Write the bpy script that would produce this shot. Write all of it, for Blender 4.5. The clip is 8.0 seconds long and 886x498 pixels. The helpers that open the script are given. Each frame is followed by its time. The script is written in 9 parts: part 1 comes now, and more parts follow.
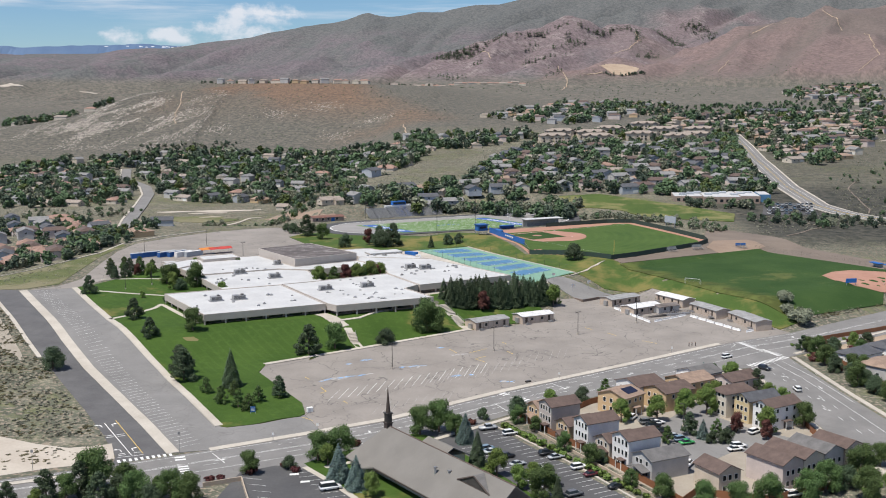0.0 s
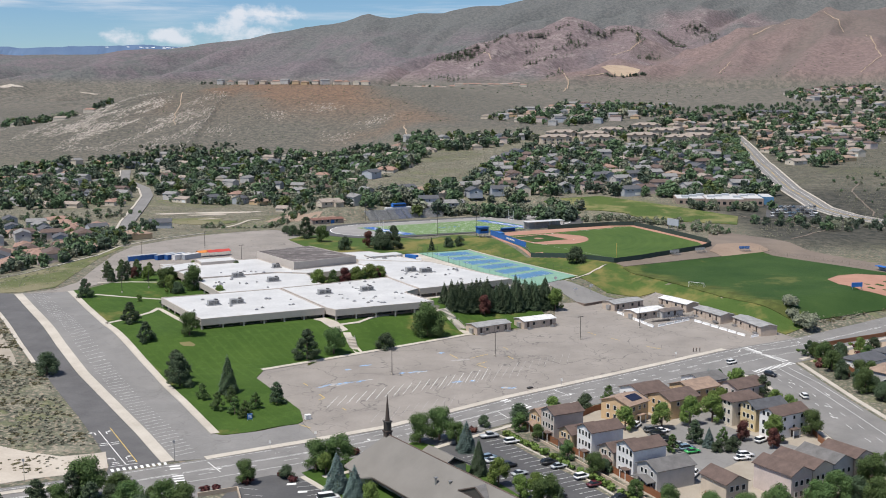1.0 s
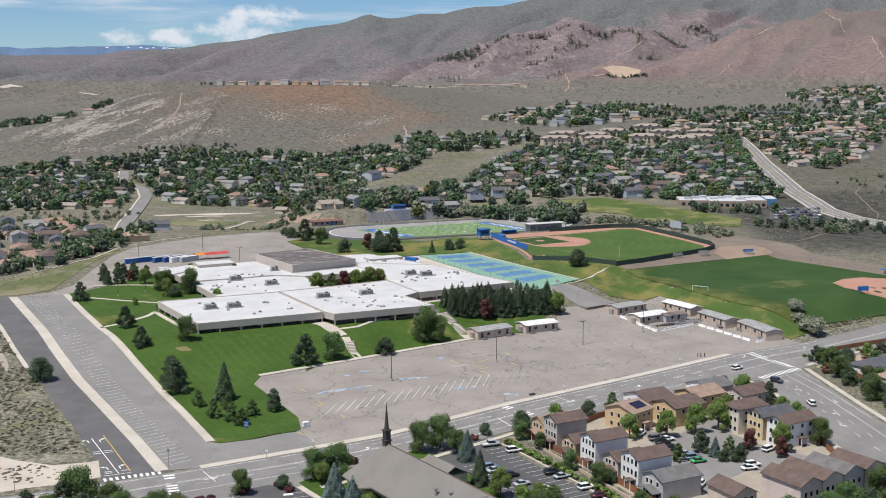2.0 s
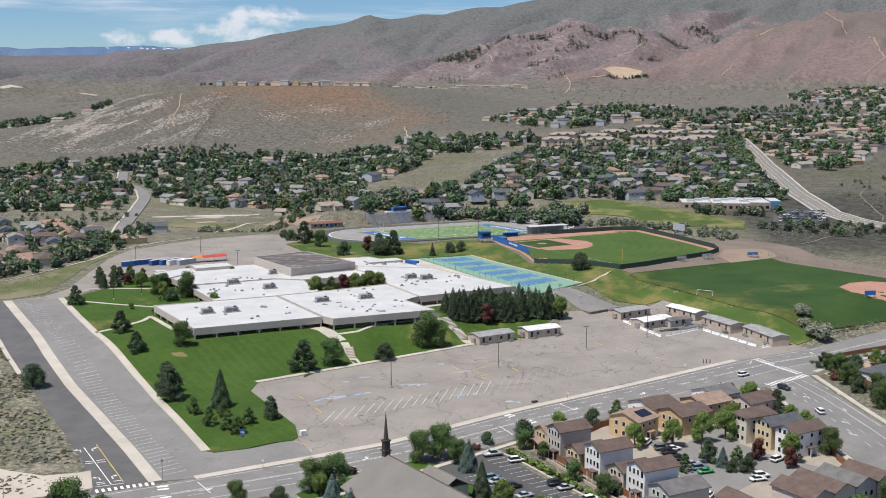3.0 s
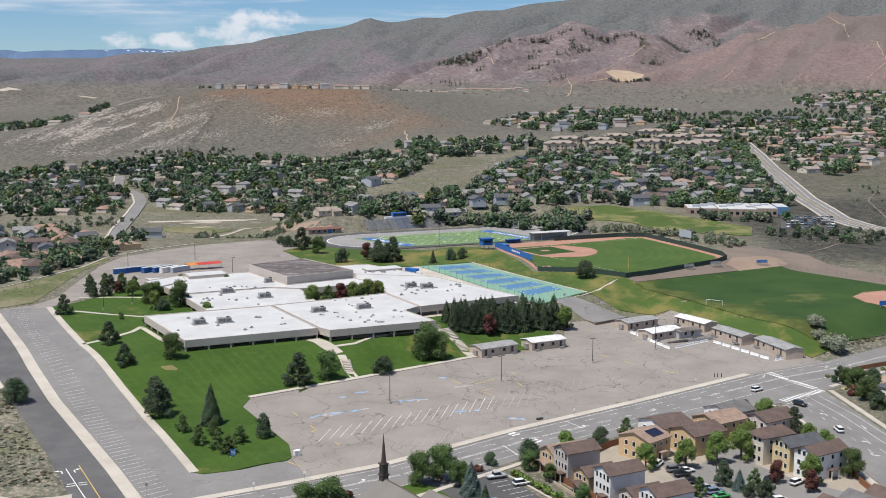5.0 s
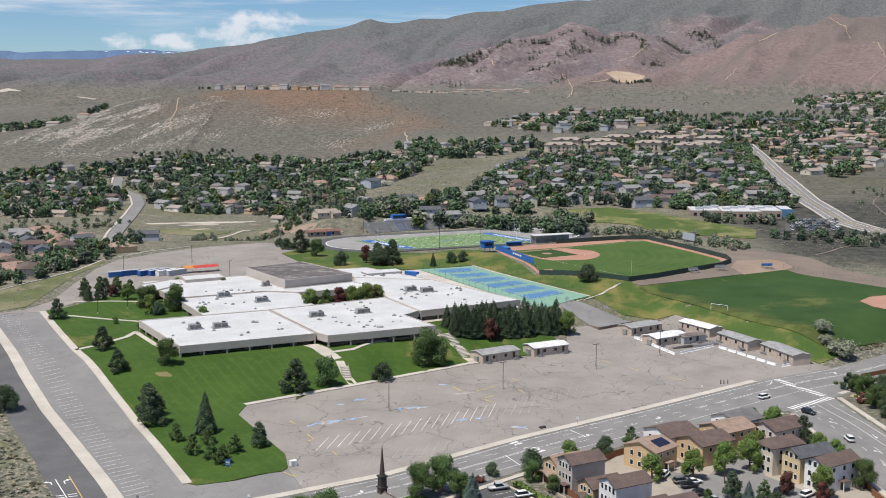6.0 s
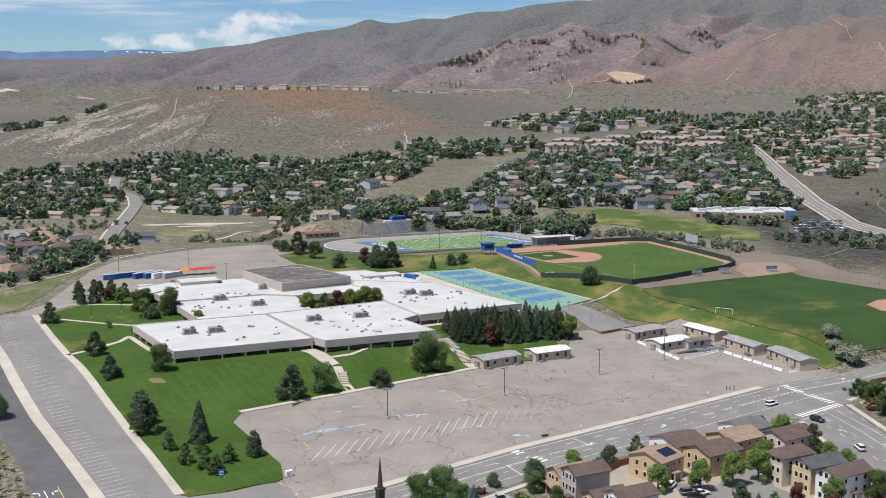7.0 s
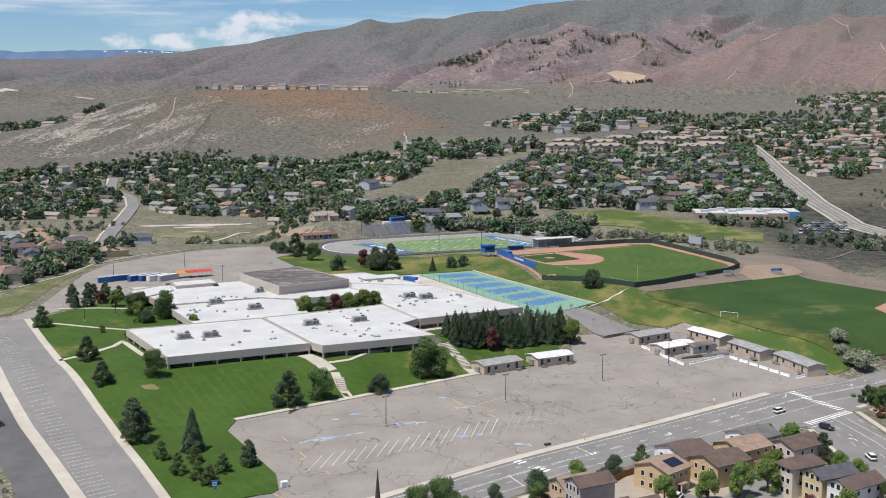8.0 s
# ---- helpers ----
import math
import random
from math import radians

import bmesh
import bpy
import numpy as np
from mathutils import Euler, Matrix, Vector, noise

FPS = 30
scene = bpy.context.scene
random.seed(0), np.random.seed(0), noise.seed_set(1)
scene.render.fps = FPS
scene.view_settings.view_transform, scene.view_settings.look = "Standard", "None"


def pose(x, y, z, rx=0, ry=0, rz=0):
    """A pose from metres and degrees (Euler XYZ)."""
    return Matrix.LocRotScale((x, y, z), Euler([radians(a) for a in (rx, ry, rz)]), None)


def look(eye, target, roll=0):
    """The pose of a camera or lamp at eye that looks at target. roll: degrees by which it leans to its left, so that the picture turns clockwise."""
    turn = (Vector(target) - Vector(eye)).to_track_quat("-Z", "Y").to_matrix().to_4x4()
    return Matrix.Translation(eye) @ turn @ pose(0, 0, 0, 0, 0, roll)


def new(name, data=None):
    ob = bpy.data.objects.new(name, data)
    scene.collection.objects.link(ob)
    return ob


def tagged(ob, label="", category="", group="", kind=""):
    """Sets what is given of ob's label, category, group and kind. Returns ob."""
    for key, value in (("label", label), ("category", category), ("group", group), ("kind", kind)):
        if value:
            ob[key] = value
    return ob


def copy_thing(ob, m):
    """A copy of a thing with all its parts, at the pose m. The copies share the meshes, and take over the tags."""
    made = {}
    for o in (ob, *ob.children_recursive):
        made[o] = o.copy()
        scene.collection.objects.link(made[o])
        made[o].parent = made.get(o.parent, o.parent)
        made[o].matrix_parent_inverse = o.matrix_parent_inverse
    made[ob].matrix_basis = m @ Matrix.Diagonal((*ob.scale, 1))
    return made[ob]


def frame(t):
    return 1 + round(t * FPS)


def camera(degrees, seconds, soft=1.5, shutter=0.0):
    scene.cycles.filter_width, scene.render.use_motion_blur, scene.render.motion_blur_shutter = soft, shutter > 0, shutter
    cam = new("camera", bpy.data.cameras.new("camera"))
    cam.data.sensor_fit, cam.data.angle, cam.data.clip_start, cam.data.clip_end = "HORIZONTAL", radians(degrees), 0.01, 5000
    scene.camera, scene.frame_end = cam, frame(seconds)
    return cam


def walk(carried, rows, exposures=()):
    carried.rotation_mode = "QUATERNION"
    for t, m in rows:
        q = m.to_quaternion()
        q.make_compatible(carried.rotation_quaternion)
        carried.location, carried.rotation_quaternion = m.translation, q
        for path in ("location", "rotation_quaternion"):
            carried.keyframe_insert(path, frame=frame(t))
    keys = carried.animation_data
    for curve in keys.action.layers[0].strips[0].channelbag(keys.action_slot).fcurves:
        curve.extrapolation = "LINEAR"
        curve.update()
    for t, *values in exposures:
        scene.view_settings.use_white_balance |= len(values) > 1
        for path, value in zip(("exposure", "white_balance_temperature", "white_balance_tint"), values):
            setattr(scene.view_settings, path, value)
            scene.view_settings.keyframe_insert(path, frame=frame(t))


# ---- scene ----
cam = camera(42.81, 8.0, soft=1.0)
# seconds, place, yaw, pitch, roll
PATH = [
    (0.0, 0.26, 0.04, 101.03, 0.0, -8.401, -0.109),
    (0.5, 0.23, 3.24, 101.05, 0.013, -8.375, -0.081),
    (1.0, 0.20, 6.48, 101.07, 0.025, -8.345, -0.055),
    (1.5, 0.17, 9.8, 101.09, 0.031, -8.328, -0.034),
    (3.0, -0.02, 20.89, 101.17, 0.066, -8.275, 0.04),
    (3.5, -0.12, 24.77, 101.11, 0.066, -8.242, 0.062),
    (4.0, -0.21, 28.74, 101.06, 0.074, -8.195, 0.082),
    (4.5, -0.27, 32.75, 101.0, 0.072, -8.149, 0.097),
    (6.0, -0.45, 45.1, 100.63, 0.082, -8.044, 0.153),
    (6.5, -0.48, 49.32, 100.53, 0.075, -8.036, 0.158),
    (7.0, -0.50, 53.58, 100.46, 0.073, -8.033, 0.163),
    (7.5, -0.51, 57.83, 100.42, 0.066, -8.036, 0.167),
    (8.0, -0.54, 62.1, 100.4, 0.064, -8.04, 0.175),
]
walk(cam, [(t, pose(x, y, z, 90 + pitch, 0, yaw) @ pose(0, 0, 0, 0, 0, roll)) for t, x, y, z, yaw, pitch, roll in PATH])

# ---- light: high sun from the left ----
SUN_EL, SUN_AZ = radians(65), radians(-129)
world = bpy.data.worlds.new("sky")
world.use_nodes = True
scene.world = world
wn = world.node_tree
wn.nodes.clear()
sky = wn.nodes.new("ShaderNodeTexSky")
sky.sky_type, sky.sun_disc = "NISHITA", False
sky.sun_elevation, sky.sun_rotation = SUN_EL, SUN_AZ
sky.altitude, sky.air_density, sky.dust_density, sky.ozone_density = 1500, 1.0, 0.15, 3.0
bg = wn.nodes.new("ShaderNodeBackground")
bg.inputs["Strength"].default_value = 0.075
wout = wn.nodes.new("ShaderNodeOutputWorld")
# cumulus banks over the horizon and thin streaks above
tint = wn.nodes.new("ShaderNodeMix")
tint.data_type, tint.blend_type = "RGBA", "MULTIPLY"
tint.inputs[0].default_value, tint.inputs[7].default_value = 1.0, (0.68, 0.86, 1.06, 1)
wn.links.new(sky.outputs[0], tint.inputs[6])
tc = wn.nodes.new("ShaderNodeTexCoord")


def sky_math(op, a, b=0.0, c=0.0):
    n = wn.nodes.new("ShaderNodeMath")
    n.operation = op
    for k, v in enumerate((a, b, c)):
        if isinstance(v, (int, float)):
            n.inputs[k].default_value = v
        else:
            wn.links.new(v, n.inputs[k])
    return n.outputs[0]


def sky_noise(scale, detail, rough=0.58):
    mp, n = wn.nodes.new("ShaderNodeMapping"), wn.nodes.new("ShaderNodeTexNoise")
    mp.inputs["Scale"].default_value = scale
    wn.links.new(tc.outputs["Generated"], mp.inputs["Vector"])
    n.inputs["Scale"].default_value, n.inputs["Detail"].default_value, n.inputs["Roughness"].default_value = 1.0, detail, rough
    wn.links.new(mp.outputs[0], n.inputs["Vector"])
    return n.outputs["Fac"]


def sky_edge(v, lo, hi):
    n = wn.nodes.new("ShaderNodeMapRange")
    n.interpolation_type = "SMOOTHSTEP"
    n.inputs["From Min"].default_value, n.inputs["From Max"].default_value = lo, hi
    wn.links.new(v, n.inputs["Value"])
    return n.outputs["Result"]


sepw = wn.nodes.new("ShaderNodeSeparateXYZ")
wn.links.new(tc.outputs["Generated"], sepw.inputs[0])
puff = sky_noise((44.0, 44.0, 70.0), 7, 0.6)
# azimuth and height of each bank, then its half width, half height and base
bank = None
for ax, az, hw, hh, base in ((-0.269, 0.0360, 0.018, 0.01, 0.0320), (-0.229, 0.0370, 0.022, 0.011, 0.0320), (-0.175, 0.0440, 0.036, 0.019, 0.0340), (-0.157, 0.0560, 0.034, 0.012, 0.0490), (0.293, 0.0480, 0.1, 0.02, 0.0370), (-0.627, 0.0460, 0.16, 0.025, 0.0310), (0.793, 0.0560, 0.12, 0.03, 0.0370)):
    d = sky_math("ADD", sky_math("POWER", sky_math("ABSOLUTE", sky_math("DIVIDE", sky_math("SUBTRACT", sepw.outputs[0], ax), hw)), 2.0), sky_math("POWER", sky_math("ABSOLUTE", sky_math("DIVIDE", sky_math("SUBTRACT", sepw.outputs[2], az), hh)), 2.0))
    f = sky_math("ADD", sky_math("SUBTRACT", 1.0, d), sky_math("MULTIPLY", sky_math("SUBTRACT", puff, 0.5), 3.6))
    f = sky_math("MULTIPLY", sky_edge(f, 0.0, 1.1), sky_edge(sepw.outputs[2], base - 0.003, base + 0.004))
    bank = f if bank is None else sky_math("MAXIMUM", bank, f)
streak = sky_edge(sky_noise((5.0, 5.0, 75.0), 7, 0.62), 0.45, 0.72)
streak = sky_math("MULTIPLY", streak, sky_edge(sepw.outputs[2], 0.035, 0.075))
cover = sky_math("MINIMUM", sky_math("ADD", sky_math("MULTIPLY", bank, 0.85), sky_math("MULTIPLY", streak, 0.8)), 0.92)
haze = wn.nodes.new("ShaderNodeMix")
haze.data_type = "RGBA"
haze.inputs[7].default_value = (8.6, 8.9, 9.6, 1)
wn.links.new(cover, haze.inputs[0])
wn.links.new(tint.outputs[2], haze.inputs[6])
wn.links.new(haze.outputs[2], bg.inputs[0])
wn.links.new(bg.outputs[0], wout.inputs[0])
sun = new("sun", bpy.data.lights.new("sun", "SUN"))
sun.data.energy, sun.data.angle, sun.data.color = 4.3, radians(0.53), (1.0, 0.95, 0.875)
sun.matrix_world = look((math.sin(SUN_AZ) * math.cos(SUN_EL) * 900, math.cos(SUN_AZ) * math.cos(SUN_EL) * 900, math.sin(SUN_EL) * 900), (0, 0, 0))
scene.view_settings.exposure = 0.27


# ---- materials ----
MATS = {}


def nodes(name):
    m = bpy.data.materials.new(name)
    m.use_nodes = True
    t = m.node_tree
    MATS[name] = m
    return m, t, t.nodes["Principled BSDF"]


def ramp(t, stops):
    r = t.nodes.new("ShaderNodeValToRGB")
    e = r.color_ramp.elements
    while len(e) < len(stops):
        e.new(0.5)
    for k, (p, c) in zip(e, stops):
        k.position, k.color = p, (*c, 1)
    return r


def coords(t, space="Object"):
    return t.nodes.new("ShaderNodeTexCoord").outputs[space]


def world_pos(t):
    return t.nodes.new("ShaderNodeNewGeometry").outputs["Position"]


def noise_node(t, vec, scale, detail=4, rough=0.55):
    n = t.nodes.new("ShaderNodeTexNoise")
    n.inputs["Scale"].default_value, n.inputs["Detail"].default_value, n.inputs["Roughness"].default_value = scale, detail, rough
    t.links.new(vec, n.inputs["Vector"])
    return n.outputs["Fac"]


def mix(t, fac, a, b, blend="MIX"):
    n = t.nodes.new("ShaderNodeMix")
    n.data_type, n.blend_type = "RGBA", blend
    for socket, value in ((n.inputs[0], fac), (n.inputs[6], a), (n.inputs[7], b)):
        if isinstance(value, bpy.types.NodeSocket):
            t.links.new(value, socket)
        elif isinstance(value, (int, float)):
            socket.default_value = value
        else:
            socket.default_value = (*value, 1)
    return n.outputs[2]


def band(t, value, lo, hi):
    n = t.nodes.new("ShaderNodeMapRange")
    n.interpolation_type = "SMOOTHSTEP"
    n.inputs["From Min"].default_value, n.inputs["From Max"].default_value = lo, hi
    t.links.new(value, n.inputs["Value"])
    return n.outputs["Result"]


def arith(t, op, a, b=0.0):
    n = t.nodes.new("ShaderNodeMath")
    n.operation = op
    for socket, value in ((n.inputs[0], a), (n.inputs[1], b)):
        if isinstance(value, bpy.types.NodeSocket):
            t.links.new(value, socket)
        else:
            socket.default_value = value
    return n.outputs[0]


def bump(t, p, height, strength, distance):
    b = t.nodes.new("ShaderNodeBump")
    b.inputs["Strength"].default_value, b.inputs["Distance"].default_value = strength, distance
    t.links.new(height, b.inputs["Height"])
    t.links.new(b.outputs[0], p.inputs["Normal"])


def surface(name, dark, light, scale=0.5, fine=4.0, rough=0.9, relief=0.02, metal=0.0, spread=0.35, per_object=0.0):
    """A surface with broad stains and fine grain between two colours."""
    m, t, p = nodes(name)
    w = world_pos(t)
    broad, grain = noise_node(t, w, scale, 5), noise_node(t, w, fine, 3)
    f = arith(t, "ADD", arith(t, "MULTIPLY", broad, 0.65), arith(t, "MULTIPLY", grain, 0.35))
    r = ramp(t, [(0.5 - spread / 2, dark), (0.5 + spread / 2, light)])
    t.links.new(f, r.inputs[0])
    col = r.outputs[0]
    if per_object:
        info = t.nodes.new("ShaderNodeObjectInfo")
        hsv = t.nodes.new("ShaderNodeHueSaturation")
        t.links.new(col, hsv.inputs["Color"])
        t.links.new(arith(t, "ADD", 1 - per_object / 2, arith(t, "MULTIPLY", info.outputs["Random"], per_object)), hsv.inputs["Value"])
        col = hsv.outputs[0]
    t.links.new(col, p.inputs["Base Color"])
    p.inputs["Roughness"].default_value, p.inputs["Metallic"].default_value = rough, metal
    if relief:
        bump(t, p, grain, 0.6, relief)
    return m


def leafy(name, dark, light, hue=0.03):
    m, t, p = nodes(name)
    g = t.nodes.new("ShaderNodeNewGeometry")
    info = t.nodes.new("ShaderNodeObjectInfo")
    n = noise_node(t, g.outputs["Position"], 0.9, 3)
    f = arith(t, "ADD", arith(t, "MULTIPLY", g.outputs["Random Per Island"], 0.3), arith(t, "MULTIPLY", n, 0.7))
    r = ramp(t, [(0.15, dark), (0.85, light)])
    t.links.new(f, r.inputs[0])
    hsv = t.nodes.new("ShaderNodeHueSaturation")
    t.links.new(r.outputs[0], hsv.inputs["Color"])
    t.links.new(arith(t, "ADD", 0.5 - hue / 2, arith(t, "MULTIPLY", info.outputs["Random"], hue)), hsv.inputs["Hue"])
    t.links.new(arith(t, "ADD", 0.8, arith(t, "MULTIPLY", info.outputs["Random"], 0.4)), hsv.inputs["Value"])
    t.links.new(hsv.outputs[0], p.inputs["Base Color"])
    p.inputs["Roughness"].default_value = 0.7
    p.inputs["Specular IOR Level"].default_value = 0.2
    return m


# ---- mesh helpers ----
def mesh_object(name, bm, material, parent=None, smooth=False):
    me = bpy.data.meshes.new(name)
    bm.to_mesh(me)
    bm.free()
    for mat in material if isinstance(material, (list, tuple)) else (material,):
        me.materials.append(mat)
    if smooth:
        me.polygons.foreach_set("use_smooth", [True] * len(me.polygons))
    ob = new(name, me)
    if parent is not None:
        ob.parent = parent
    return ob


def part(name, bm, material, parent, label="", smooth=False):
    ob = mesh_object(name, bm, material, parent, smooth)
    return tagged(ob, label=label) if label else ob


def thing(name, label, category, m=None, group="", kind=""):
    ob = new(name)
    ob.empty_display_size = 0.3
    if m is not None:
        ob.matrix_world = m
    return tagged(ob, label, category, group, kind)


def box(bm, x0, x1, y0, y1, z0, z1, m=None, mat=0):
    pts = [(x, y, z) for z in (z0, z1) for x, y in ((x0, y0), (x1, y0), (x1, y1), (x0, y1))]
    vs = [bm.verts.new(m @ Vector(q) if m is not None else q) for q in pts]
    for f in ((3, 2, 1, 0), (4, 5, 6, 7), (0, 1, 5, 4), (1, 2, 6, 5), (2, 3, 7, 6), (3, 0, 4, 7)):
        bm.faces.new([vs[i] for i in f]).material_index = mat
    return vs


def prism(bm, poly, z0, z1, mat=0):
    """An upright prism over a polygon of x, y (anticlockwise)."""
    lo = [bm.verts.new((x, y, z0)) for x, y in poly]
    hi = [bm.verts.new((x, y, z1)) for x, y in poly]
    bm.faces.new(hi).material_index = mat
    bm.faces.new(lo[::-1]).material_index = mat
    for i in range(len(poly)):
        j = (i + 1) % len(poly)
        bm.faces.new((lo[i], lo[j], hi[j], hi[i])).material_index = mat


def tube(bm, a, b, r0, r1, sides=6, cap=True):
    a, b = Vector(a), Vector(b)
    q = (b - a).to_track_quat("Z", "Y")
    rings = []
    for c, r in ((a, r0), (b, r1)):
        rings.append([bm.verts.new(c + q @ Vector((r * math.cos(k * math.tau / sides), r * math.sin(k * math.tau / sides), 0))) for k in range(sides)])
    for k in range(sides):
        j = (k + 1) % sides
        bm.faces.new((rings[0][k], rings[0][j], rings[1][j], rings[1][k]))
    if cap:
        bm.faces.new(rings[1])
        bm.faces.new(rings[0][::-1])


def B():
    return bmesh.new()


# ---- the palette ----
def scrub_material():
    """Sagebrush ground: tan soil, grey-green brush, rust and violet-brown hill faces, pale scree."""
    m, t, p = nodes("scrub")
    w = world_pos(t)
    sep = t.nodes.new("ShaderNodeSeparateXYZ")
    t.links.new(w, sep.inputs[0])
    big, mid = noise_node(t, w, 0.0035, 5, 0.6), noise_node(t, w, 0.02, 5, 0.6)
    small, tuft = noise_node(t, w, 0.16, 4, 0.7), noise_node(t, w, 0.75, 3, 0.6)
    soil = mix(t, band(t, mid, 0.38, 0.66), (0.215, 0.175, 0.135), (0.31, 0.265, 0.21))
    brush = mix(t, band(t, small, 0.35, 0.7), (0.10, 0.105, 0.08), (0.17, 0.172, 0.132))
    near = mix(t, band(t, tuft, 0.39, 0.51), soil, brush)
    grassy = arith(t, "MULTIPLY", band(t, noise_node(t, w, 0.011, 4, 0.6), 0.5, 0.64), band(t, small, 0.42, 0.6))
    near = mix(t, arith(t, "MULTIPLY", grassy, 0.7), near, (0.125, 0.14, 0.062))
    bare = arith(t, "MULTIPLY", band(t, noise_node(t, w, 0.05, 5, 0.7), 0.58, 0.70), 0.4)
    near = mix(t, bare, near, (0.37, 0.325, 0.26))
    # the hills by what grows on them; brush also paints the hollows' shade
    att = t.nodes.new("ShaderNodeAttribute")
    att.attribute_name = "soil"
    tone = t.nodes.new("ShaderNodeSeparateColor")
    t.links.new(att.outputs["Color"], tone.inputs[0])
    rosy, rocky, brush_shade = tone.outputs[0], tone.outputs[1], tone.outputs[2]
    speck = band(t, noise_node(t, w, 0.2, 4, 0.8), 0.40, 0.60)
    fleck = band(t, noise_node(t, w, 0.09, 5, 0.8), 0.40, 0.60)
    # the near hill: grey-olive brush over rusty soil
    rust = mix(t, speck, (0.225, 0.148, 0.103), (0.122, 0.09, 0.069))
    sage = mix(t, speck, (0.168, 0.151, 0.129), (0.086, 0.089, 0.077))
    hill = mix(t, rosy, sage, rust)
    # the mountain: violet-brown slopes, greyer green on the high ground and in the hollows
    # distance haze is mixed into these base colours as a bluish violet-grey
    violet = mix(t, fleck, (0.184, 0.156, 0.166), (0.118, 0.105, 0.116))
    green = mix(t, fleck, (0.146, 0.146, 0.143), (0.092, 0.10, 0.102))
    high = band(t, arith(t, "ADD", sep.outputs[2], arith(t, "MULTIPLY", big, 160.0)), 320, 400)
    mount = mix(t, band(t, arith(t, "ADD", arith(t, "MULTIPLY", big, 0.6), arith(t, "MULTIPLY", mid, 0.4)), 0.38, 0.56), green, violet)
    mount = mix(t, arith(t, "MULTIPLY", brush_shade, 0.65), mount, green)
    mount = mix(t, high, mount, green)
    pale = mix(t, band(t, mid, 0.5, 0.62), (0.212, 0.166, 0.17), (0.29, 0.245, 0.236))
    crag = mix(t, fleck, pale, (0.135, 0.108, 0.11))
    mount = mix(t, arith(t, "MULTIPLY", rocky, 0.9), mount, crag)
    rose = mix(t, fleck, (0.238, 0.173, 0.16), (0.148, 0.114, 0.108))
    rose = mix(t, arith(t, "MULTIPLY", brush_shade, 0.7), rose, (0.135, 0.122, 0.108))
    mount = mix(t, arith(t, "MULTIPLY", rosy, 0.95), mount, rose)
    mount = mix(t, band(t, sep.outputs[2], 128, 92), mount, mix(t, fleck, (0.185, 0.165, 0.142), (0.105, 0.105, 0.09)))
    # darker brush beyond the softball field, with cloud shade painted into its colour
    side = arith(t, "MULTIPLY", band(t, arith(t, "ADD", sep.outputs[0], arith(t, "MULTIPLY", mid, 40.0)), 185, 225), arith(t, "MULTIPLY", band(t, sep.outputs[1], 600, 660), arith(t, "SUBTRACT", 1.0, band(t, sep.outputs[1], 840, 900))))
    thick = mix(t, band(t, small, 0.36, 0.62), (0.042, 0.045, 0.04), (0.09, 0.086, 0.073))
    near = mix(t, side, near, thick)
    # half of that darkened colour also covers the slope above
    slope = arith(t, "MULTIPLY", band(t, sep.outputs[0], 215, 265), band(t, sep.outputs[1], 820, 880))
    near = mix(t, arith(t, "MULTIPLY", slope, 0.5), near, thick)
    edge = arith(t, "ADD", sep.outputs[1], arith(t, "MULTIPLY", mid, 160.0))
    col = mix(t, band(t, edge, 1350, 1520), near, hill)
    right = band(t, arith(t, "ADD", sep.outputs[0], arith(t, "MULTIPLY", big, 300.0)), 40, 420)
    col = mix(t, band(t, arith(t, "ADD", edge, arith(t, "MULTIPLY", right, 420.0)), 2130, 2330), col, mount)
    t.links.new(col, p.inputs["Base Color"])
    p.inputs["Roughness"].default_value = 0.95
    p.inputs["Specular IOR Level"].default_value = 0.1
    bump(t, p, arith(t, "ADD", small, arith(t, "MULTIPLY", mid, 4.0)), 0.7, 3.0)


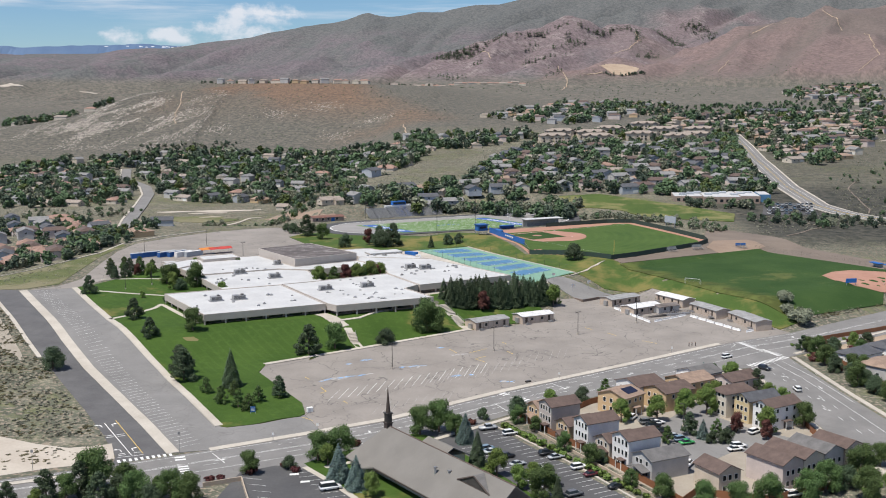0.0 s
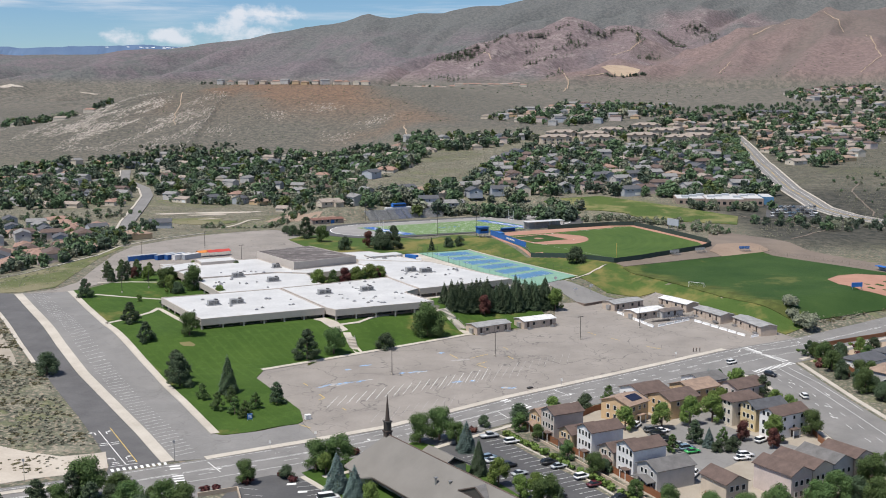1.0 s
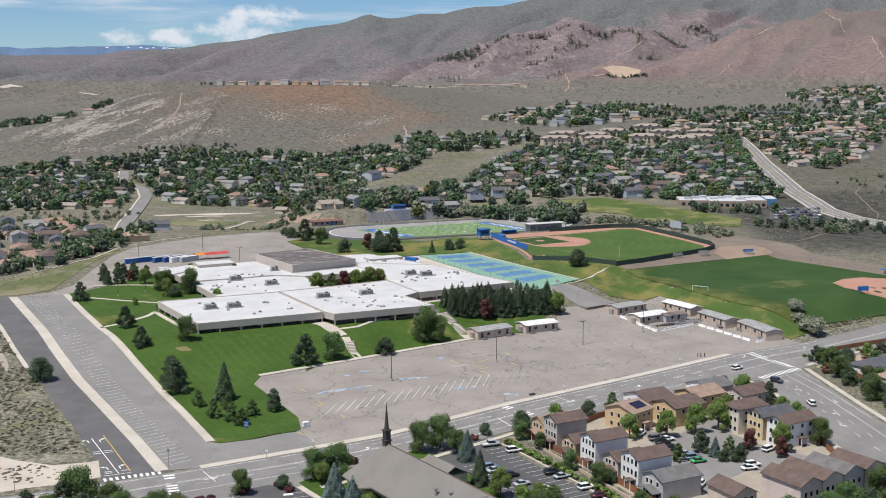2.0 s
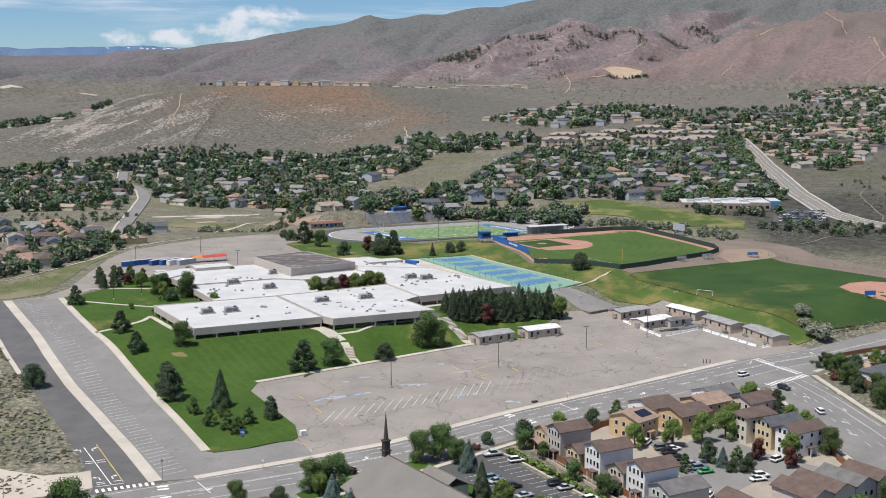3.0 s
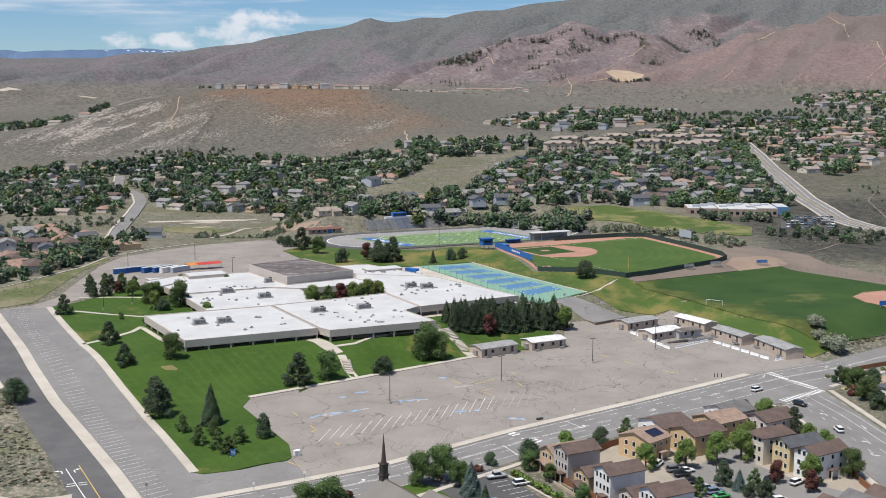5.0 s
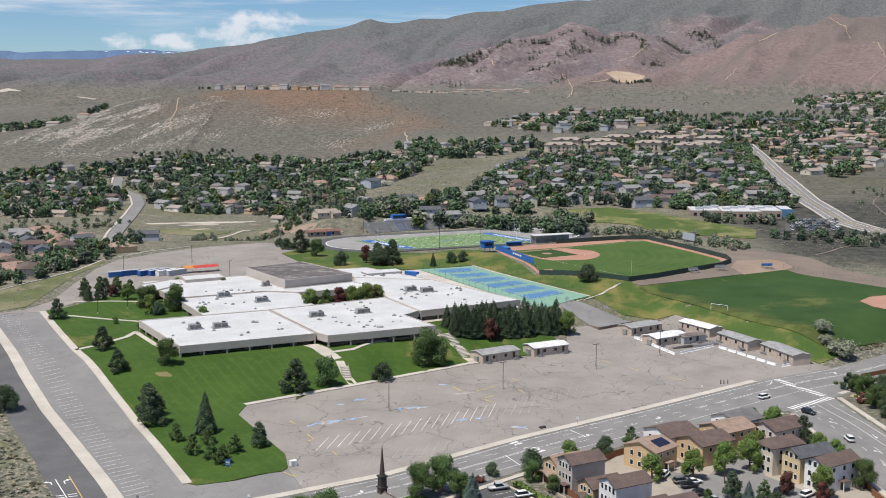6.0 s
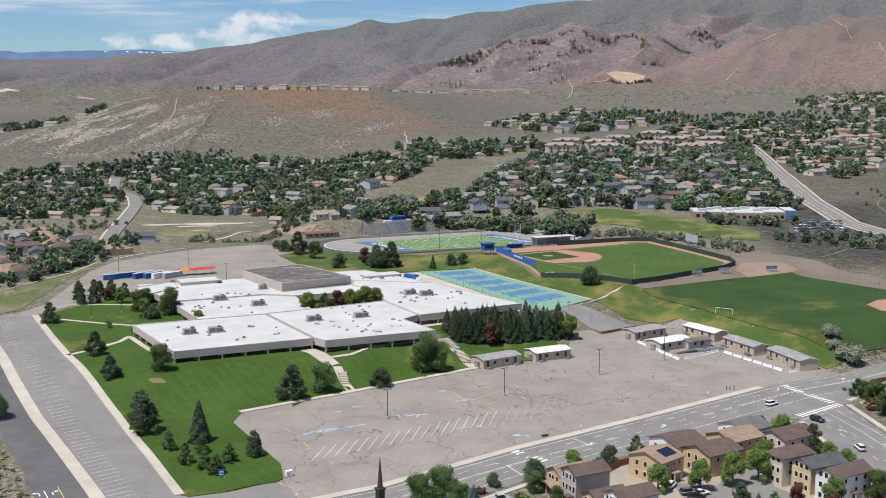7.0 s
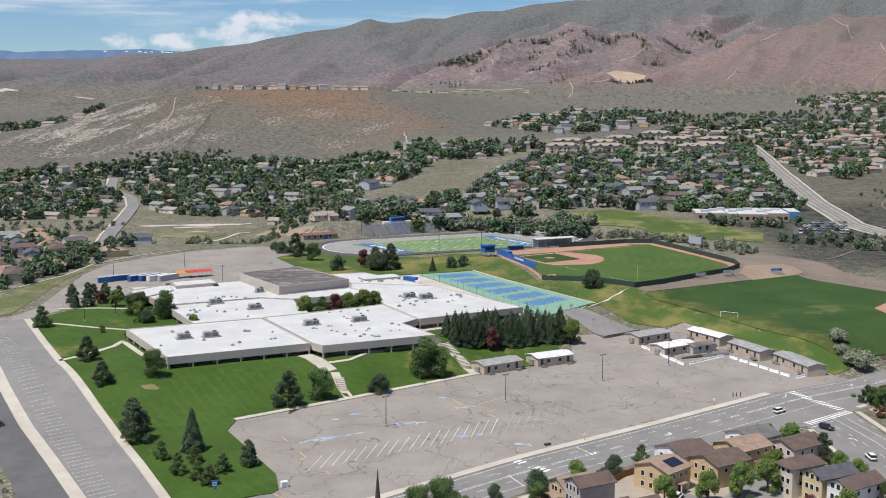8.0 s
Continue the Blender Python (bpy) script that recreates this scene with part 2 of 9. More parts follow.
def asphalt(name, dark, light, cracks=0.0, scale=0.06):
    m, t, p = nodes(name)
    w = world_pos(t)
    broad, grain = noise_node(t, w, scale, 6, 0.65), noise_node(t, w, 1.8, 4)
    f = arith(t, "ADD", arith(t, "MULTIPLY", broad, 0.7), arith(t, "MULTIPLY", grain, 0.3))
    r = ramp(t, [(0.36, dark), (0.64, light)])
    t.links.new(f, r.inputs[0])
    col = r.outputs[0]
    if cracks:
        warp = t.nodes.new("ShaderNodeVectorMath")
        warp.operation = "ADD"
        nz = t.nodes.new("ShaderNodeTexNoise")
        nz.inputs["Scale"].default_value, nz.inputs["Detail"].default_value = 0.11, 2.5
        t.links.new(w, nz.inputs["Vector"])
        sc = t.nodes.new("ShaderNodeVectorMath")
        sc.operation = "SCALE"
        sc.inputs["Scale"].default_value = 14.0
        t.links.new(nz.outputs["Color"], sc.inputs[0])
        t.links.new(w, warp.inputs[0])
        t.links.new(sc.outputs[0], warp.inputs[1])
        vo = t.nodes.new("ShaderNodeTexVoronoi")
        vo.feature = "DISTANCE_TO_EDGE"
        vo.inputs["Scale"].default_value = 0.055
        t.links.new(warp.outputs[0], vo.inputs["Vector"])
        line = band(t, vo.outputs["Distance"], 0.008, 0.002)
        gate = band(t, noise_node(t, w, 0.035, 2), 0.36, 0.50)
        long = t.nodes.new("ShaderNodeTexVoronoi")
        long.feature = "DISTANCE_TO_EDGE"
        long.inputs["Scale"].default_value = 0.03
        t.links.new(warp.outputs[0], long.inputs["Vector"])
        line = arith(t, "MAXIMUM", arith(t, "MULTIPLY", line, gate), band(t, long.outputs["Distance"], 0.0055, 0.0015))
        col = mix(t, arith(t, "MULTIPLY", line, cracks), col, (0.09, 0.085, 0.08))
    t.links.new(col, p.inputs["Base Color"])
    p.inputs["Roughness"].default_value = 0.9
    bump(t, p, grain, 0.4, 0.02)
    return m


def turf(name, dark, light, dry=0.0, dry_col=(0.20, 0.17, 0.06), stripes=0.0, rings=None, worn_edge=None):
    m, t, p = nodes(name)
    w = world_pos(t)
    broad, grain = noise_node(t, w, 0.05, 5, 0.6), noise_node(t, w, 2.2, 4, 0.7)
    f = arith(t, "ADD", arith(t, "MULTIPLY", broad, 0.6), arith(t, "MULTIPLY", grain, 0.4))
    r = ramp(t, [(0.35, dark), (0.66, light)])
    t.links.new(f, r.inputs[0])
    col = r.outputs[0]
    if dry:
        patch = band(t, noise_node(t, w, 0.035, 5, 0.65), 0.60 - dry * 0.2, 0.72 - dry * 0.15)
        col = mix(t, arith(t, "MULTIPLY", patch, 0.8), col, dry_col)
    if worn_edge:
        # thins out into the rough grass beyond a straight edge
        (ex, ey), (nx, ny), rough_col = worn_edge
        xyz = t.nodes.new("ShaderNodeSeparateXYZ")
        t.links.new(w, xyz.inputs[0])
        gap = arith(t, "ADD", arith(t, "MULTIPLY", arith(t, "SUBTRACT", xyz.outputs[0], ex), nx), arith(t, "MULTIPLY", arith(t, "SUBTRACT", xyz.outputs[1], ey), ny))
        gap = arith(t, "ADD", gap, arith(t, "MULTIPLY", arith(t, "SUBTRACT", noise_node(t, w, 0.06, 5, 0.65), 0.5), 46.0))
        col = mix(t, band(t, gap, 0.0, 15.0), mix(t, band(t, noise_node(t, w, 0.11, 5, 0.7), 0.4, 0.62), tuple(v * 0.62 for v in rough_col), rough_col), col)
    if rings:
        # mown in rings round one point
        off = t.nodes.new("ShaderNodeVectorMath")
        off.operation = "SUBTRACT"
        off.inputs[1].default_value = (*rings, 0)
        t.links.new(w, off.inputs[0])
        flat = t.nodes.new("ShaderNodeVectorMath")
        flat.operation = "MULTIPLY"
        flat.inputs[1].default_value = (1, 1, 0)
        t.links.new(off.outputs[0], flat.inputs[0])
        far = t.nodes.new("ShaderNodeVectorMath")
        far.operation = "LENGTH"
        t.links.new(flat.outputs[0], far.inputs[0])
        wave = arith(t, "SINE", arith(t, "MULTIPLY", far.outputs["Value"], 1.1))
        col = mix(t, arith(t, "MULTIPLY", band(t, wave, -0.2, 0.9), 0.12), col, tuple(v * 1.5 for v in light))
    if stripes:
        # mower passes along the slope, worn unevenly
        mp = t.nodes.new("ShaderNodeMapping")
        mp.inputs["Rotation"].default_value = (0, 0, radians(57))
        t.links.new(w, mp.inputs["Vector"])
        wv = t.nodes.new("ShaderNodeTexWave")
        wv.bands_direction = "Y"
        wv.inputs["Scale"].default_value, wv.inputs["Distortion"].default_value, wv.inputs["Detail"].default_value = 0.09, 0.8, 2.0
        t.links.new(mp.outputs[0], wv.inputs["Vector"])
        worn = band(t, noise_node(t, w, 0.02, 3), 0.35, 0.6)
        line = arith(t, "MULTIPLY", arith(t, "MULTIPLY", band(t, wv.outputs["Fac"], 0.72, 1.0), worn), stripes)
        col = mix(t, line, col, tuple(v * 1.9 for v in light))
        col = mix(t, arith(t, "MULTIPLY", band(t, noise_node(t, w, 0.4, 5, 0.7), 0.5, 0.75), 0.45), col, tuple(v * 1.35 for v in light))
    t.links.new(col, p.inputs["Base Color"])
    p.inputs["Roughness"].default_value = 0.85
    p.inputs["Specular IOR Level"].default_value = 0.15
    bump(t, p, grain, 0.7, 0.12)
    return m


scrub_material()
asphalt("asphalt_lot", (0.208, 0.188, 0.169), (0.29, 0.262, 0.236), 0.7)
asphalt("asphalt_grey", (0.168, 0.163, 0.158), (0.228, 0.221, 0.213), 0.3)
asphalt("asphalt_dark", (0.085, 0.083, 0.085), (0.125, 0.122, 0.122), 0.0, 0.12)
asphalt("asphalt_road", (0.16, 0.155, 0.15), (0.222, 0.214, 0.206), 0.25, 0.09)
asphalt("asphalt_new", (0.058, 0.058, 0.061), (0.098, 0.097, 0.099), 0.2)
surface("concrete", (0.38, 0.34, 0.29), (0.52, 0.48, 0.42), 0.12, 1.6)
surface("dirt_brown", (0.135, 0.108, 0.088), (0.205, 0.165, 0.132), 0.06, 1.1)
surface("dirt_pale", (0.38, 0.33, 0.275), (0.50, 0.45, 0.385), 0.08, 1.1)
surface("bark_soil", (0.27, 0.235, 0.19), (0.36, 0.32, 0.265), 0.2, 2.0)
surface("shingle_church", (0.155, 0.145, 0.132), (0.20, 0.188, 0.172), 0.15, 4.0, 0.9, 0.02)
surface("dirt", (0.30, 0.22, 0.155), (0.42, 0.33, 0.24), 0.06, 1.1)
surface("dirt_warm", (0.215, 0.155, 0.115), (0.30, 0.225, 0.168), 0.06, 1.1)
surface("clay", (0.31, 0.165, 0.115), (0.41, 0.225, 0.165), 0.1, 1.5)
turf("lawn", (0.032, 0.068, 0.011), (0.059, 0.106, 0.02), 0.2, stripes=0.10)
turf("field_grass", (0.022, 0.052, 0.013), (0.047, 0.086, 0.024), 0.1, (0.12, 0.13, 0.045), worn_edge=((88, 558), (0.858, 0.513), (0.105, 0.125, 0.036)))
turf("bank_grass", (0.042, 0.08, 0.018), (0.078, 0.12, 0.03), 0.7)
turf("park_grass", (0.05, 0.085, 0.022), (0.09, 0.125, 0.034), 0.8, (0.22, 0.20, 0.09))
turf("verge_grass", (0.08, 0.10, 0.04), (0.145, 0.155, 0.07), 0.95, (0.22, 0.195, 0.125))
turf("dry_grass", (0.13, 0.12, 0.05), (0.20, 0.18, 0.085), 0.0)
turf("synthetic_turf", (0.12, 0.20, 0.075), (0.15, 0.24, 0.095), 0.0)
surface("roof_white", (0.43, 0.43, 0.43), (0.585, 0.585, 0.58), 0.09, 0.9, 0.6)
surface("fascia", (0.39, 0.345, 0.31), (0.47, 0.425, 0.385), 0.25, 2.5)
surface("brick_wall", (0.16, 0.12, 0.10), (0.22, 0.17, 0.14), 0.3, 2.5)
surface("roof_gravel", (0.10, 0.085, 0.078), (0.23, 0.20, 0.185), 0.12, 0.8, spread=0.25)
surface("metal_grey", (0.30, 0.30, 0.30), (0.42, 0.42, 0.42), 0.5, 3, 0.5, 0.005, 0.4)

# foliage
leafy("leaf_green", (0.048, 0.085, 0.030), (0.105, 0.160, 0.050))
leafy("leaf_bright", (0.085, 0.135, 0.032), (0.165, 0.225, 0.060))
leafy("leaf_dark", (0.040, 0.064, 0.037), (0.084, 0.116, 0.061))
leafy("leaf_blue", (0.065, 0.104, 0.098), (0.169, 0.234, 0.215))
leafy("leaf_grey", (0.13, 0.145, 0.10), (0.30, 0.32, 0.23))
leafy("leaf_maroon", (0.060, 0.022, 0.022), (0.145, 0.055, 0.047))
# far foliage: dark tones lifted to stand in for distance haze
leafy("leaf_far", (0.062, 0.098, 0.052), (0.108, 0.152, 0.076))
leafy("leaf_far_dark", (0.055, 0.080, 0.058), (0.094, 0.124, 0.084))
leafy("leaf_far_bright", (0.07, 0.11, 0.035), (0.13, 0.175, 0.06))
leafy("leaf_olive", (0.10, 0.095, 0.055), (0.20, 0.175, 0.105))
leafy("leaf_sage", (0.155, 0.155, 0.115), (0.31, 0.30, 0.228))
surface("bark", (0.07, 0.05, 0.038), (0.14, 0.105, 0.08), 1.0, 8.0)
# paints, roofs, metals
for name, c in (("wall_white", (0.74, 0.73, 0.72)), ("wall_taupe", (0.48, 0.42, 0.38)), ("wall_tan", (0.55, 0.40, 0.24)), ("wall_orange", (0.56, 0.40, 0.235)),
                ("wall_beige", (0.55, 0.47, 0.38)), ("wall_grey", (0.46, 0.45, 0.44)), ("wall_yellow", (0.60, 0.475, 0.27)), ("wall_pink", (0.56, 0.48, 0.45)), ("wall_blue", (0.40, 0.43, 0.47)),
                ("wall_cream", (0.60, 0.54, 0.45)), ("portable_tan", (0.50, 0.41, 0.335)), ("trim_white", (0.78, 0.78, 0.76)), ("trim_brown", (0.065, 0.048, 0.04)),
                ("paint_white", (0.74, 0.74, 0.72)), ("paint_yellow", (0.58, 0.42, 0.12)), ("paint_faint", (0.40, 0.385, 0.37)), ("fence_grey", (0.09, 0.085, 0.08)), ("paint_blue", (0.24, 0.34, 0.52)), ("barrier_white", (0.80, 0.80, 0.79)),
                ("court_blue", (0.075, 0.195, 0.34)), ("court_green", (0.19, 0.335, 0.25)), ("wall_brown", (0.33, 0.255, 0.21)), ("field_blue", (0.03, 0.11, 0.38)), ("tarp_blue", (0.02, 0.13, 0.42)),
                ("container_blue", (0.02, 0.10, 0.32)), ("awning_orange", (0.62, 0.22, 0.05)), ("awning_red", (0.5, 0.06, 0.05)), ("fence_green", (0.03, 0.055, 0.045)),
                ("wood_fence", (0.25, 0.105, 0.05)), ("wall_block", (0.45, 0.37, 0.29)), ("plastic_green", (0.02, 0.12, 0.05))):
    surface(name, tuple(v * 0.82 for v in c), tuple(min(0.85, v * 1.08) for v in c), 0.35, 3.0, 0.75, 0.01)
for name, c in (("shingle_brown", (0.115, 0.08, 0.068)), ("shingle_grey", (0.135, 0.13, 0.128)), ("shingle_tan", (0.28, 0.20, 0.152)), ("shingle_sand", (0.29, 0.245, 0.21)), ("shingle_stone", (0.215, 0.212, 0.21)), ("shingle_taupe", (0.19, 0.165, 0.148)),
                ("shingle_blue", (0.085, 0.088, 0.098)), ("tile_red", (0.29, 0.185, 0.145)), ("shingle_rust", (0.17, 0.085, 0.066)), ("roof_metal", (0.62, 0.62, 0.62)), ("roof_metal_dull", (0.28, 0.28, 0.28))):
    surface(name, tuple(v * 0.72 for v in c), tuple(v * 1.2 for v in c), 0.5, 3.5, 0.85, 0.03, spread=0.3)
for name, c in (("car_white", (0.8, 0.8, 0.8)), ("car_black", (0.012, 0.012, 0.014)), ("car_silver", (0.42, 0.44, 0.46)), ("car_green", (0.05, 0.36, 0.10)), ("car_red", (0.10, 0.015, 0.02)),
                ("car_blue", (0.16, 0.24, 0.32)), ("car_grey", (0.12, 0.125, 0.13))):
    m, t, p = nodes(name)
    n = noise_node(t, world_pos(t), 2.0, 3)
    t.links.new(mix(t, band(t, n, 0.3, 0.7), tuple(v * 0.9 for v in c), c), p.inputs["Base Color"])
    p.inputs["Roughness"].default_value, p.inputs["Coat Weight"].default_value = 0.35, 0.6
for name, c, r in (("glass_dark", (0.02, 0.025, 0.03), 0.12), ("rubber", (0.015, 0.015, 0.015), 0.8), ("solar_panel", (0.012, 0.014, 0.035), 0.25)):
    m, t, p = nodes(name)
    n = noise_node(t, world_pos(t), 1.5, 3)
    t.links.new(mix(t, n, tuple(v * 0.7 for v in c), tuple(v * 1.3 for v in c)), p.inputs["Base Color"])
    p.inputs["Roughness"].default_value = r
surface("steel", (0.30, 0.30, 0.31), (0.45, 0.45, 0.46), 1.0, 6.0, 0.45, 0.004, 0.7)
surface("steel_dark", (0.05, 0.045, 0.04), (0.09, 0.08, 0.075), 1.0, 6.0, 0.5, 0.004, 0.3)
surface("rock_pale", (0.36, 0.315, 0.275), (0.52, 0.475, 0.42), 0.3, 2.0)

# ---- the lie of the land ----
def lerp_knots(t, knots):
    if t <= knots[0][0]:
        return knots[0][1]
    for (a, p), (b, q) in zip(knots, knots[1:]):
        if t <= b:
            return p + (q - p) * (t - a) / (b - a)
    return knots[-1][1]


def ease(a, b, t):
    t = min(1.0, max(0.0, (t - a) / (b - a)))
    return t * t * (3 - 2 * t)


CU, SU = math.cos(math.radians(34)), math.sin(math.radians(34))


def to_uv(x, y):
    """Campus axes: u along the main road, v away from it."""
    x, y = x + 70, y - 293
    return x * CU + y * SU, y * CU - x * SU


def campus_z(x, y):
    u, v = to_uv(x, y)
    lot = 0.028 * min(85.0, max(0.0, v))
    v0 = lerp_knots(u, ((-30, 40), (40, 80), (105, 80), (150, 84), (180, 93)))
    v1 = lerp_knots(u, ((-30, 230), (40, 125), (105, 109), (150, 106), (166, 122), (210, 130)))
    rise = max(ease(v0, v1, v), ease(256, 278, u) * ease(8, 40, v))
    return lot + (9.0 - lot) * rise + 3.5 * ease(252, 275, u) * ease(120, 140, v)


CREST = ((-2800, 214), (-1500, 220), (-1000, 247), (-768, 287), (-607, 314), (-423, 340), (-297, 372), (-216, 354), (-78, 374), (152, 405), (727, 478), (2200, 540))


def far_z(x, y):
    right = lerp_knots(y, ((500, 9), (640, 12), (760, 12.5), (820, 17), (1000, 28), (1300, 41), (2000, 84), (2200, 92)))
    left = lerp_knots(y, ((500, 4), (620, -1), (720, -7), (1000, -7), (1300, 0), (1450, 14), (1700, 30), (2200, 55)))
    m = ease(850, 1050, y)
    k = ease(-0.17 + 0.07 * m, -0.10 + 0.09 * m, x / max(y, 1.0))
    z = left + (right - left) * k
    if y > 2200:
        up = min(1.0, (y - 2200) / 2400) ** 2.2
        z += (lerp_knots(x, CREST) - z) * up
    return z


def spur(z, x, y, line, fall):
    """Raises z to a ridge along a line of x, y, crest points, falling off to both sides."""
    best = -1e9
    for (x0, y0, h0), (x1, y1, h1) in zip(line, line[1:]):
        dx, dy = x1 - x0, y1 - y0
        t = min(1.0, max(0.0, ((x - x0) * dx + (y - y0) * dy) / (dx * dx + dy * dy)))
        d = math.hypot(x - x0 - t * dx, y - y0 - t * dy)
        best = max(best, h0 + t * (h1 - h0) - fall * d * (0.55 + 0.45 * min(1.0, d / 160)))
    d = z - best
    return z if d > 300 else (z + best) / 2 + math.sqrt(d * d + 160) / 2


# ridge lines as x, y, crest height: the wooded rocky spur, the rose-brown hill and the quarry knoll, then their ribs
ROCKY = (
    (((-66, 3000, 128), (-22, 3100, 154), (34, 3250, 186), (111, 3350, 212), (200, 3450, 234), (290, 3500, 252), (357, 3550, 277), (401, 3580, 289), (452, 3600, 268), (500, 3620, 249), (548, 3640, 268), (591, 3660, 286), (649, 3700, 266), (712, 3740, 247), (801, 3850, 267), (871, 3950, 310), (932, 4000, 303), (1025, 4050, 271)), 0.5),
    (((401, 3580, 289), (353, 3350, 225), (279, 3080, 166), (222, 2850, 130)), 0.46),
    (((591, 3660, 286), (578, 3420, 228), (513, 3150, 173), (436, 2900, 142)), 0.46),
    (((200, 3450, 234), (139, 3150, 177), (94, 2850, 127)), 0.46),
    (((712, 3740, 247), (622, 3400, 188), (583, 3100, 144)), 0.46),
)
ROSY = (
    (((797, 3150, 205), (874, 3200, 239), (952, 3250, 273), (1010, 3280, 290), (1107, 3300, 312), (1157, 3300, 297), (1251, 3400, 312), (1372, 3500, 336), (1649, 3600, 364), (2065, 3700, 390)), 0.34),
    (((546, 2760, 134), (440, 2740, 148), (333, 2600, 124), (265, 2450, 106)), 0.3),
    (((1107, 3300, 312), (940, 2900, 214), (788, 2550, 144), (685, 2300, 110)), 0.34),
    (((952, 3250, 273), (752, 2850, 186), (601, 2550, 134), (480, 2280, 99)), 0.34),
    (((1251, 3400, 312), (1061, 2800, 196), (934, 2420, 135)), 0.34),
)
SPURS = ROCKY + ROSY
SPUR_BOX = [(min(q[0] for q in l), max(q[0] for q in l), min(q[1] for q in l), max(q[1] for q in l), max(q[2] for q in l)) for l, _ in SPURS]


def line_gap(x, y, lines):
    """The distance from x, y to the nearest of the ridge lines."""
    best = 1e9
    for line, _ in lines:
        for (x0, y0, _h), (x1, y1, _k) in zip(line, line[1:]):
            dx, dy = x1 - x0, y1 - y0
            t = min(1.0, max(0.0, ((x - x0) * dx + (y - y0) * dy) / (dx * dx + dy * dy)))
            best = min(best, math.hypot(x - x0 - t * dx, y - y0 - t * dy))
    return best


def land_z(x, y):
    w = ease(722, 800, y) if x < -90 else ease(600, 700, y - 0.9 * max(0.0, 10 - x))
    z = campus_z(x, y) * (1 - w) + far_z(x, y) * w if w > 0 else campus_z(x, y)
    if x < -160 and y > 380:
        k = ease(-190, -260, x) * ease(420, 560, y)
        z += (far_z(x, y) - z) * k * (1 - w)
    # the stadium lies in a shallow bowl
    if 600 < y < 900 and -160 < x < 160:
        a, b = (x - 3.6) * 0.857 + (y - 735) * 0.515, (y - 735) * 0.857 - (x - 3.6) * 0.515
        bowl = 1 - ease(0.9, 1.2, ((a / 96) ** 4 + (b / (68 if b > 0 else 50)) ** 4) ** 0.25)
        z += (9.0 - z) * bowl
    # flat-topped scrub hill behind the near houses
    if y > 1200:
        if x < -330:
            top = lerp_knots(x, ((-950, 20), (-760, 27), (-640, 38), (-560, 49), (-523, 57), (-502, 69), (-480, 83), (-450, 95), (-410, 100)))
            y_top = lerp_knots(x, ((-640, 1590), (-523, 1660), (-480, 1800), (-450, 1880), (-404, 1950)))
            back = lerp_knots(x, ((-520, 260), (-404, 800)))
            k = ease(1400, y_top, y) ** 0.85 * (1 - ease(y_top + 30, y_top + back, y))
        else:
            e = ((x + 330) / 300) ** 2
            top, k = 100, math.exp(-e ** 3 * 0.8) * ease(1400, 1950, y) * (1 - ease(2500, 3300, y))
        z = max(z, z + (top - z) * k)
    if y > 2400 and x > -500:
        for (line, fall), (xa, xb, ya, yb, top) in zip(SPURS, SPUR_BOX):
            reach = (top - z) / (0.55 * fall) + 30
            if xa - reach < x < xb + reach and ya - reach < y < yb + reach:
                z = spur(z, x, y, line, fall)
    return z


def hollow(x, y):
    """0 in the bottom of the large gullies, 1 on the ribs between them."""
    bend = 0.35 * noise.noise(Vector((x / 700, y / 500, 7.0)))
    across, down = 0.86 * x - 0.51 * y, 0.51 * x + 0.86 * y
    return min(1.0, 1.9 * abs(noise.noise(Vector((across / 270 + bend * 2, down / 1100, 3.0))))) ** 0.8


def hill_detail(x, y):
    """Gullies and spurs of the open hills, drawn out down the slope; none on the built ground."""
    k = ease(1420, 1700, y)
    if k <= 0:
        return 0.0
    if x > 0:
        k *= ease(1750, 2100, y)
    bend = 0.35 * noise.noise(Vector((x / 700, y / 500, 7.0)))
    across, down = 0.86 * x - 0.51 * y, 0.51 * x + 0.86 * y
    rill = (1 - abs(noise.noise(Vector((across / 105 + bend, down / 420, 0.0))))) ** 2
    gully = hollow(x, y)
    fine = noise.fractal(Vector((x / 150, y / 200, 0.0)), 0.9, 2.1, 4)
    grow = ease(2100, 3200, y)
    calm = 1 - 0.8 * ease(4100, 4600, y)
    near = 1 - 0.7 * ease(1830, 1950, y) * (1 - ease(2050, 2200, y))
    broad = calm
    if x > -150:
        broad *= 1 - 0.75 * ease(-150, 50, x) * ease(2350, 2600, y) * (1 - ease(3850, 4150, y))
    return k * near * ((4 + 20 * grow) * calm * (rill - 0.75) + (4 + 62 * grow) * broad * (gully - 0.6) + (2 + 9 * grow) * calm * fine)


def ground_z(x, y):
    return land_z(x, y) + hill_detail(x, y)


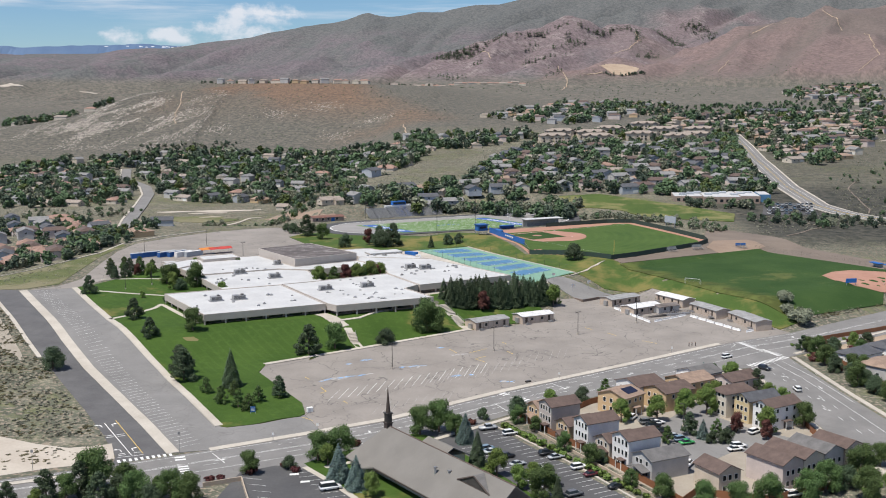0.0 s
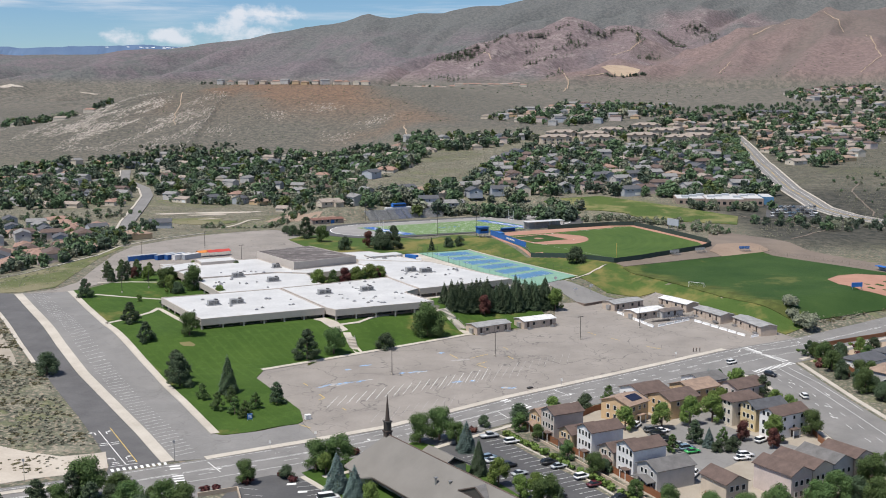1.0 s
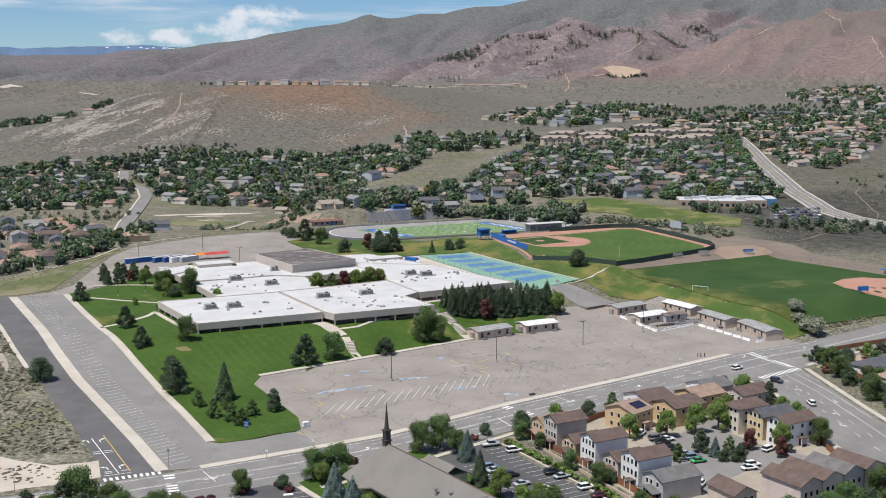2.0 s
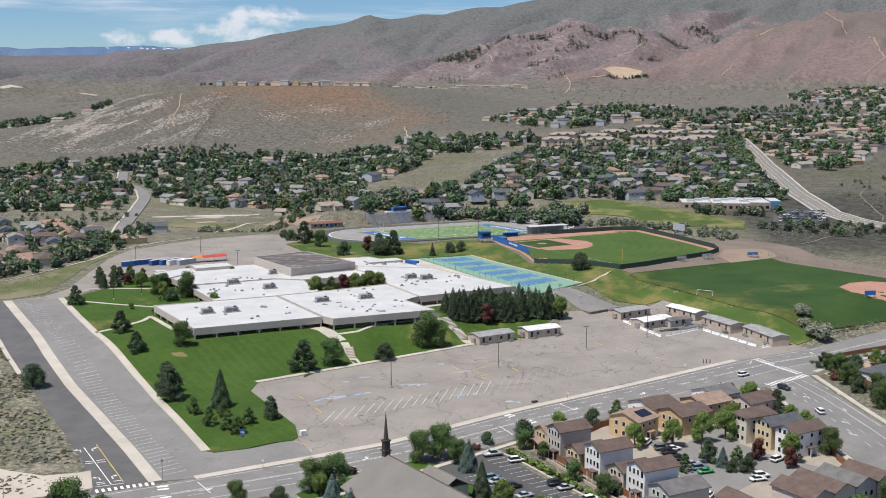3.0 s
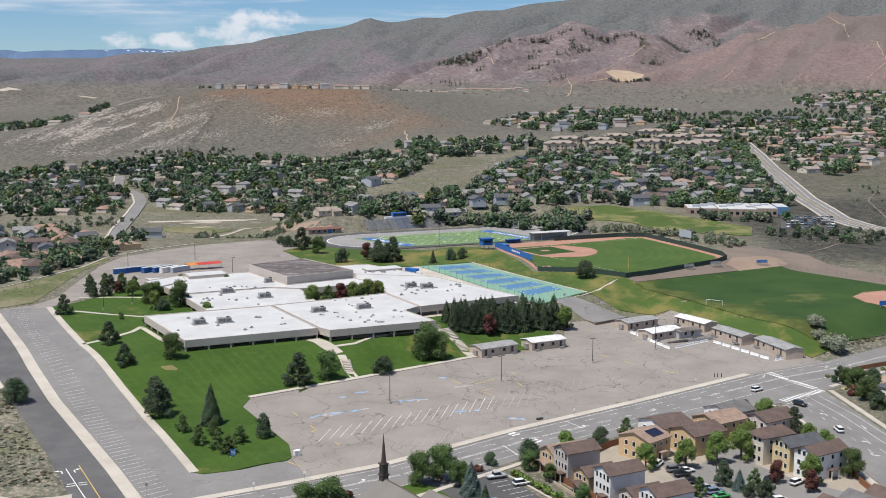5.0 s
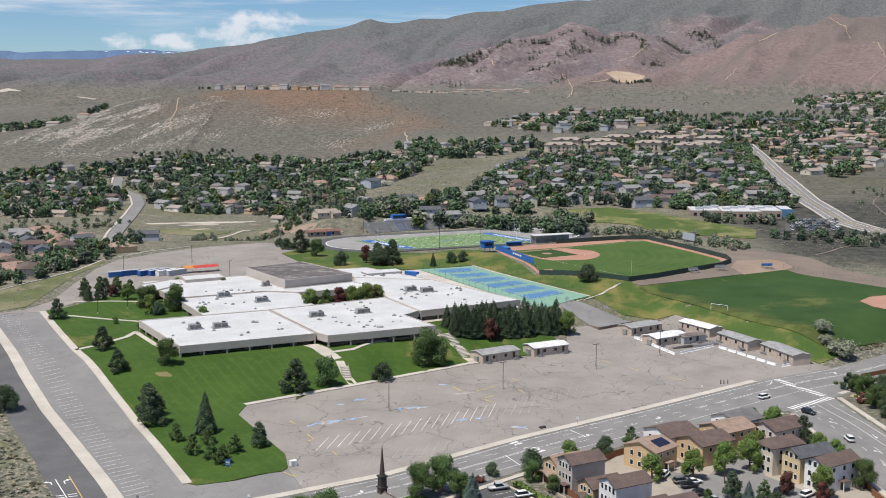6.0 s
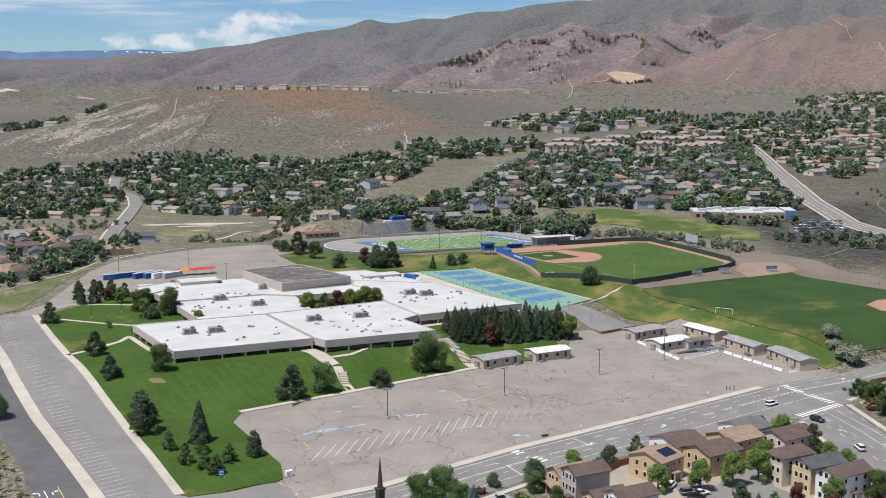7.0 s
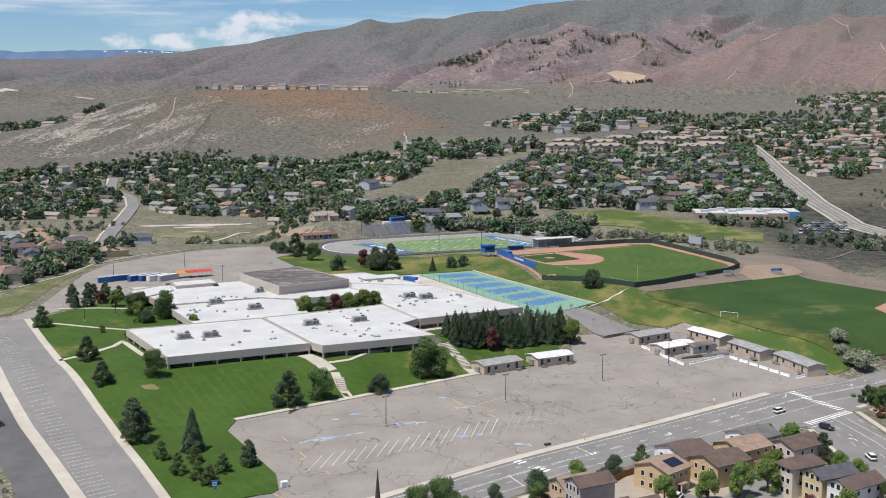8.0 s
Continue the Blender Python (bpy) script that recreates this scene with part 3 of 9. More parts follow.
def build_ground():
    rows, y = [], -260.0
    while y < 4960:
        rows.append(y)
        y += 5.0 if 240 <= y < 740 else 20.0 if y < 240 else min(19.0, max(5.0, (y - 300) * 0.0115))
    cols = 360
    me = bpy.data.meshes.new("ground")
    verts, faces = [], []
    for y in rows:
        w = 0.62 * max(y, 260) + 140
        for c in range(cols + 1):
            s = 2 * c / cols - 1
            x = w * (0.8 * s + 0.2 * s ** 3)
            verts.append((x, y, ground_z(x, y)))
    n = cols + 1
    for r in range(len(rows) - 1):
        for c in range(cols):
            i = r * n + c
            faces.append((i, i + 1, i + n + 1, i + n))
    me.from_pydata(verts, [], faces)
    me.polygons.foreach_set("use_smooth", [True] * len(faces))
    me.materials.append(MATS["scrub"])
    # masks for the hills: rose soil, bare rock, brush that doubles as gully shade
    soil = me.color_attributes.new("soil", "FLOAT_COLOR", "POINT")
    tone = []
    for x, y, z in verts:
        rose = rock = brush = 0.0
        if y > 1400:
            ruff = noise.fractal(Vector((x / 260, y / 330, 5.0)), 1.0, 2.0, 4)
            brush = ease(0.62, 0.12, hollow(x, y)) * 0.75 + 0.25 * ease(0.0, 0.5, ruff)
            if y > 2150 and x > -250:
                rose = ease(330, 120, line_gap(x, y, ROSY) + 150 * ruff) * ease(2180, 2420, y + 0.2 * x)
                rock = ease(230, 60, line_gap(x, y, ROCKY) + 110 * ruff)
            elif y < 2150:
                # the rusty cap and right flank of the near hill
                rose = (0.25 + 0.75 * ease(-0.1, 0.25, ruff)) * ease(1560, 1800, y + 0.35 * abs(x + 210)) * ease(-470, -330, x) + 0.6 * ease(-190, -60, x) * ease(0.2, -0.2, ruff) * ease(60, -20, x) * ease(1420, 1520, y) * ease(1950, 1750, y)
                rose *= ease(45, -35, x + 130 - 0.27 * (1950 - y) + 40 * ruff)
        tone += (min(1.0, rose), rock, brush, 1.0)
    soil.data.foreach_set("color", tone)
    ob = new("ground", me)
    return tagged(ob, "dry sagebrush ground rising into bare brown hills", "ground", kind="structure")


def clip_cell(poly, x0, x1, y0, y1):
    for axis, lim, keep in ((0, x0, 1), (0, x1, -1), (1, y0, 1), (1, y1, -1)):
        out = []
        for i, b in enumerate(poly):
            a = poly[i - 1]
            ia, ib = keep * (a[axis] - lim) >= 0, keep * (b[axis] - lim) >= 0
            if ia != ib:
                t = (lim - a[axis]) / (b[axis] - a[axis])
                out.append((a[0] + t * (b[0] - a[0]), a[1] + t * (b[1] - a[1])))
            if ib:
                out.append(b)
        poly = out
        if len(poly) < 3:
            return []
    return poly


def area(poly):
    return sum(a[0] * b[1] - b[0] * a[1] for a, b in zip(poly, poly[1:] + poly[:1])) / 2


def sheet(name, poly, lift, material, label, category, kind="structure", cell=6.0, parent=None, deep=0.5, zf=None):
    """A paved or grassed sheet that follows the ground, with a kerb-like edge down to it."""
    zf = zf or ground_z
    if area(poly) < 0:
        poly = poly[::-1]
    bm = B()
    made = {}

    def vert(x, y, dz):
        key = (round(x, 3), round(y, 3), dz)
        if key not in made:
            made[key] = bm.verts.new((x, y, zf(x, y) + dz))
        return made[key]

    xs, ys = [p[0] for p in poly], [p[1] for p in poly]
    gx = math.floor(min(xs) / cell)
    while gx * cell < max(xs):
        gy = math.floor(min(ys) / cell)
        while gy * cell < max(ys):
            q = clip_cell(poly, gx * cell, (gx + 1) * cell, gy * cell, (gy + 1) * cell)
            if len(q) > 2:
                vs = []
                for x, y in q:
                    v = vert(x, y, lift)
                    if v not in vs:
                        vs.append(v)
                if len(vs) > 2:
                    try:
                        bm.faces.new(vs)
                    except ValueError:
                        pass
            gy += 1
        gx += 1
    for i, b in enumerate(poly):
        a = poly[i - 1]
        n = max(1, int(math.hypot(b[0] - a[0], b[1] - a[1]) / cell))
        for k in range(n):
            p = (a[0] + (b[0] - a[0]) * k / n, a[1] + (b[1] - a[1]) * k / n)
            q = (a[0] + (b[0] - a[0]) * (k + 1) / n, a[1] + (b[1] - a[1]) * (k + 1) / n)
            try:
                bm.faces.new([vert(*p, lift - deep), vert(*q, lift - deep), vert(*q, lift), vert(*p, lift)])
            except ValueError:
                pass
    bmesh.ops.recalc_face_normals(bm, faces=bm.faces)
    ob = mesh_object(name, bm, material, parent)
    return tagged(ob, label, category, kind=kind) if label else ob


def strip(points, half, side=0.0):
    """The outline of a band along a line of points; side shifts it to the left."""
    left, right = [], []
    for i, p in enumerate(points):
        a, b = points[max(0, i - 1)], points[min(len(points) - 1, i + 1)]
        dx, dy = b[0] - a[0], b[1] - a[1]
        l = math.hypot(dx, dy)
        nx, ny = -dy / l, dx / l
        left.append((p[0] + nx * (side + half), p[1] + ny * (side + half)))
        right.append((p[0] + nx * (side - half), p[1] + ny * (side - half)))
    return right + left[::-1]



def ragged(line, half, seed, step=6.0):
    """An uneven band round a line of points, for bare earth and worn ground."""
    left, right = [], []
    n = max(6, int(sum(math.hypot(b[0] - a[0], b[1] - a[1]) for a, b in zip(line, line[1:])) / step))
    for k in range(n + 1):
        f = k / n * (len(line) - 1)
        i = min(int(f), len(line) - 2)
        a, b = line[i], line[i + 1]
        x, y = (a[0] + (b[0] - a[0]) * (f - i), a[1] + (b[1] - a[1]) * (f - i))
        l = math.hypot(b[0] - a[0], b[1] - a[1])
        nx, ny = -(b[1] - a[1]) / l, (b[0] - a[0]) / l
        taper = math.sin(math.pi * (0.04 + 0.92 * k / n)) ** 0.6
        u, v = (half * taper * (0.75 + 0.9 * noise.noise(Vector((k * 0.37, seed, q)))) for q in (1.0, 5.0))
        left.append((x + nx * u, y + ny * u))
        right.append((x - nx * v, y - ny * v))
    return left + right[::-1]


# ---- trees ----
def leaf_cloud(rng, centres, n, size, out=0.75, squash=1.0):
    """n small leaf faces spread over lobes (x, y, z, r): arrays of corners."""
    c = np.array(centres, float)
    w = c[:, 3] ** 2
    pick = rng.choice(len(c), n, p=w / w.sum())
    d = rng.normal(size=(n, 3))
    d /= np.linalg.norm(d, axis=1)[:, None]
    r = c[pick, 3] * (out + (1 - out) * rng.random(n)) * (0.85 + 0.3 * rng.random(n))
    pos = c[pick, :3] + d * r[:, None] * [1, 1, squash]
    nor = d + rng.normal(size=(n, 3)) * 0.55 + [0, 0, 0.25]
    nor /= np.linalg.norm(nor, axis=1)[:, None]
    a = np.cross(nor, rng.normal(size=(n, 3)))
    a /= np.linalg.norm(a, axis=1)[:, None]
    b = np.cross(nor, a)
    s = size * (0.6 + 0.8 * rng.random(n))[:, None]
    k = (0.7 + 0.5 * rng.random(n))[:, None]
    return np.stack([pos - a * s - b * s * k * 0.6, pos + a * s * 0.8 - b * s * k, pos + a * s + b * s * k * 0.7, pos - a * s * 0.7 + b * s * k], 1)


def quads_mesh(name, quads, material):
    n = len(quads)
    me = bpy.data.meshes.new(name)
    me.vertices.add(n * 4)
    me.vertices.foreach_set("co", quads.reshape(-1).astype(np.float32))
    me.loops.add(n * 4)
    me.loops.foreach_set("vertex_index", np.arange(n * 4, dtype=np.int32))
    me.polygons.add(n)
    me.polygons.foreach_set("loop_start", np.arange(0, n * 4, 4, dtype=np.int32))
    me.update(calc_edges=True)
    me.validate()
    me.materials.append(material)
    return me


def broad_lobes(rng, h, w, n=9, base=0.17):
    """Lobes of a broad crown, in metres over a trunk base at 0."""
    out = [(0, 0, h * 0.62, w * 0.30)]
    for k in range(n):
        a, z = rng.random() * math.tau, base + (0.97 - base) * (k + rng.random()) / n
        reach = w * 0.5 * (0.86 if z < 0.6 else 1.25 * (1.06 - z) / 0.6) * (0.55 + 0.35 * rng.random())
        r = w * (0.15 + 0.10 * rng.random())
        out.append((reach * math.cos(a), reach * math.sin(a), min(h * z, h - r * 0.8), r))
    return out


def conifer_quads(rng, h, w, n, size, base=0.08, ragged=0.25, power=0.85):
    t = base + (1 - base) * (1 - np.sqrt(rng.random(n)))
    tier = np.round(t * h / 0.55) * 0.55 + rng.normal(size=n) * 0.12
    a = rng.random(n) * math.tau
    arm = 1 + ragged * np.sin(a * 3 + tier * 2.3) * rng.random(n) + ragged * 0.7 * np.sin(a * 5 - tier * 1.7)
    full = w / 2 * np.clip(1 - (t - base) / (1 - base), 0.02, 1) ** power
    r = full * arm * (0.45 + 0.6 * np.sqrt(rng.random(n)))
    pos = np.stack([r * np.cos(a), r * np.sin(a), tier - r * 0.18 + 0.15], 1)
    out = np.stack([np.cos(a), np.sin(a), -0.25 + 0.3 * rng.normal(size=n)], 1)
    side = np.stack([-np.sin(a), np.cos(a), 0.25 * rng.normal(size=n)], 1)
    s = (size * (0.6 + 0.8 * rng.random(n)))[:, None]
    return np.stack([pos - out * s - side * s * 0.5, pos + out * s - side * s * 0.7, pos + out * s * 1.1 + side * s * 0.6, pos - out * s * 0.8 + side * s * 0.5], 1)


def tree_proto(kind, seed, h, w, n, size, leaf, label, category="tree"):
    rng = np.random.default_rng(seed)
    t = thing("tree" if kind != "shrub" else "shrub", label, category)
    bm = B()
    if kind == "broad":
        lobes = broad_lobes(rng, h, w, 17)
        tube(bm, (0, 0, -0.3), (0, 0, h * 0.45), w * 0.035 + 0.06, w * 0.02 + 0.03, 7)
        for x, y, z, r in lobes[1:7]:
            tube(bm, (0, 0, h * (0.22 + 0.15 * rng.random())), (x * 0.8, y * 0.8, z), w * 0.014 + 0.02, 0.02, 5, False)
        q = leaf_cloud(rng, lobes, n, size, 0.45)
    elif kind == "conifer":
        tube(bm, (0, 0, -0.3), (0, 0, h * 0.9), w * 0.03 + 0.05, 0.03, 7)
        q = conifer_quads(rng, h, w, n, size, 0.05, 0.12, 0.9)
    elif kind == "pine":
        tube(bm, (0, 0, -0.3), (0.1, 0, h * 0.85), w * 0.035 + 0.05, 0.04, 7)
        for k in range(9):
            a = rng.random() * math.tau
            z = h * (0.25 + 0.07 * k)
            tube(bm, (0, 0, z), (w * 0.35 * math.cos(a), w * 0.35 * math.sin(a), z + 0.5), 0.06, 0.02, 4, False)
        lobes = []
        for k in range(46):
            z, a = 0.10 + 0.84 * (k + rng.random()) / 46, rng.random() * math.tau
            reach = w * 0.5 * min(1.0, 1.3 * (1 - z) ** 0.75) * (0.5 + 0.6 * rng.random())
            lobes.append((reach * math.cos(a), reach * math.sin(a), h * z, w * (0.15 + 0.08 * rng.random()) * (1.15 - 0.6 * z)))
        lobes.append((0, 0, h * 0.95, w * 0.07))
        q = leaf_cloud(rng, lobes, n, size, 0.35, 0.75)
    else:
        for k in range(5):
            a = k * 1.3
            tube(bm, (0, 0, -0.2), (w * 0.25 * math.cos(a), w * 0.25 * math.sin(a), h * 0.6), 0.06, 0.02, 5, False)
        q = leaf_cloud(rng, [(0.25 * w * math.cos(k), 0.25 * w * math.sin(k * 1.7), h * (0.35 + 0.28 * rng.random()), w * 0.27) for k in range(7)], n, size, 0.6, 0.9)
        q[:, :, 2] = np.maximum(q[:, :, 2], 0.03)
    part("trunk", bm, MATS["bark"], t)
    crown = new("crown", quads_mesh("crown", q, MATS[leaf]))
    crown.parent = t
    return t


PROTO = {}


def proto(key):
    if key not in PROTO:
        kind, h, w, n, size, leaf, label = {
            "broad_a": ("broad", 8.5, 7.5, 9600, 0.115, "leaf_green", "full green shade tree with a broken round crown"),
            "broad_b": ("broad", 7.0, 5.6, 7200, 0.105, "leaf_bright", "light green young street tree with an airy crown"),
            "broad_c": ("broad", 6.0, 6.5, 7500, 0.11, "leaf_dark", "dark green low tree with a spreading crown"),
            "pine_a": ("pine", 9.0, 6.4, 9000, 0.115, "leaf_dark", "dark ragged pine with drooping boughs"),
            "pine_b": ("pine", 6.0, 4.0, 3600, 0.105, "leaf_green", "small sparse green pine"),
            "spruce": ("conifer", 12.0, 6.2, 9000, 0.14, "leaf_dark", "tall dense dark green conical spruce"),
            "spruce_blue": ("conifer", 9.0, 6.0, 7600, 0.14, "leaf_blue", "blue-grey spruce with layered boughs"),
            "cypress": ("conifer", 10.0, 6.0, 6400, 0.15, "leaf_dark", "dark green conifer in a dense planted row"),
            "olive": ("shrub", 5.5, 6.5, 3200, 0.17, "leaf_grey", "silvery grey-green bushy olive tree"),
            "maroon": ("broad", 7.0, 4.6, 5200, 0.12, "leaf_maroon", "dark red-leaved ornamental shade tree"),
            "shrub": ("shrub", 1.3, 1.8, 260, 0.16, "leaf_bright", "low clipped green shrub"),
            "shrub_dark": ("shrub", 1.4, 2.2, 280, 0.18, "leaf_maroon", "low dark red shrub"),
        }[key]
        PROTO[key] = tree_proto(kind, sum(map(ord, key)), h, w, n, size, leaf, label, "shrub" if kind == "shrub" and h < 3 else "tree")
        PROTO[key]["size"] = (h, w)
        PROTO[key].location.z = -9999
    return PROTO[key]


used = set()
TREE_RNG = random.Random(5)


def plant(key, x, y, scale=1.0, z=None, tall=1.0):
    p = proto(key)
    g = "shrubs" if "shrub" in key else "planted trees"
    m = Matrix.Translation((x, y, ground_z(x, y) + 0.05 if z is None else z)) @ Matrix.Rotation(TREE_RNG.random() * math.tau, 4, "Z")
    if key not in used:
        used.add(key)
        ob = p
        ob.matrix_basis = m
    else:
        ob = copy_thing(p, m)
    k = scale * (0.95 + 0.1 * TREE_RNG.random())
    ob.scale = (k, k, k * tall)
    tagged(ob, group=g)
    return ob


# ---- houses ----
def gable_roof(bm, l, w, h, rise, over=0.45, thick=0.18, hip=0.0):
    """Ridge along x over 0..l; hip pulls the ridge ends in."""
    x0, x1, y0, y1, ym = -over, l + over, -over, w + over, w / 2
    drop = rise * over / (w / 2)
    e = [(x0, y0, h - drop), (x1, y0, h - drop), (x1, y1, h - drop), (x0, y1, h - drop)]
    r = [(x0 + hip * w / 2, ym, h + rise), (x1 - hip * w / 2, ym, h + rise)]
    top = [bm.verts.new(p) for p in e + r]
    low = [bm.verts.new((p[0], p[1], p[2] - thick)) for p in e + r]
    for f in ((0, 1, 5, 4), (2, 3, 4, 5), (1, 2, 5), (3, 0, 4)):
        if len(f) == 3 and not hip:
            continue
        bm.faces.new([top[i] for i in f])
    for f in ((4, 5, 1, 0), (5, 4, 3, 2)):
        bm.faces.new([low[i] for i in f])
    for a, b in ((0, 1), (2, 3)):
        bm.faces.new((low[a], low[b], top[b], top[a]))
    if hip:
        for a, b in ((1, 2), (3, 0)):
            bm.faces.new((low[a], low[b], top[b], top[a]))
        bm.faces.new([low[i] for i in (2, 1, 5)])
        bm.faces.new([low[i] for i in (0, 3, 4)])
    else:
        for a, b, r_ in ((1, 2, 5), (3, 0, 4)):
            bm.faces.new((low[a], low[r_], top[r_], top[a]))
            bm.faces.new((low[r_], low[b], top[b], top[r_]))
    bmesh.ops.recalc_face_normals(bm, faces=bm.faces)


def body_walls(bm, l, w, h, rise, hip, deep=0.6):
    v = [bm.verts.new(p) for p in ((0, 0, -deep), (l, 0, -deep), (l, w, -deep), (0, w, -deep), (0, 0, h), (l, 0, h), (l, w, h), (0, w, h))]
    for f in ((0, 1, 5, 4), (1, 2, 6, 5), (2, 3, 7, 6), (3, 0, 4, 7)):
        bm.faces.new([v[i] for i in f])
    if not hip:
        for x, a, b in ((0, 7, 4), (l, 5, 6)):
            bm.faces.new((v[a], v[b], bm.verts.new((x, w / 2, h + rise - 0.1))))


def window(parent, m, ww, wh, frame_mat="trim_white"):
    """A window at pose m: x along the wall, z up, -y out of it."""
    bm = B()
    f = 0.09
    box(bm, -ww / 2 - f, ww / 2 + f, -0.06, 0.02, -wh / 2 - f, -wh / 2, m)
    box(bm, -ww / 2 - f, ww / 2 + f, -0.06, 0.02, wh / 2, wh / 2 + f, m)
    box(bm, -ww / 2 - f, -ww / 2, -0.06, 0.02, -wh / 2, wh / 2, m)
    box(bm, ww / 2, ww / 2 + f, -0.06, 0.02, -wh / 2, wh / 2, m)
    win = part("window", bm, MATS[frame_mat], parent)
    bm = B()
    box(bm, -ww / 2, ww / 2, -0.03, 0.01, -wh / 2, wh / 2, m)
    part("pane", bm, MATS["glass_dark"], win)
    return win


FACES = {"left": lambda l, w, s, z: pose(0, w - s, z, 0, 0, -90), "front": lambda l, w, s, z: pose(s, 0, z), "back": lambda l, w, s, z: pose(l - s, w, z, 0, 0, 180), "right": lambda l, w, s, z: pose(l, s, z, 0, 0, 90)}


def house(x, y, turn, l, w, h, wall, roof, rise=1.7, hip=0.0, wins=(), label="", porch=None, garage=None, base=None, extra=None, group="houses beside the road", wing=None):
    ob = thing("house", label, "house", pose(x, y, ground_z(x, y) if base is None else base, 0, 0, turn), group)
    bm = B()
    body_walls(bm, l, w, h, rise, hip)
    part("wall", bm, MATS[wall], ob)
    bm = B()
    gable_roof(bm, l, w, h, rise, hip=hip)
    part("roof", bm, MATS[roof], ob)
    for face, s, z, ww, wh in wins:
        window(ob, FACES[face](l, w, s, z), ww, wh)
    if porch:
        face, s, pw = porch
        m = FACES[face](l, w, s, 0)
        bm = B()
        box(bm, -pw / 2, pw / 2, -1.9, 0, 2.55, 2.72, m)
        part("porch_roof", bm, MATS[roof], ob)
        for sx in (-1, 1):
            bm = B()
            box(bm, sx * (pw / 2 - 0.15) - 0.09, sx * (pw / 2 - 0.15) + 0.09, -1.8, -1.62, -0.5, 2.55, m)
            part("post", bm, MATS["trim_white"], ob)
        bm = B()
        box(bm, -0.45, 0.45, -0.05, 0.02, 0.1, 2.15, m)
        part("door", bm, MATS["trim_brown"], ob)
    if garage:
        face, s, gw = garage
        m = FACES[face](l, w, s, 0)
        bm = B()
        box(bm, -gw / 2, gw / 2, -0.05, 0.02, 0, 2.2, m)
        for k in (0.55, 1.1, 1.65):
            box(bm, -gw / 2, gw / 2, -0.07, -0.05, k - 0.02, k + 0.02, m)
        part("garage_door", bm, MATS["trim_white"], ob)
    if wing:
        wx, wy, wl, ww_, wh, wr, turn2 = wing
        bm = B()
        body_walls(bm, wl, ww_, wh, wr, 0)
        bm.transform(pose(wx, wy, 0, 0, 0, turn2))
        part("wing_wall", bm, MATS[wall], ob)
        bm = B()
        gable_roof(bm, wl, ww_, wh, wr)
        bm.transform(pose(wx, wy, 0, 0, 0, turn2))
        part("wing_roof", bm, MATS[roof], ob)
    return ob


def tall_wins(w, storeys, face="left", first=1.5, gap=2.75):
    out = []
    for k in range(storeys):
        for s in (0.2, 0.42, 0.64):
            out.append((face, w * s, first + gap * k, 0.75, 1.35))
        if k:
            out.append((face, w * 0.86, first + gap * k - 0.1, 0.9, 1.6))
    return out


# ---- cars ----
CARS = {
    "sedan": (4.6, 1.8, [(-2.3, 0.35), (2.3, 0.35), (2.3, 0.72), (1.35, 0.9), (-1.55, 0.95), (-2.28, 0.9)], [(0.95, 0.9), (0.25, 1.42), (-0.95, 1.42), (-1.6, 0.94)]),
    "suv": (4.7, 1.9, [(-2.35, 0.4), (2.35, 0.4), (2.35, 0.85), (1.35, 1.05), (-2.3, 1.08)], [(1.0, 1.04), (0.4, 1.68), (-1.9, 1.68), (-2.28, 1.06)]),
    "pickup": (5.6, 2.0, [(-2.8, 0.45), (2.8, 0.45), (2.8, 0.95), (1.6, 1.15), (-2.8, 1.12)], [(1.3, 1.14), (0.7, 1.8), (-0.9, 1.8), (-1.05, 1.12)]),
    "van": (5.6, 2.0, [(-2.8, 0.4), (2.8, 0.4), (2.8, 0.9), (2.0, 1.15), (-2.8, 1.2)], [(1.8, 1.14), (1.0, 2.05), (-2.6, 2.1), (-2.8, 1.2)]),
}


def prism_y(bm, prof, half, taper=0.0, top=None):
    a = [bm.verts.new((x, -half + (taper if top is not None and z > top else 0), z)) for x, z in prof]
    b = [bm.verts.new((x, half - (taper if top is not None and z > top else 0), z)) for x, z in prof]
    bm.faces.new(a)
    bm.faces.new(b[::-1])
    for i in range(len(prof)):
        j = (i + 1) % len(prof)
        bm.faces.new((a[j], a[i], b[i], b[j]))
    bmesh.ops.recalc_face_normals(bm, faces=bm.faces)


car_protos = {}


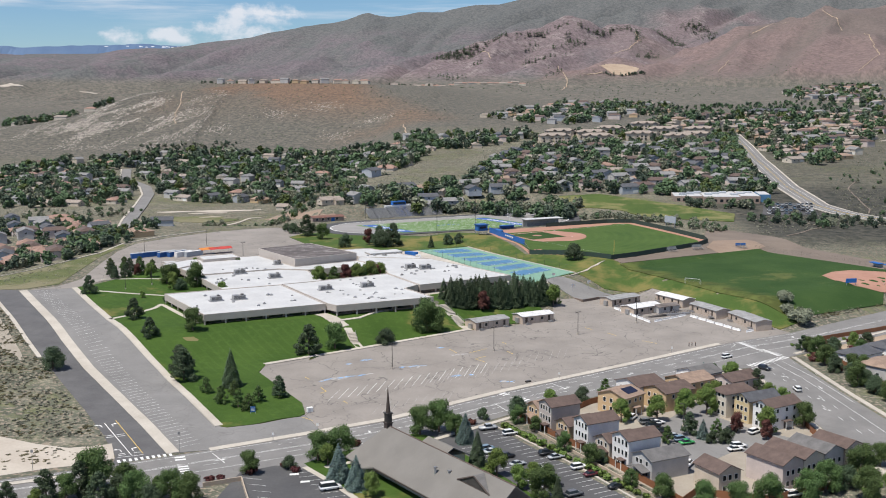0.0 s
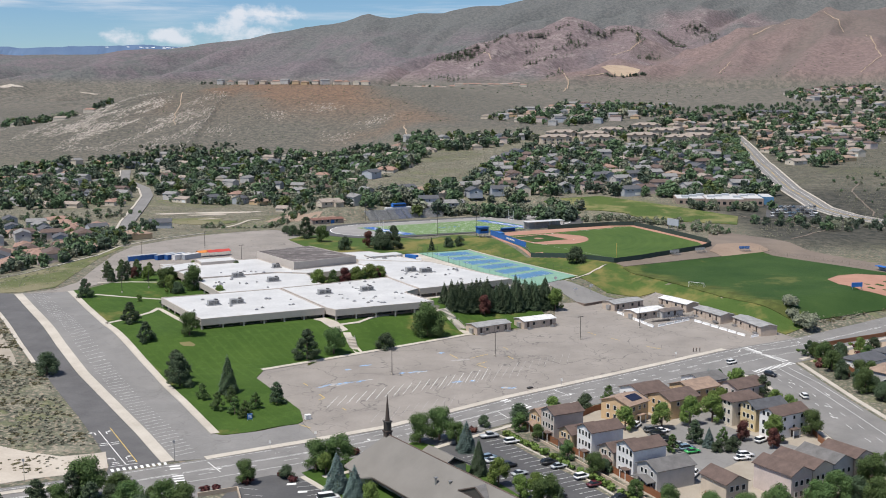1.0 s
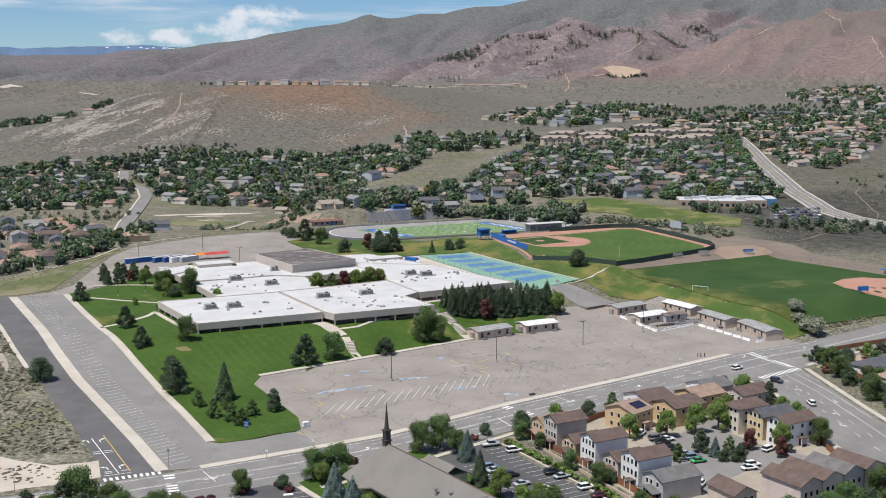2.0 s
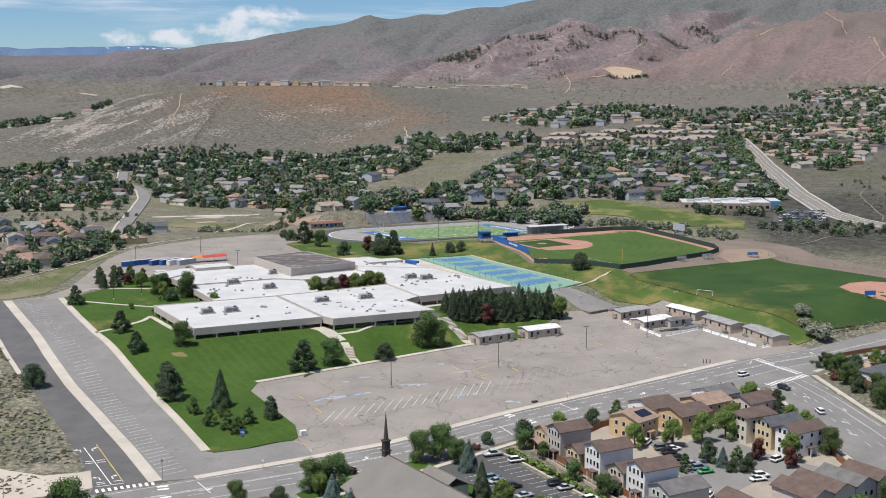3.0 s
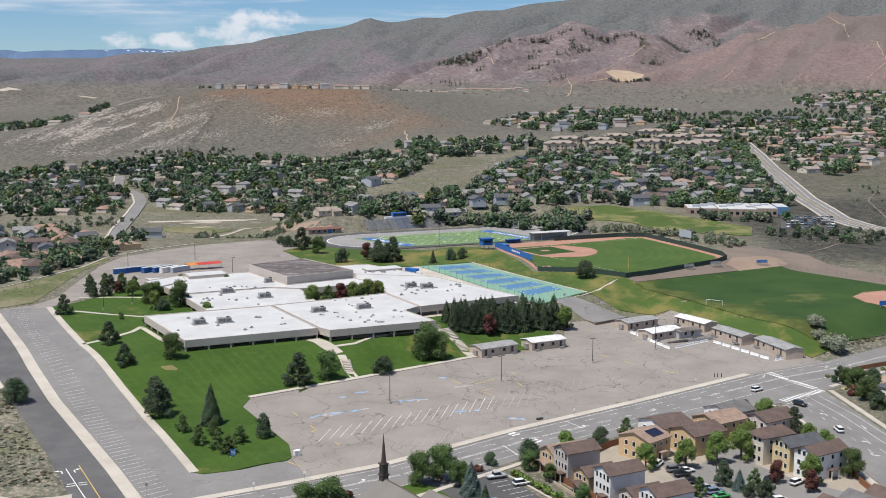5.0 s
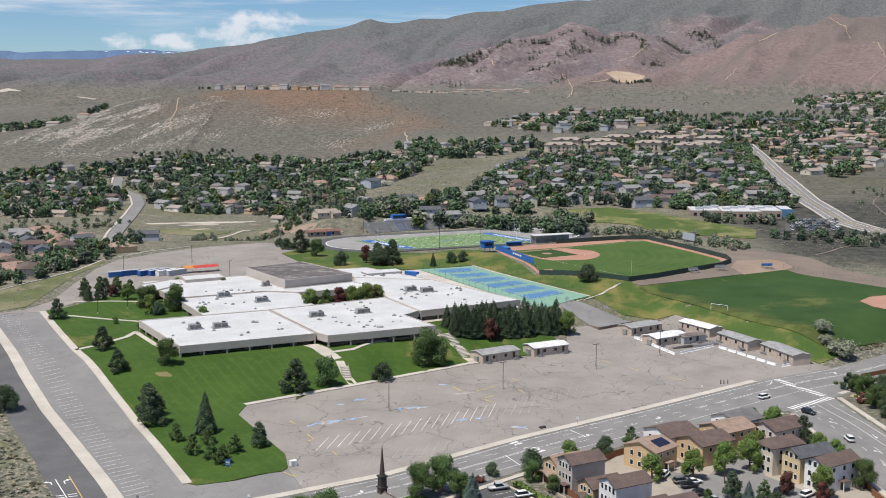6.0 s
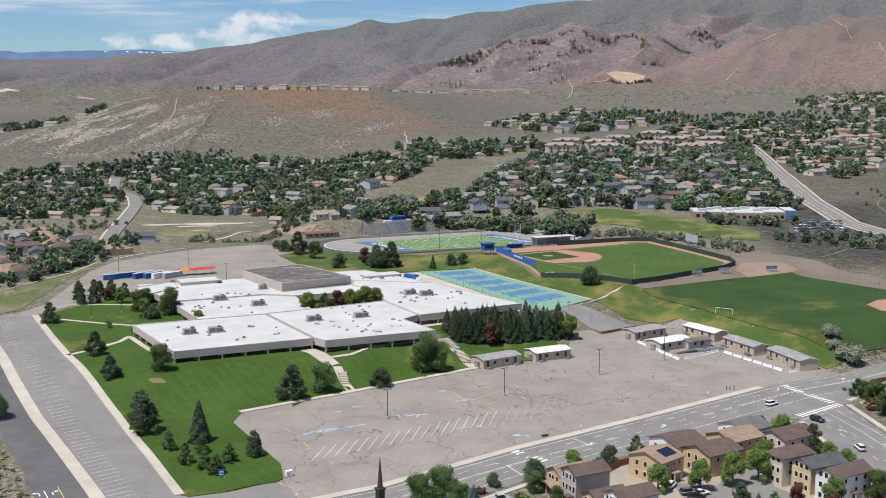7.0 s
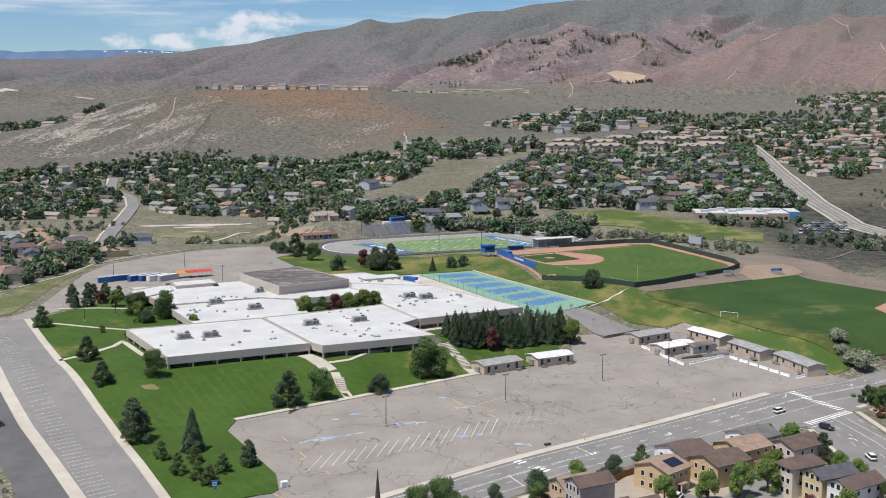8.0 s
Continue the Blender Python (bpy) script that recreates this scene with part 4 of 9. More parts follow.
def car(kind, paint, x, y, turn, z=None, group="parked cars", lift=0.1):
    key = (kind, paint)
    m = pose(x, y, (ground_z(x, y) if z is None else z) + lift, 0, 0, turn)
    if key in car_protos:
        return copy_thing(car_protos[key], m)
    length, width, body, cabin = CARS[kind]
    word = paint.split("_")[1]
    ob = thing("car", f"{word} {kind} parked on asphalt", "car", m, group)
    bm = B()
    prism_y(bm, body, width / 2)
    bmesh.ops.bevel(bm, geom=bm.edges[:], offset=0.09, segments=2, affect="EDGES")
    part("body", bm, MATS[paint], ob, smooth=True)
    top = sorted(z for _, z in cabin)[1] + 0.05
    bm = B()
    prism_y(bm, cabin, width / 2 - 0.08, 0.16, top)
    part("cabin_glass", bm, MATS["glass_dark"], ob)
    hi = [p for p in cabin if p[1] > top]
    bm = B()
    box(bm, min(p[0] for p in hi) + 0.02, max(p[0] for p in hi) - 0.02, -width / 2 + 0.27, width / 2 - 0.27, hi[0][1] - 0.03, hi[0][1] + 0.05)
    bmesh.ops.bevel(bm, geom=bm.edges[:], offset=0.03, segments=1, affect="EDGES")
    part("roof", bm, MATS[paint], ob)
    for wx in (-length * 0.3, length * 0.3):
        for s in (-1, 1):
            bm = B()
            tube(bm, (wx, s * (width / 2 - 0.22), 0.33), (wx, s * (width / 2 + 0.01), 0.33), 0.34, 0.34, 12)
            part("wheel", bm, MATS["rubber"], ob)
    for s in (-1, 1):
        bm = B()
        box(bm, length / 2 - 0.06, length / 2 + 0.02, s * width * 0.34 - 0.2, s * width * 0.34 + 0.2, 0.6, 0.74)
        part("headlight", bm, MATS["trim_white"], ob)
    car_protos[key] = ob
    return ob


# ---- small street things ----
def light_pole(x, y, h, arms, group="parking lot lights"):
    z = ground_z(x, y) + 0.1
    ob = thing("light_pole", "tall bronze steel parking light on a concrete foot", "lamp post", pose(x, y, z), group)
    bm = B()
    tube(bm, (0, 0, -0.4), (0, 0, 0.75), 0.34, 0.34, 14)
    part("footing", bm, MATS["concrete"], ob)
    bm = B()
    tube(bm, (0, 0, 0.7), (0, 0, h), 0.13, 0.09, 8)
    part("pole", bm, MATS["steel_dark"], ob)
    for a in arms:
        bm = B()
        tube(bm, (0, 0, h - 0.15), (0.7 * math.cos(a), 0.7 * math.sin(a), h - 0.1), 0.05, 0.05, 6)
        part("arm", bm, MATS["steel_dark"], ob)
        bm = B()
        box(bm, 0.5, 1.2, -0.25, 0.25, h - 0.22, h - 0.02, pose(0, 0, 0, 0, 0, math.degrees(a)))
        part("lamp_head", bm, MATS["steel_dark"], ob)
    return ob


def line_marks(name, segs, width, material, label, lift=0.125, parent=None):
    """Painted lines on the paving, one thin raised strip each, joined."""
    bm = B()
    for (x0, y0), (x1, y1) in segs:
        l = math.hypot(x1 - x0, y1 - y0)
        if l < 1e-6:
            continue
        n = max(1, int(l / 5))
        nx, ny = -(y1 - y0) / l * width / 2, (x1 - x0) / l * width / 2
        prev = None
        for k in range(n + 1):
            x, y = x0 + (x1 - x0) * k / n, y0 + (y1 - y0) * k / n
            cur = [bm.verts.new((x + s * nx, y + s * ny, ground_z(x + s * nx, y + s * ny) + lift)) for s in (-1, 1)]
            if prev:
                bm.faces.new((prev[0], cur[0], cur[1], prev[1]))
            prev = cur
    ob = mesh_object(name, bm, material, parent)
    return tagged(ob, label, "marking", kind="structure")


# ---- roads, lots and lawns ----
build_ground()
MAIN_N = [(-260, 215), (-180, 247), (-113, 278), (-88, 289.4), (-71, 298.5), (-40, 315), (-16, 329.7), (21.8, 361.6), (64, 393), (114, 431.2), (141, 447.3), (195.3, 488.2), (290, 556)]
MAIN_S = [(310, 540), (215, 473), (150, 424), (128, 408), (110, 393), (89, 383), (72, 371), (21, 336), (-4, 313), (-23, 296), (-64, 271), (-109, 250), (-175, 222), (-252, 193)]
# the two straight walks beside the parking strip
LAWN_WALK = [(-65.9, 322.3), (-81.3, 351.4), (-98.0, 381.2), (-114.0, 407.5), (-130.0, 433.8), (-145.5, 462.9), (-166.6, 503.8)]
STRIP_WALK = [(-74.0, 299.2), (-87.6, 323.3), (-103.9, 350.6), (-121.6, 378.3), (-139.2, 408.6), (-169.3, 463.8), (-187.6, 497.5)]
sheet("main_road", MAIN_N + MAIN_S, 0.08, MATS["asphalt_road"], "grey asphalt four-lane road with worn markings", "road")
sheet("east_road", [(109, 393), (128, 408.5), (131, 360), (134, 328), (137, 285), (142, 220), (122, 216), (116.6, 285), (112.4, 310), (110.5, 344)], 0.06, MATS["asphalt_road"], "grey asphalt avenue leaving the crossing", "road")
sheet("parking_lot_1", [(-62.5, 389.1), (9.5, 443.5), (28.2, 453), (46.5, 469), (50, 500), (58, 504), (76, 512), (98, 520), (110, 503), (131, 460), (141, 447.3), (114, 431.2), (64, 393), (21.8, 361.6), (-16, 329.7), (-35, 318), (-42.0, 334), (-44.2, 345.3), (-63.4, 379.7)], 0.10, MATS["asphalt_lot"], "large cracked tan-grey asphalt parking lot", "parking lot")
sheet("parking_lot_2", [(-35, 318), (-40, 315), (-60, 303.5)] + STRIP_WALK + LAWN_WALK[::-1] + [(-54, 325), (-42.2, 334)], 0.09, MATS["asphalt_grey"], "long grey asphalt parking strip beside the lawn", "parking lot")
sheet("side_road", [(-88, 289.4)] + STRIP_WALK + [(-206, 503), (-188.6, 473.3), (-180.5, 458.6), (-154, 410.8), (-141, 388.6), (-127.1, 364.7), (-109.9, 336.3), (-98.6, 315.7), (-88.9, 296)], 0.07, MATS["asphalt_dark"], "dark asphalt side road beside the school", "road")
sheet("lawn", [(-160, 512)] + LAWN_WALK[::-1] + [(-63.4, 321.2), (-55.9, 324.3), (-48.3, 329.9), (-43.2, 332.2), (-42.0, 335), (-44.2, 345.3), (-63.4, 379.7), (-62.5, 389.1), (-34.2, 409.9), (9.5, 443.5), (31, 458), (46, 468), (40, 508), (33, 512), (-42, 460), (-91, 426), (-100, 478), (-112, 558), (-142, 556)], 0.28, MATS["lawn"], "mown bright green school lawn sloping to the lot", "lawn")
sheet("back_lot", [(-187, 498), (-167, 504), (-150, 548), (-90, 575), (-60, 608), (-76, 660), (-97, 706), (-106, 718), (-122, 711), (-141, 698), (-162, 673), (-177, 645), (-179, 616), (-175.5, 571), (-171, 526), (-176, 508)], 0.08, MATS["asphalt_lot"], "empty grey asphalt lot behind the school", "parking lot")
sheet("school_apron", [(-142, 556), (-118, 470), (-91, 424), (-46, 444), (-3, 462), (33, 512), (40, 508), (64, 541), (13, 625), (-14, 617), (-40, 605), (-62, 606), (-90, 575)], 0.06, MATS["concrete"], "pale concrete apron around the school", "pavement")
sheet("grass_bank", [(40, 512), (64, 541), (76, 522), (98, 520), (126, 474), (138, 452), (148, 460), (90, 557), (86, 563), (44, 592), (30, 650), (20, 664), (-20, 676), (-62, 694), (-84, 690), (-92, 672), (-62, 608), (-40, 607), (-14, 619), (13.5, 627)], 0.27, MATS["bank_grass"], "patchy grass bank with dry yellow streaks", "grass bank")
sheet("soccer_field", [(88.5, 556), (108, 521.5), (122, 495.5), (137.6, 472.5), (145.5, 462), (196, 494), (218, 548), (173, 611), (90, 558)], 0.46, MATS["field_grass"], "dark green mown sports field with dry edges", "sports field", deep=0.25, cell=3.0)
sheet("bank_path", ragged([(61, 534), (68, 544), (75, 552), (81, 559)], 0.9, 2.2, 2.0), 0.42, MATS["dirt_pale"], "pale foot path worn across the grass bank", "path", cell=3)
sheet("dirt_track", [(90, 559), (173, 612), (218, 549), (228, 570), (188, 650), (162, 690), (150, 640), (146, 628), (86, 562)], 0.26, MATS["dirt_brown"], "brown bare dirt track beside the ball fields", "dirt track")

sheet("dirt_apron", [(142, 602), (150, 590), (168, 606), (178, 616), (172, 632), (152, 628)], 0.4, MATS["dirt_warm"], "brown bare dirt between the fields", "bare earth")
sheet("dirt_pullout", [(-88.7, 294.2), (-92.9, 306.3), (-95.3, 304.8), (-103.9, 302.1), (-114.5, 305.4), (-126.2, 311.1), (-150, 320), (-190, 330), (-230, 336), (-230, 312), (-170, 296), (-130, 284), (-114.5, 280.8), (-104.6, 286), (-95.3, 289.7)], 0.1, MATS["dirt_pale"], "pale bare dirt pull-out beside the road", "bare earth")
sheet("bare_soil", ragged([(-147, 385), (-160, 405), (-182, 446), (-200, 478)], 4.0, 9.0), 0.1, MATS["bark_soil"], "bare tan soil along the side road", "bare earth")
# concrete kerbs and walks
def walk_strip(name, line, half, lift=0.24, side=0.0, label="pale concrete sidewalk with a kerb"):
    return sheet(name, strip(line, half, side), lift, MATS["concrete"], label, "sidewalk")


walk_strip("sidewalk_1", [(-64, 301.2), (-40, 315), (-16, 329.7), (21.8, 361.6), (64, 393), (108, 427)], 1.3, side=1.2)
walk_strip("sidewalk_2", STRIP_WALK, 1.75)
walk_strip("sidewalk_3", LAWN_WALK, 1.25, 0.36)
walk_strip("road_edge", [(-141.8, 388.2), (-154.8, 410.4), (-181.3, 458.2), (-189.4, 473)], 0.75, 0.2, label="pale concrete edge strip of the side road")
walk_strip("sidewalk_4", [(-62.5, 389.1), (-34.2, 409.9), (9.5, 443.5), (12, 445)], 1.1, 0.36, side=0.9)
walk_strip("sidewalk_5", [(-93.5, 284.5), (-135, 265), (-190, 240), (-260, 213)], 1.0, side=1.5)
walk_strip("sidewalk_6", [(-31, 287.6), (-23, 292.6), (-4, 309.5), (21, 332.5), (72, 367.5), (106, 390)], 0.9)
walk_strip("sidewalk_7", [(109, 389), (109.2, 344), (111, 310), (115, 285), (121, 216)], 0.9)
walk_strip("sidewalk_8", [(130, 408), (133, 360), (136, 328), (139, 285), (144, 220)], 0.9)
walk_strip("sidewalk_9", [(132, 413), (150, 427.5), (215, 477), (310, 544)], 0.9)
sheet("dry_patch", [(-92.8 + 2.8 * math.cos(k * 0.7) * (1 + 0.25 * math.sin(5 * k)), 408 + 1.9 * math.sin(k * 0.7) * (1 + 0.2 * math.cos(3 * k))) for k in range(9)], 0.33, MATS["dry_grass"], "dry tan patch in the lawn", "grass", deep=0.1)
walk_strip("lawn_path", [(-153.2, 495.5), (-137, 489), (-118, 483)], 0.8, 0.36, label="narrow pale concrete path across the lawn")
walk_strip("lawn_path", [(-130.5, 434.6), (-124.5, 442.9), (-118.5, 456), (-117.4, 465)], 1.0, 0.36, label="curving pale concrete path to a side door")
walk_strip("lawn_path", [(-161, 525), (-145, 527), (-131, 526)], 0.8, 0.36, label="straight pale concrete path behind the lawn")
walk_strip("lawn_path", [(-116.5, 463), (-105, 444), (-94, 427.5)], 1.0, 0.36, label="concrete walk along the school wall")
walk_strip("entry_walk", [(-49, 444), (-44, 438), (-38.5, 431.5)], 2.6, 0.36, label="concrete entry walk at the main door")
walk_strip("entry_walk", [(-37, 431), (-34, 422), (-31, 414.5)], 1.5, 0.36, label="concrete walk down to the lot")
walk_strip("entry_walk", [(-40, 436.5), (-33, 441), (-27, 449), (-22, 452)], 0.6, 0.36, label="thin curving concrete path on the grass")


def steps(x0, y0, x1, y1, half, n, label):
    """A flight of outdoor steps from the lower to the upper end."""
    l = math.hypot(x1 - x0, y1 - y0)
    turn = math.degrees(math.atan2(y1 - y0, x1 - x0))
    z0, z1 = ground_z(x0, y0), ground_z(x1, y1)
    ob = thing("steps", label, "steps", pose(x0, y0, z0, 0, 0, turn))
    for k in range(n):
        bm = B()
        box(bm, l * k / n, l * (k + 1) / n + 0.05, -half, half, (z1 - z0) * k / n - 0.7, (z1 - z0) * (k + 1) / n + 0.4)
        part("step", bm, MATS["concrete"], ob)
    for s in (-1, 1):
        bm = B()
        tube(bm, (0, s * half, 1.1), (l, s * half, z1 - z0 + 1.1), 0.04, 0.04, 6)
        for k in range(4):
            x = l * (0.05 + 0.3 * k)
            tube(bm, (x, s * half, (z1 - z0) * x / l - 0.2), (x, s * half, (z1 - z0) * x / l + 1.1), 0.03, 0.03, 5)
        part("handrail", bm, MATS["steel"], ob)
    return ob


steps(8.0, 451.5, 4.2, 458.5, 2.2, 9, "broad concrete outdoor steps between grass banks")
steps(3.6, 460.0, -0.8, 466, 2.2, 8, "broad concrete outdoor steps by the school corner")
steps(-33.5, 420, -35.3, 428, 1.5, 7, "concrete outdoor steps up the lawn")
walk_strip("entry_walk", [(10.5, 446.5), (8.3, 451.3)], 2.3, 0.36, label="concrete landing at the foot of steps")
walk_strip("entry_walk", [(4.4, 458.2), (3.4, 460.4)], 2.3, 0.3, label="concrete landing between two flights of steps")

# ---- paint on the lots and roads ----
rp = random.Random(11)


def along(a, b, k):
    return (a[0] + (b[0] - a[0]) * k, a[1] + (b[1] - a[1]) * k)


low_a, low_b, top_a, top_b = (-36.2, 348.6), (13.2, 382), (-33.8, 360.3), (16, 396.1)
line_marks("stall_line", [(along(low_a, low_b, k / 17), along(top_a, top_b, k / 17)) for k in range(18)], 0.12, MATS["paint_white"], "white slanted parking stall lines")
for off, n, w, shade in (((14.5, -14), 9, 0.07, 0.6), ((30, 17), 12, 0.09, 0.7), ((55, 40), 10, 0.07, 0.7)):
    line_marks("stall_line", [tuple((q[0] + off[0], q[1] + off[1]) for q in (along(low_a, low_b, k / 17), along(low_a, low_b, k / 17), )) [:1] + (along((top_a[0] + off[0], top_a[1] + off[1]), (top_b[0] + off[0], top_b[1] + off[1]), k / 17),) for k in range(n)], w, MATS["paint_faint"], "faint worn white parking stall lines")
side = []
for k in range(66):
    t = k / 66
    a = along((-73.5, 303.5), (-121, 385.5), t * 2) if t < 0.5 else along((-121, 385.5), (-183, 498), t * 2 - 1)
    side.append((a, (a[0] + 5.2, a[1] + 4.2)))
line_marks("stall_line", side, 0.11, MATS["paint_white"], "white stall lines along the parking strip")
line_marks("kerb_line", [((-42.7, 331.8), (-39, 328.6)), ((-47, 375), (-45, 372)), ((-40.2, 362.9), (-38, 358.6)), ((-38, 358.6), (-39.6, 356.4)), ((-31.5, 348.5), (-30, 346)), ((2.5, 414.6), (5.4, 409)), ((12, 401.1), (15.5, 397)), ((12.5, 402), (15.8, 404.8)),
                         ((10, 409.5), (16.8, 416)), ((23, 426), (24.6, 423)), ((24, 413), (26, 409)), ((58, 452), (61, 448)), ((66, 443), (69, 439)), ((78, 431), (83, 427))], 0.3, MATS["paint_yellow"], "worn yellow kerb and lane lines")
blue = surface("paint_blue_worn", (0.235, 0.24, 0.25), (0.24, 0.42, 0.68), 0.5, 2.0, spread=0.2)
# broken patches of old paint strewn along two rows
for (x0, y0), (x1, y1), n in (((-41, 370.6), (-23, 381.4), 20), ((-16, 387.5), (-6.5, 391), 12), ((-28.5, 397), (-26.5, 398), 3), ((-2, 416), (0.5, 417), 4), ((18, 372.5), (24, 372.5), 6), ((-34, 391.6), (-32.6, 392.4), 2), ((2, 378), (10, 381), 4)):
    for k in range(n):
        x, y = along((x0, y0), (x1, y1), rp.random())
        x, y = x + rp.gauss(0, 0.4), y + rp.gauss(0, 0.5)
        a, b, turn = rp.uniform(0.5, 1.9), rp.uniform(0.3, 0.9), rp.uniform(0.2, 0.9)
        ring_pts = []
        for j in range(7):
            q, r = j * math.tau / 7, rp.uniform(0.65, 1.2)
            u, v = a * r * math.cos(q), b * r * math.sin(q)
            ring_pts.append((x + u * math.cos(turn) - v * math.sin(turn), y + u * math.sin(turn) + v * math.cos(turn)))
        sheet("parking_paint", ring_pts, 0.118 + 0.004 * (k % 4), MATS["paint_faint"] if rp.random() < 0.35 else blue, "worn blue and white accessible parking paint", "marking", deep=0.02)
line_marks("parking_paint", [((-37.5, 374.6), (-33, 376)), ((-37, 373), (-32.5, 374.2)), ((-36, 374.5), (-35, 372)), ((3, 406), (9.5, 408.6)), ((3.4, 405.2), (9.8, 407.8)), ((-15, 389.5), (-9, 390.5))], 0.45, MATS["paint_faint"], "white painted kerb blocks and symbols")
lanes = []
for off, dash in ((4.2, True), (7.7, False), (8.3, False), (11.2, True), (15.3, False), (1.3, False)):
    for i in range(len(MAIN_N) - 1):
        (x0, y0), (x1, y1) = MAIN_N[i], MAIN_N[i + 1]
        l = math.hypot(x1 - x0, y1 - y0)
        nx, ny = (y1 - y0) / l, -(x1 - x0) / l
        a, b = (x0 + nx * off, y0 + ny * off), (x1 + nx * off, y1 + ny * off)
        if not dash:
            lanes.append((a, b))
        else:
            n = int(l / 9)
            lanes += [(along(a, b, (k + 0.2) / n), along(a, b, (k + 0.55) / n)) for k in range(n)]
line_marks("lane_line", lanes, 0.14, MATS["paint_white"], "worn white lane lines of the main road", 0.10)
AVENUE = [(124.0, 401), (128.0, 379.1), (130.8, 347.8), (133.5, 310), (137, 262)]
east = []
for k, dash in ((0.0, False), (-4.2, False), (-8.0, True), (-11.5, True), (3.1, True)):
    for (x0, y0), (x1, y1) in zip(AVENUE, AVENUE[1:]):
        if not dash:
            if y1 > 340 or k:
                east.append(((x0 + k, y0), (x1 + k, y1)))
        else:
            n = 3
            east += [(along((x0 + k, y0), (x1 + k, y1), (j + 0.2) / n), along((x0 + k, y0), (x1 + k, y1), (j + 0.5) / n)) for j in range(n)]
line_marks("lane_line", east, 0.16, MATS["paint_white"], "worn white lane lines of the avenue", 0.085)


def crosswalk(a, b, width, n, lift=0.1):
    dx, dy = b[0] - a[0], b[1] - a[1]
    l = math.hypot(dx, dy)
    nx, ny = -dy / l * width / 2, dx / l * width / 2
    line_marks("crosswalk", [((a[0] + dx * k / n - nx, a[1] + dy * k / n - ny), (a[0] + dx * k / n + nx, a[1] + dy * k / n + ny)) for k in range(n + 1)], l / n * 0.5, MATS["paint_white"], "white bar crosswalk on the asphalt", lift)


crosswalk((-87, 292.2), (-74.5, 298), 2.2, 9)
crosswalk((-71.5, 296), (-64.5, 276), 2.8, 11)
crosswalk((116, 430.5), (125.5, 411), 3.0, 14)
crosswalk((110.5, 395.5), (127, 408), 3.0, 12)
crosswalk((19.6, 358.8), (26.8, 351.4), 3.0, 6)
line_marks("stop_line", [((-88.2, 294.9), (-81.8, 297.7)), ((-100.1, 323.6), (-84.8, 296.9)), ((-63.3, 299.4), (-58.4, 291.6)), ((16.5, 347.7), (20.1, 339.4)), ((37, 371), (41, 365)), ((110, 391), (119, 398)), ((113.5, 428), (112, 424.5))], 0.24, MATS["paint_white"], "white stop and lane lines")
line_marks("centre_line", [((-97.5, 326.3), (-82.2, 298.7))], 0.24, MATS["paint_yellow"], "yellow centre line of the side road")


def arrow(x, y, turn, lift=0.11, scale=1.0, bend=0):
    bm = B()
    m = pose(x, y, 0, 0, 0, turn) @ Matrix.Scale(scale, 4)
    shapes = [[(-1.6, -0.12), (0.5, -0.12), (0.5, 0.12), (-1.6, 0.12)], [(0.4, -0.5), (1.5, 0), (0.4, 0.5)]]
    if bend:
        shapes = [[(-1.6, -0.12), (0.2, -0.12), (0.2, 0.12), (-1.6, 0.12)], [(-0.1, 0.1 * bend), (0.2, 0.1 * bend), (0.45, 0.7 * bend), (0.2, 0.7 * bend)], [(-0.15, 0.6 * bend), (0.85, 0.6 * bend), (0.4, 1.5 * bend)]]
    for q in shapes:
        vs = []
        for p in q:
            w = m @ Vector((*p, 0))
            vs.append(bm.verts.new((w.x, w.y, ground_z(w.x, w.y) + lift)))
        bm.faces.new(vs)
    bmesh.ops.recalc_face_normals(bm, faces=bm.faces)
    return tagged(mesh_object("road_arrow", bm, MATS["paint_white"]), "white painted turn arrow on the road", "marking", kind="structure")


for x, y, a, b in ((-21, 318, 39, 1), (-5, 333.5, 40, 1), (15, 349.6, 40, 1), (42, 366, 38, 1), (66.4, 384, 38, 1), (-60, 294, 28, 0), (-100.6, 321.6, 118, 1), (-97.6, 322.6, 118, -1), (-89.2, 301.2, 118, 1), (-86.2, 302.2, 118, -1), (119, 380, 92, 1), (122, 352, 92, 1), (119, 340, -88, 1), (126, 366, -88, 0), (140, 440, 36, 1)):
    arrow(x, y, a, 0.105, 1.2, b)
line_marks("road_words", [((-96.4, 312.4), (-94.4, 313.2)), ((-95.8, 311), (-93.8, 311.8)), ((-93.6, 313.6), (-91.6, 314.4)), ((-93, 312.2), (-91, 313)), ((-88.8, 297.6), (-87, 298.4)), ((-88.3, 296.5), (-86.5, 297.3)), ((-84.8, 299), (-83, 299.7))], 0.35, MATS["paint_white"], "white painted lane words, worn beyond reading")

# ---- school ----
def inset(poly, d):
    """A polygon (anticlockwise) moved in by d."""
    out = []
    n = len(poly)
    for i in range(n):
        (ax, ay), (bx, by), (cx, cy) = poly[i - 1], poly[i], poly[(i + 1) % n]
        l0, l1 = math.hypot(bx - ax, by - ay), math.hypot(cx - bx, cy - by)
        n0, n1 = (-(by - ay) / l0, (bx - ax) / l0), (-(cy - by) / l1, (cx - bx) / l1)
        k = 1 + n0[0] * n1[0] + n0[1] * n1[1]
        out.append((bx + d * (n0[0] + n1[0]) / k, by + d * (n0[1] + n1[1]) / k))
    return out


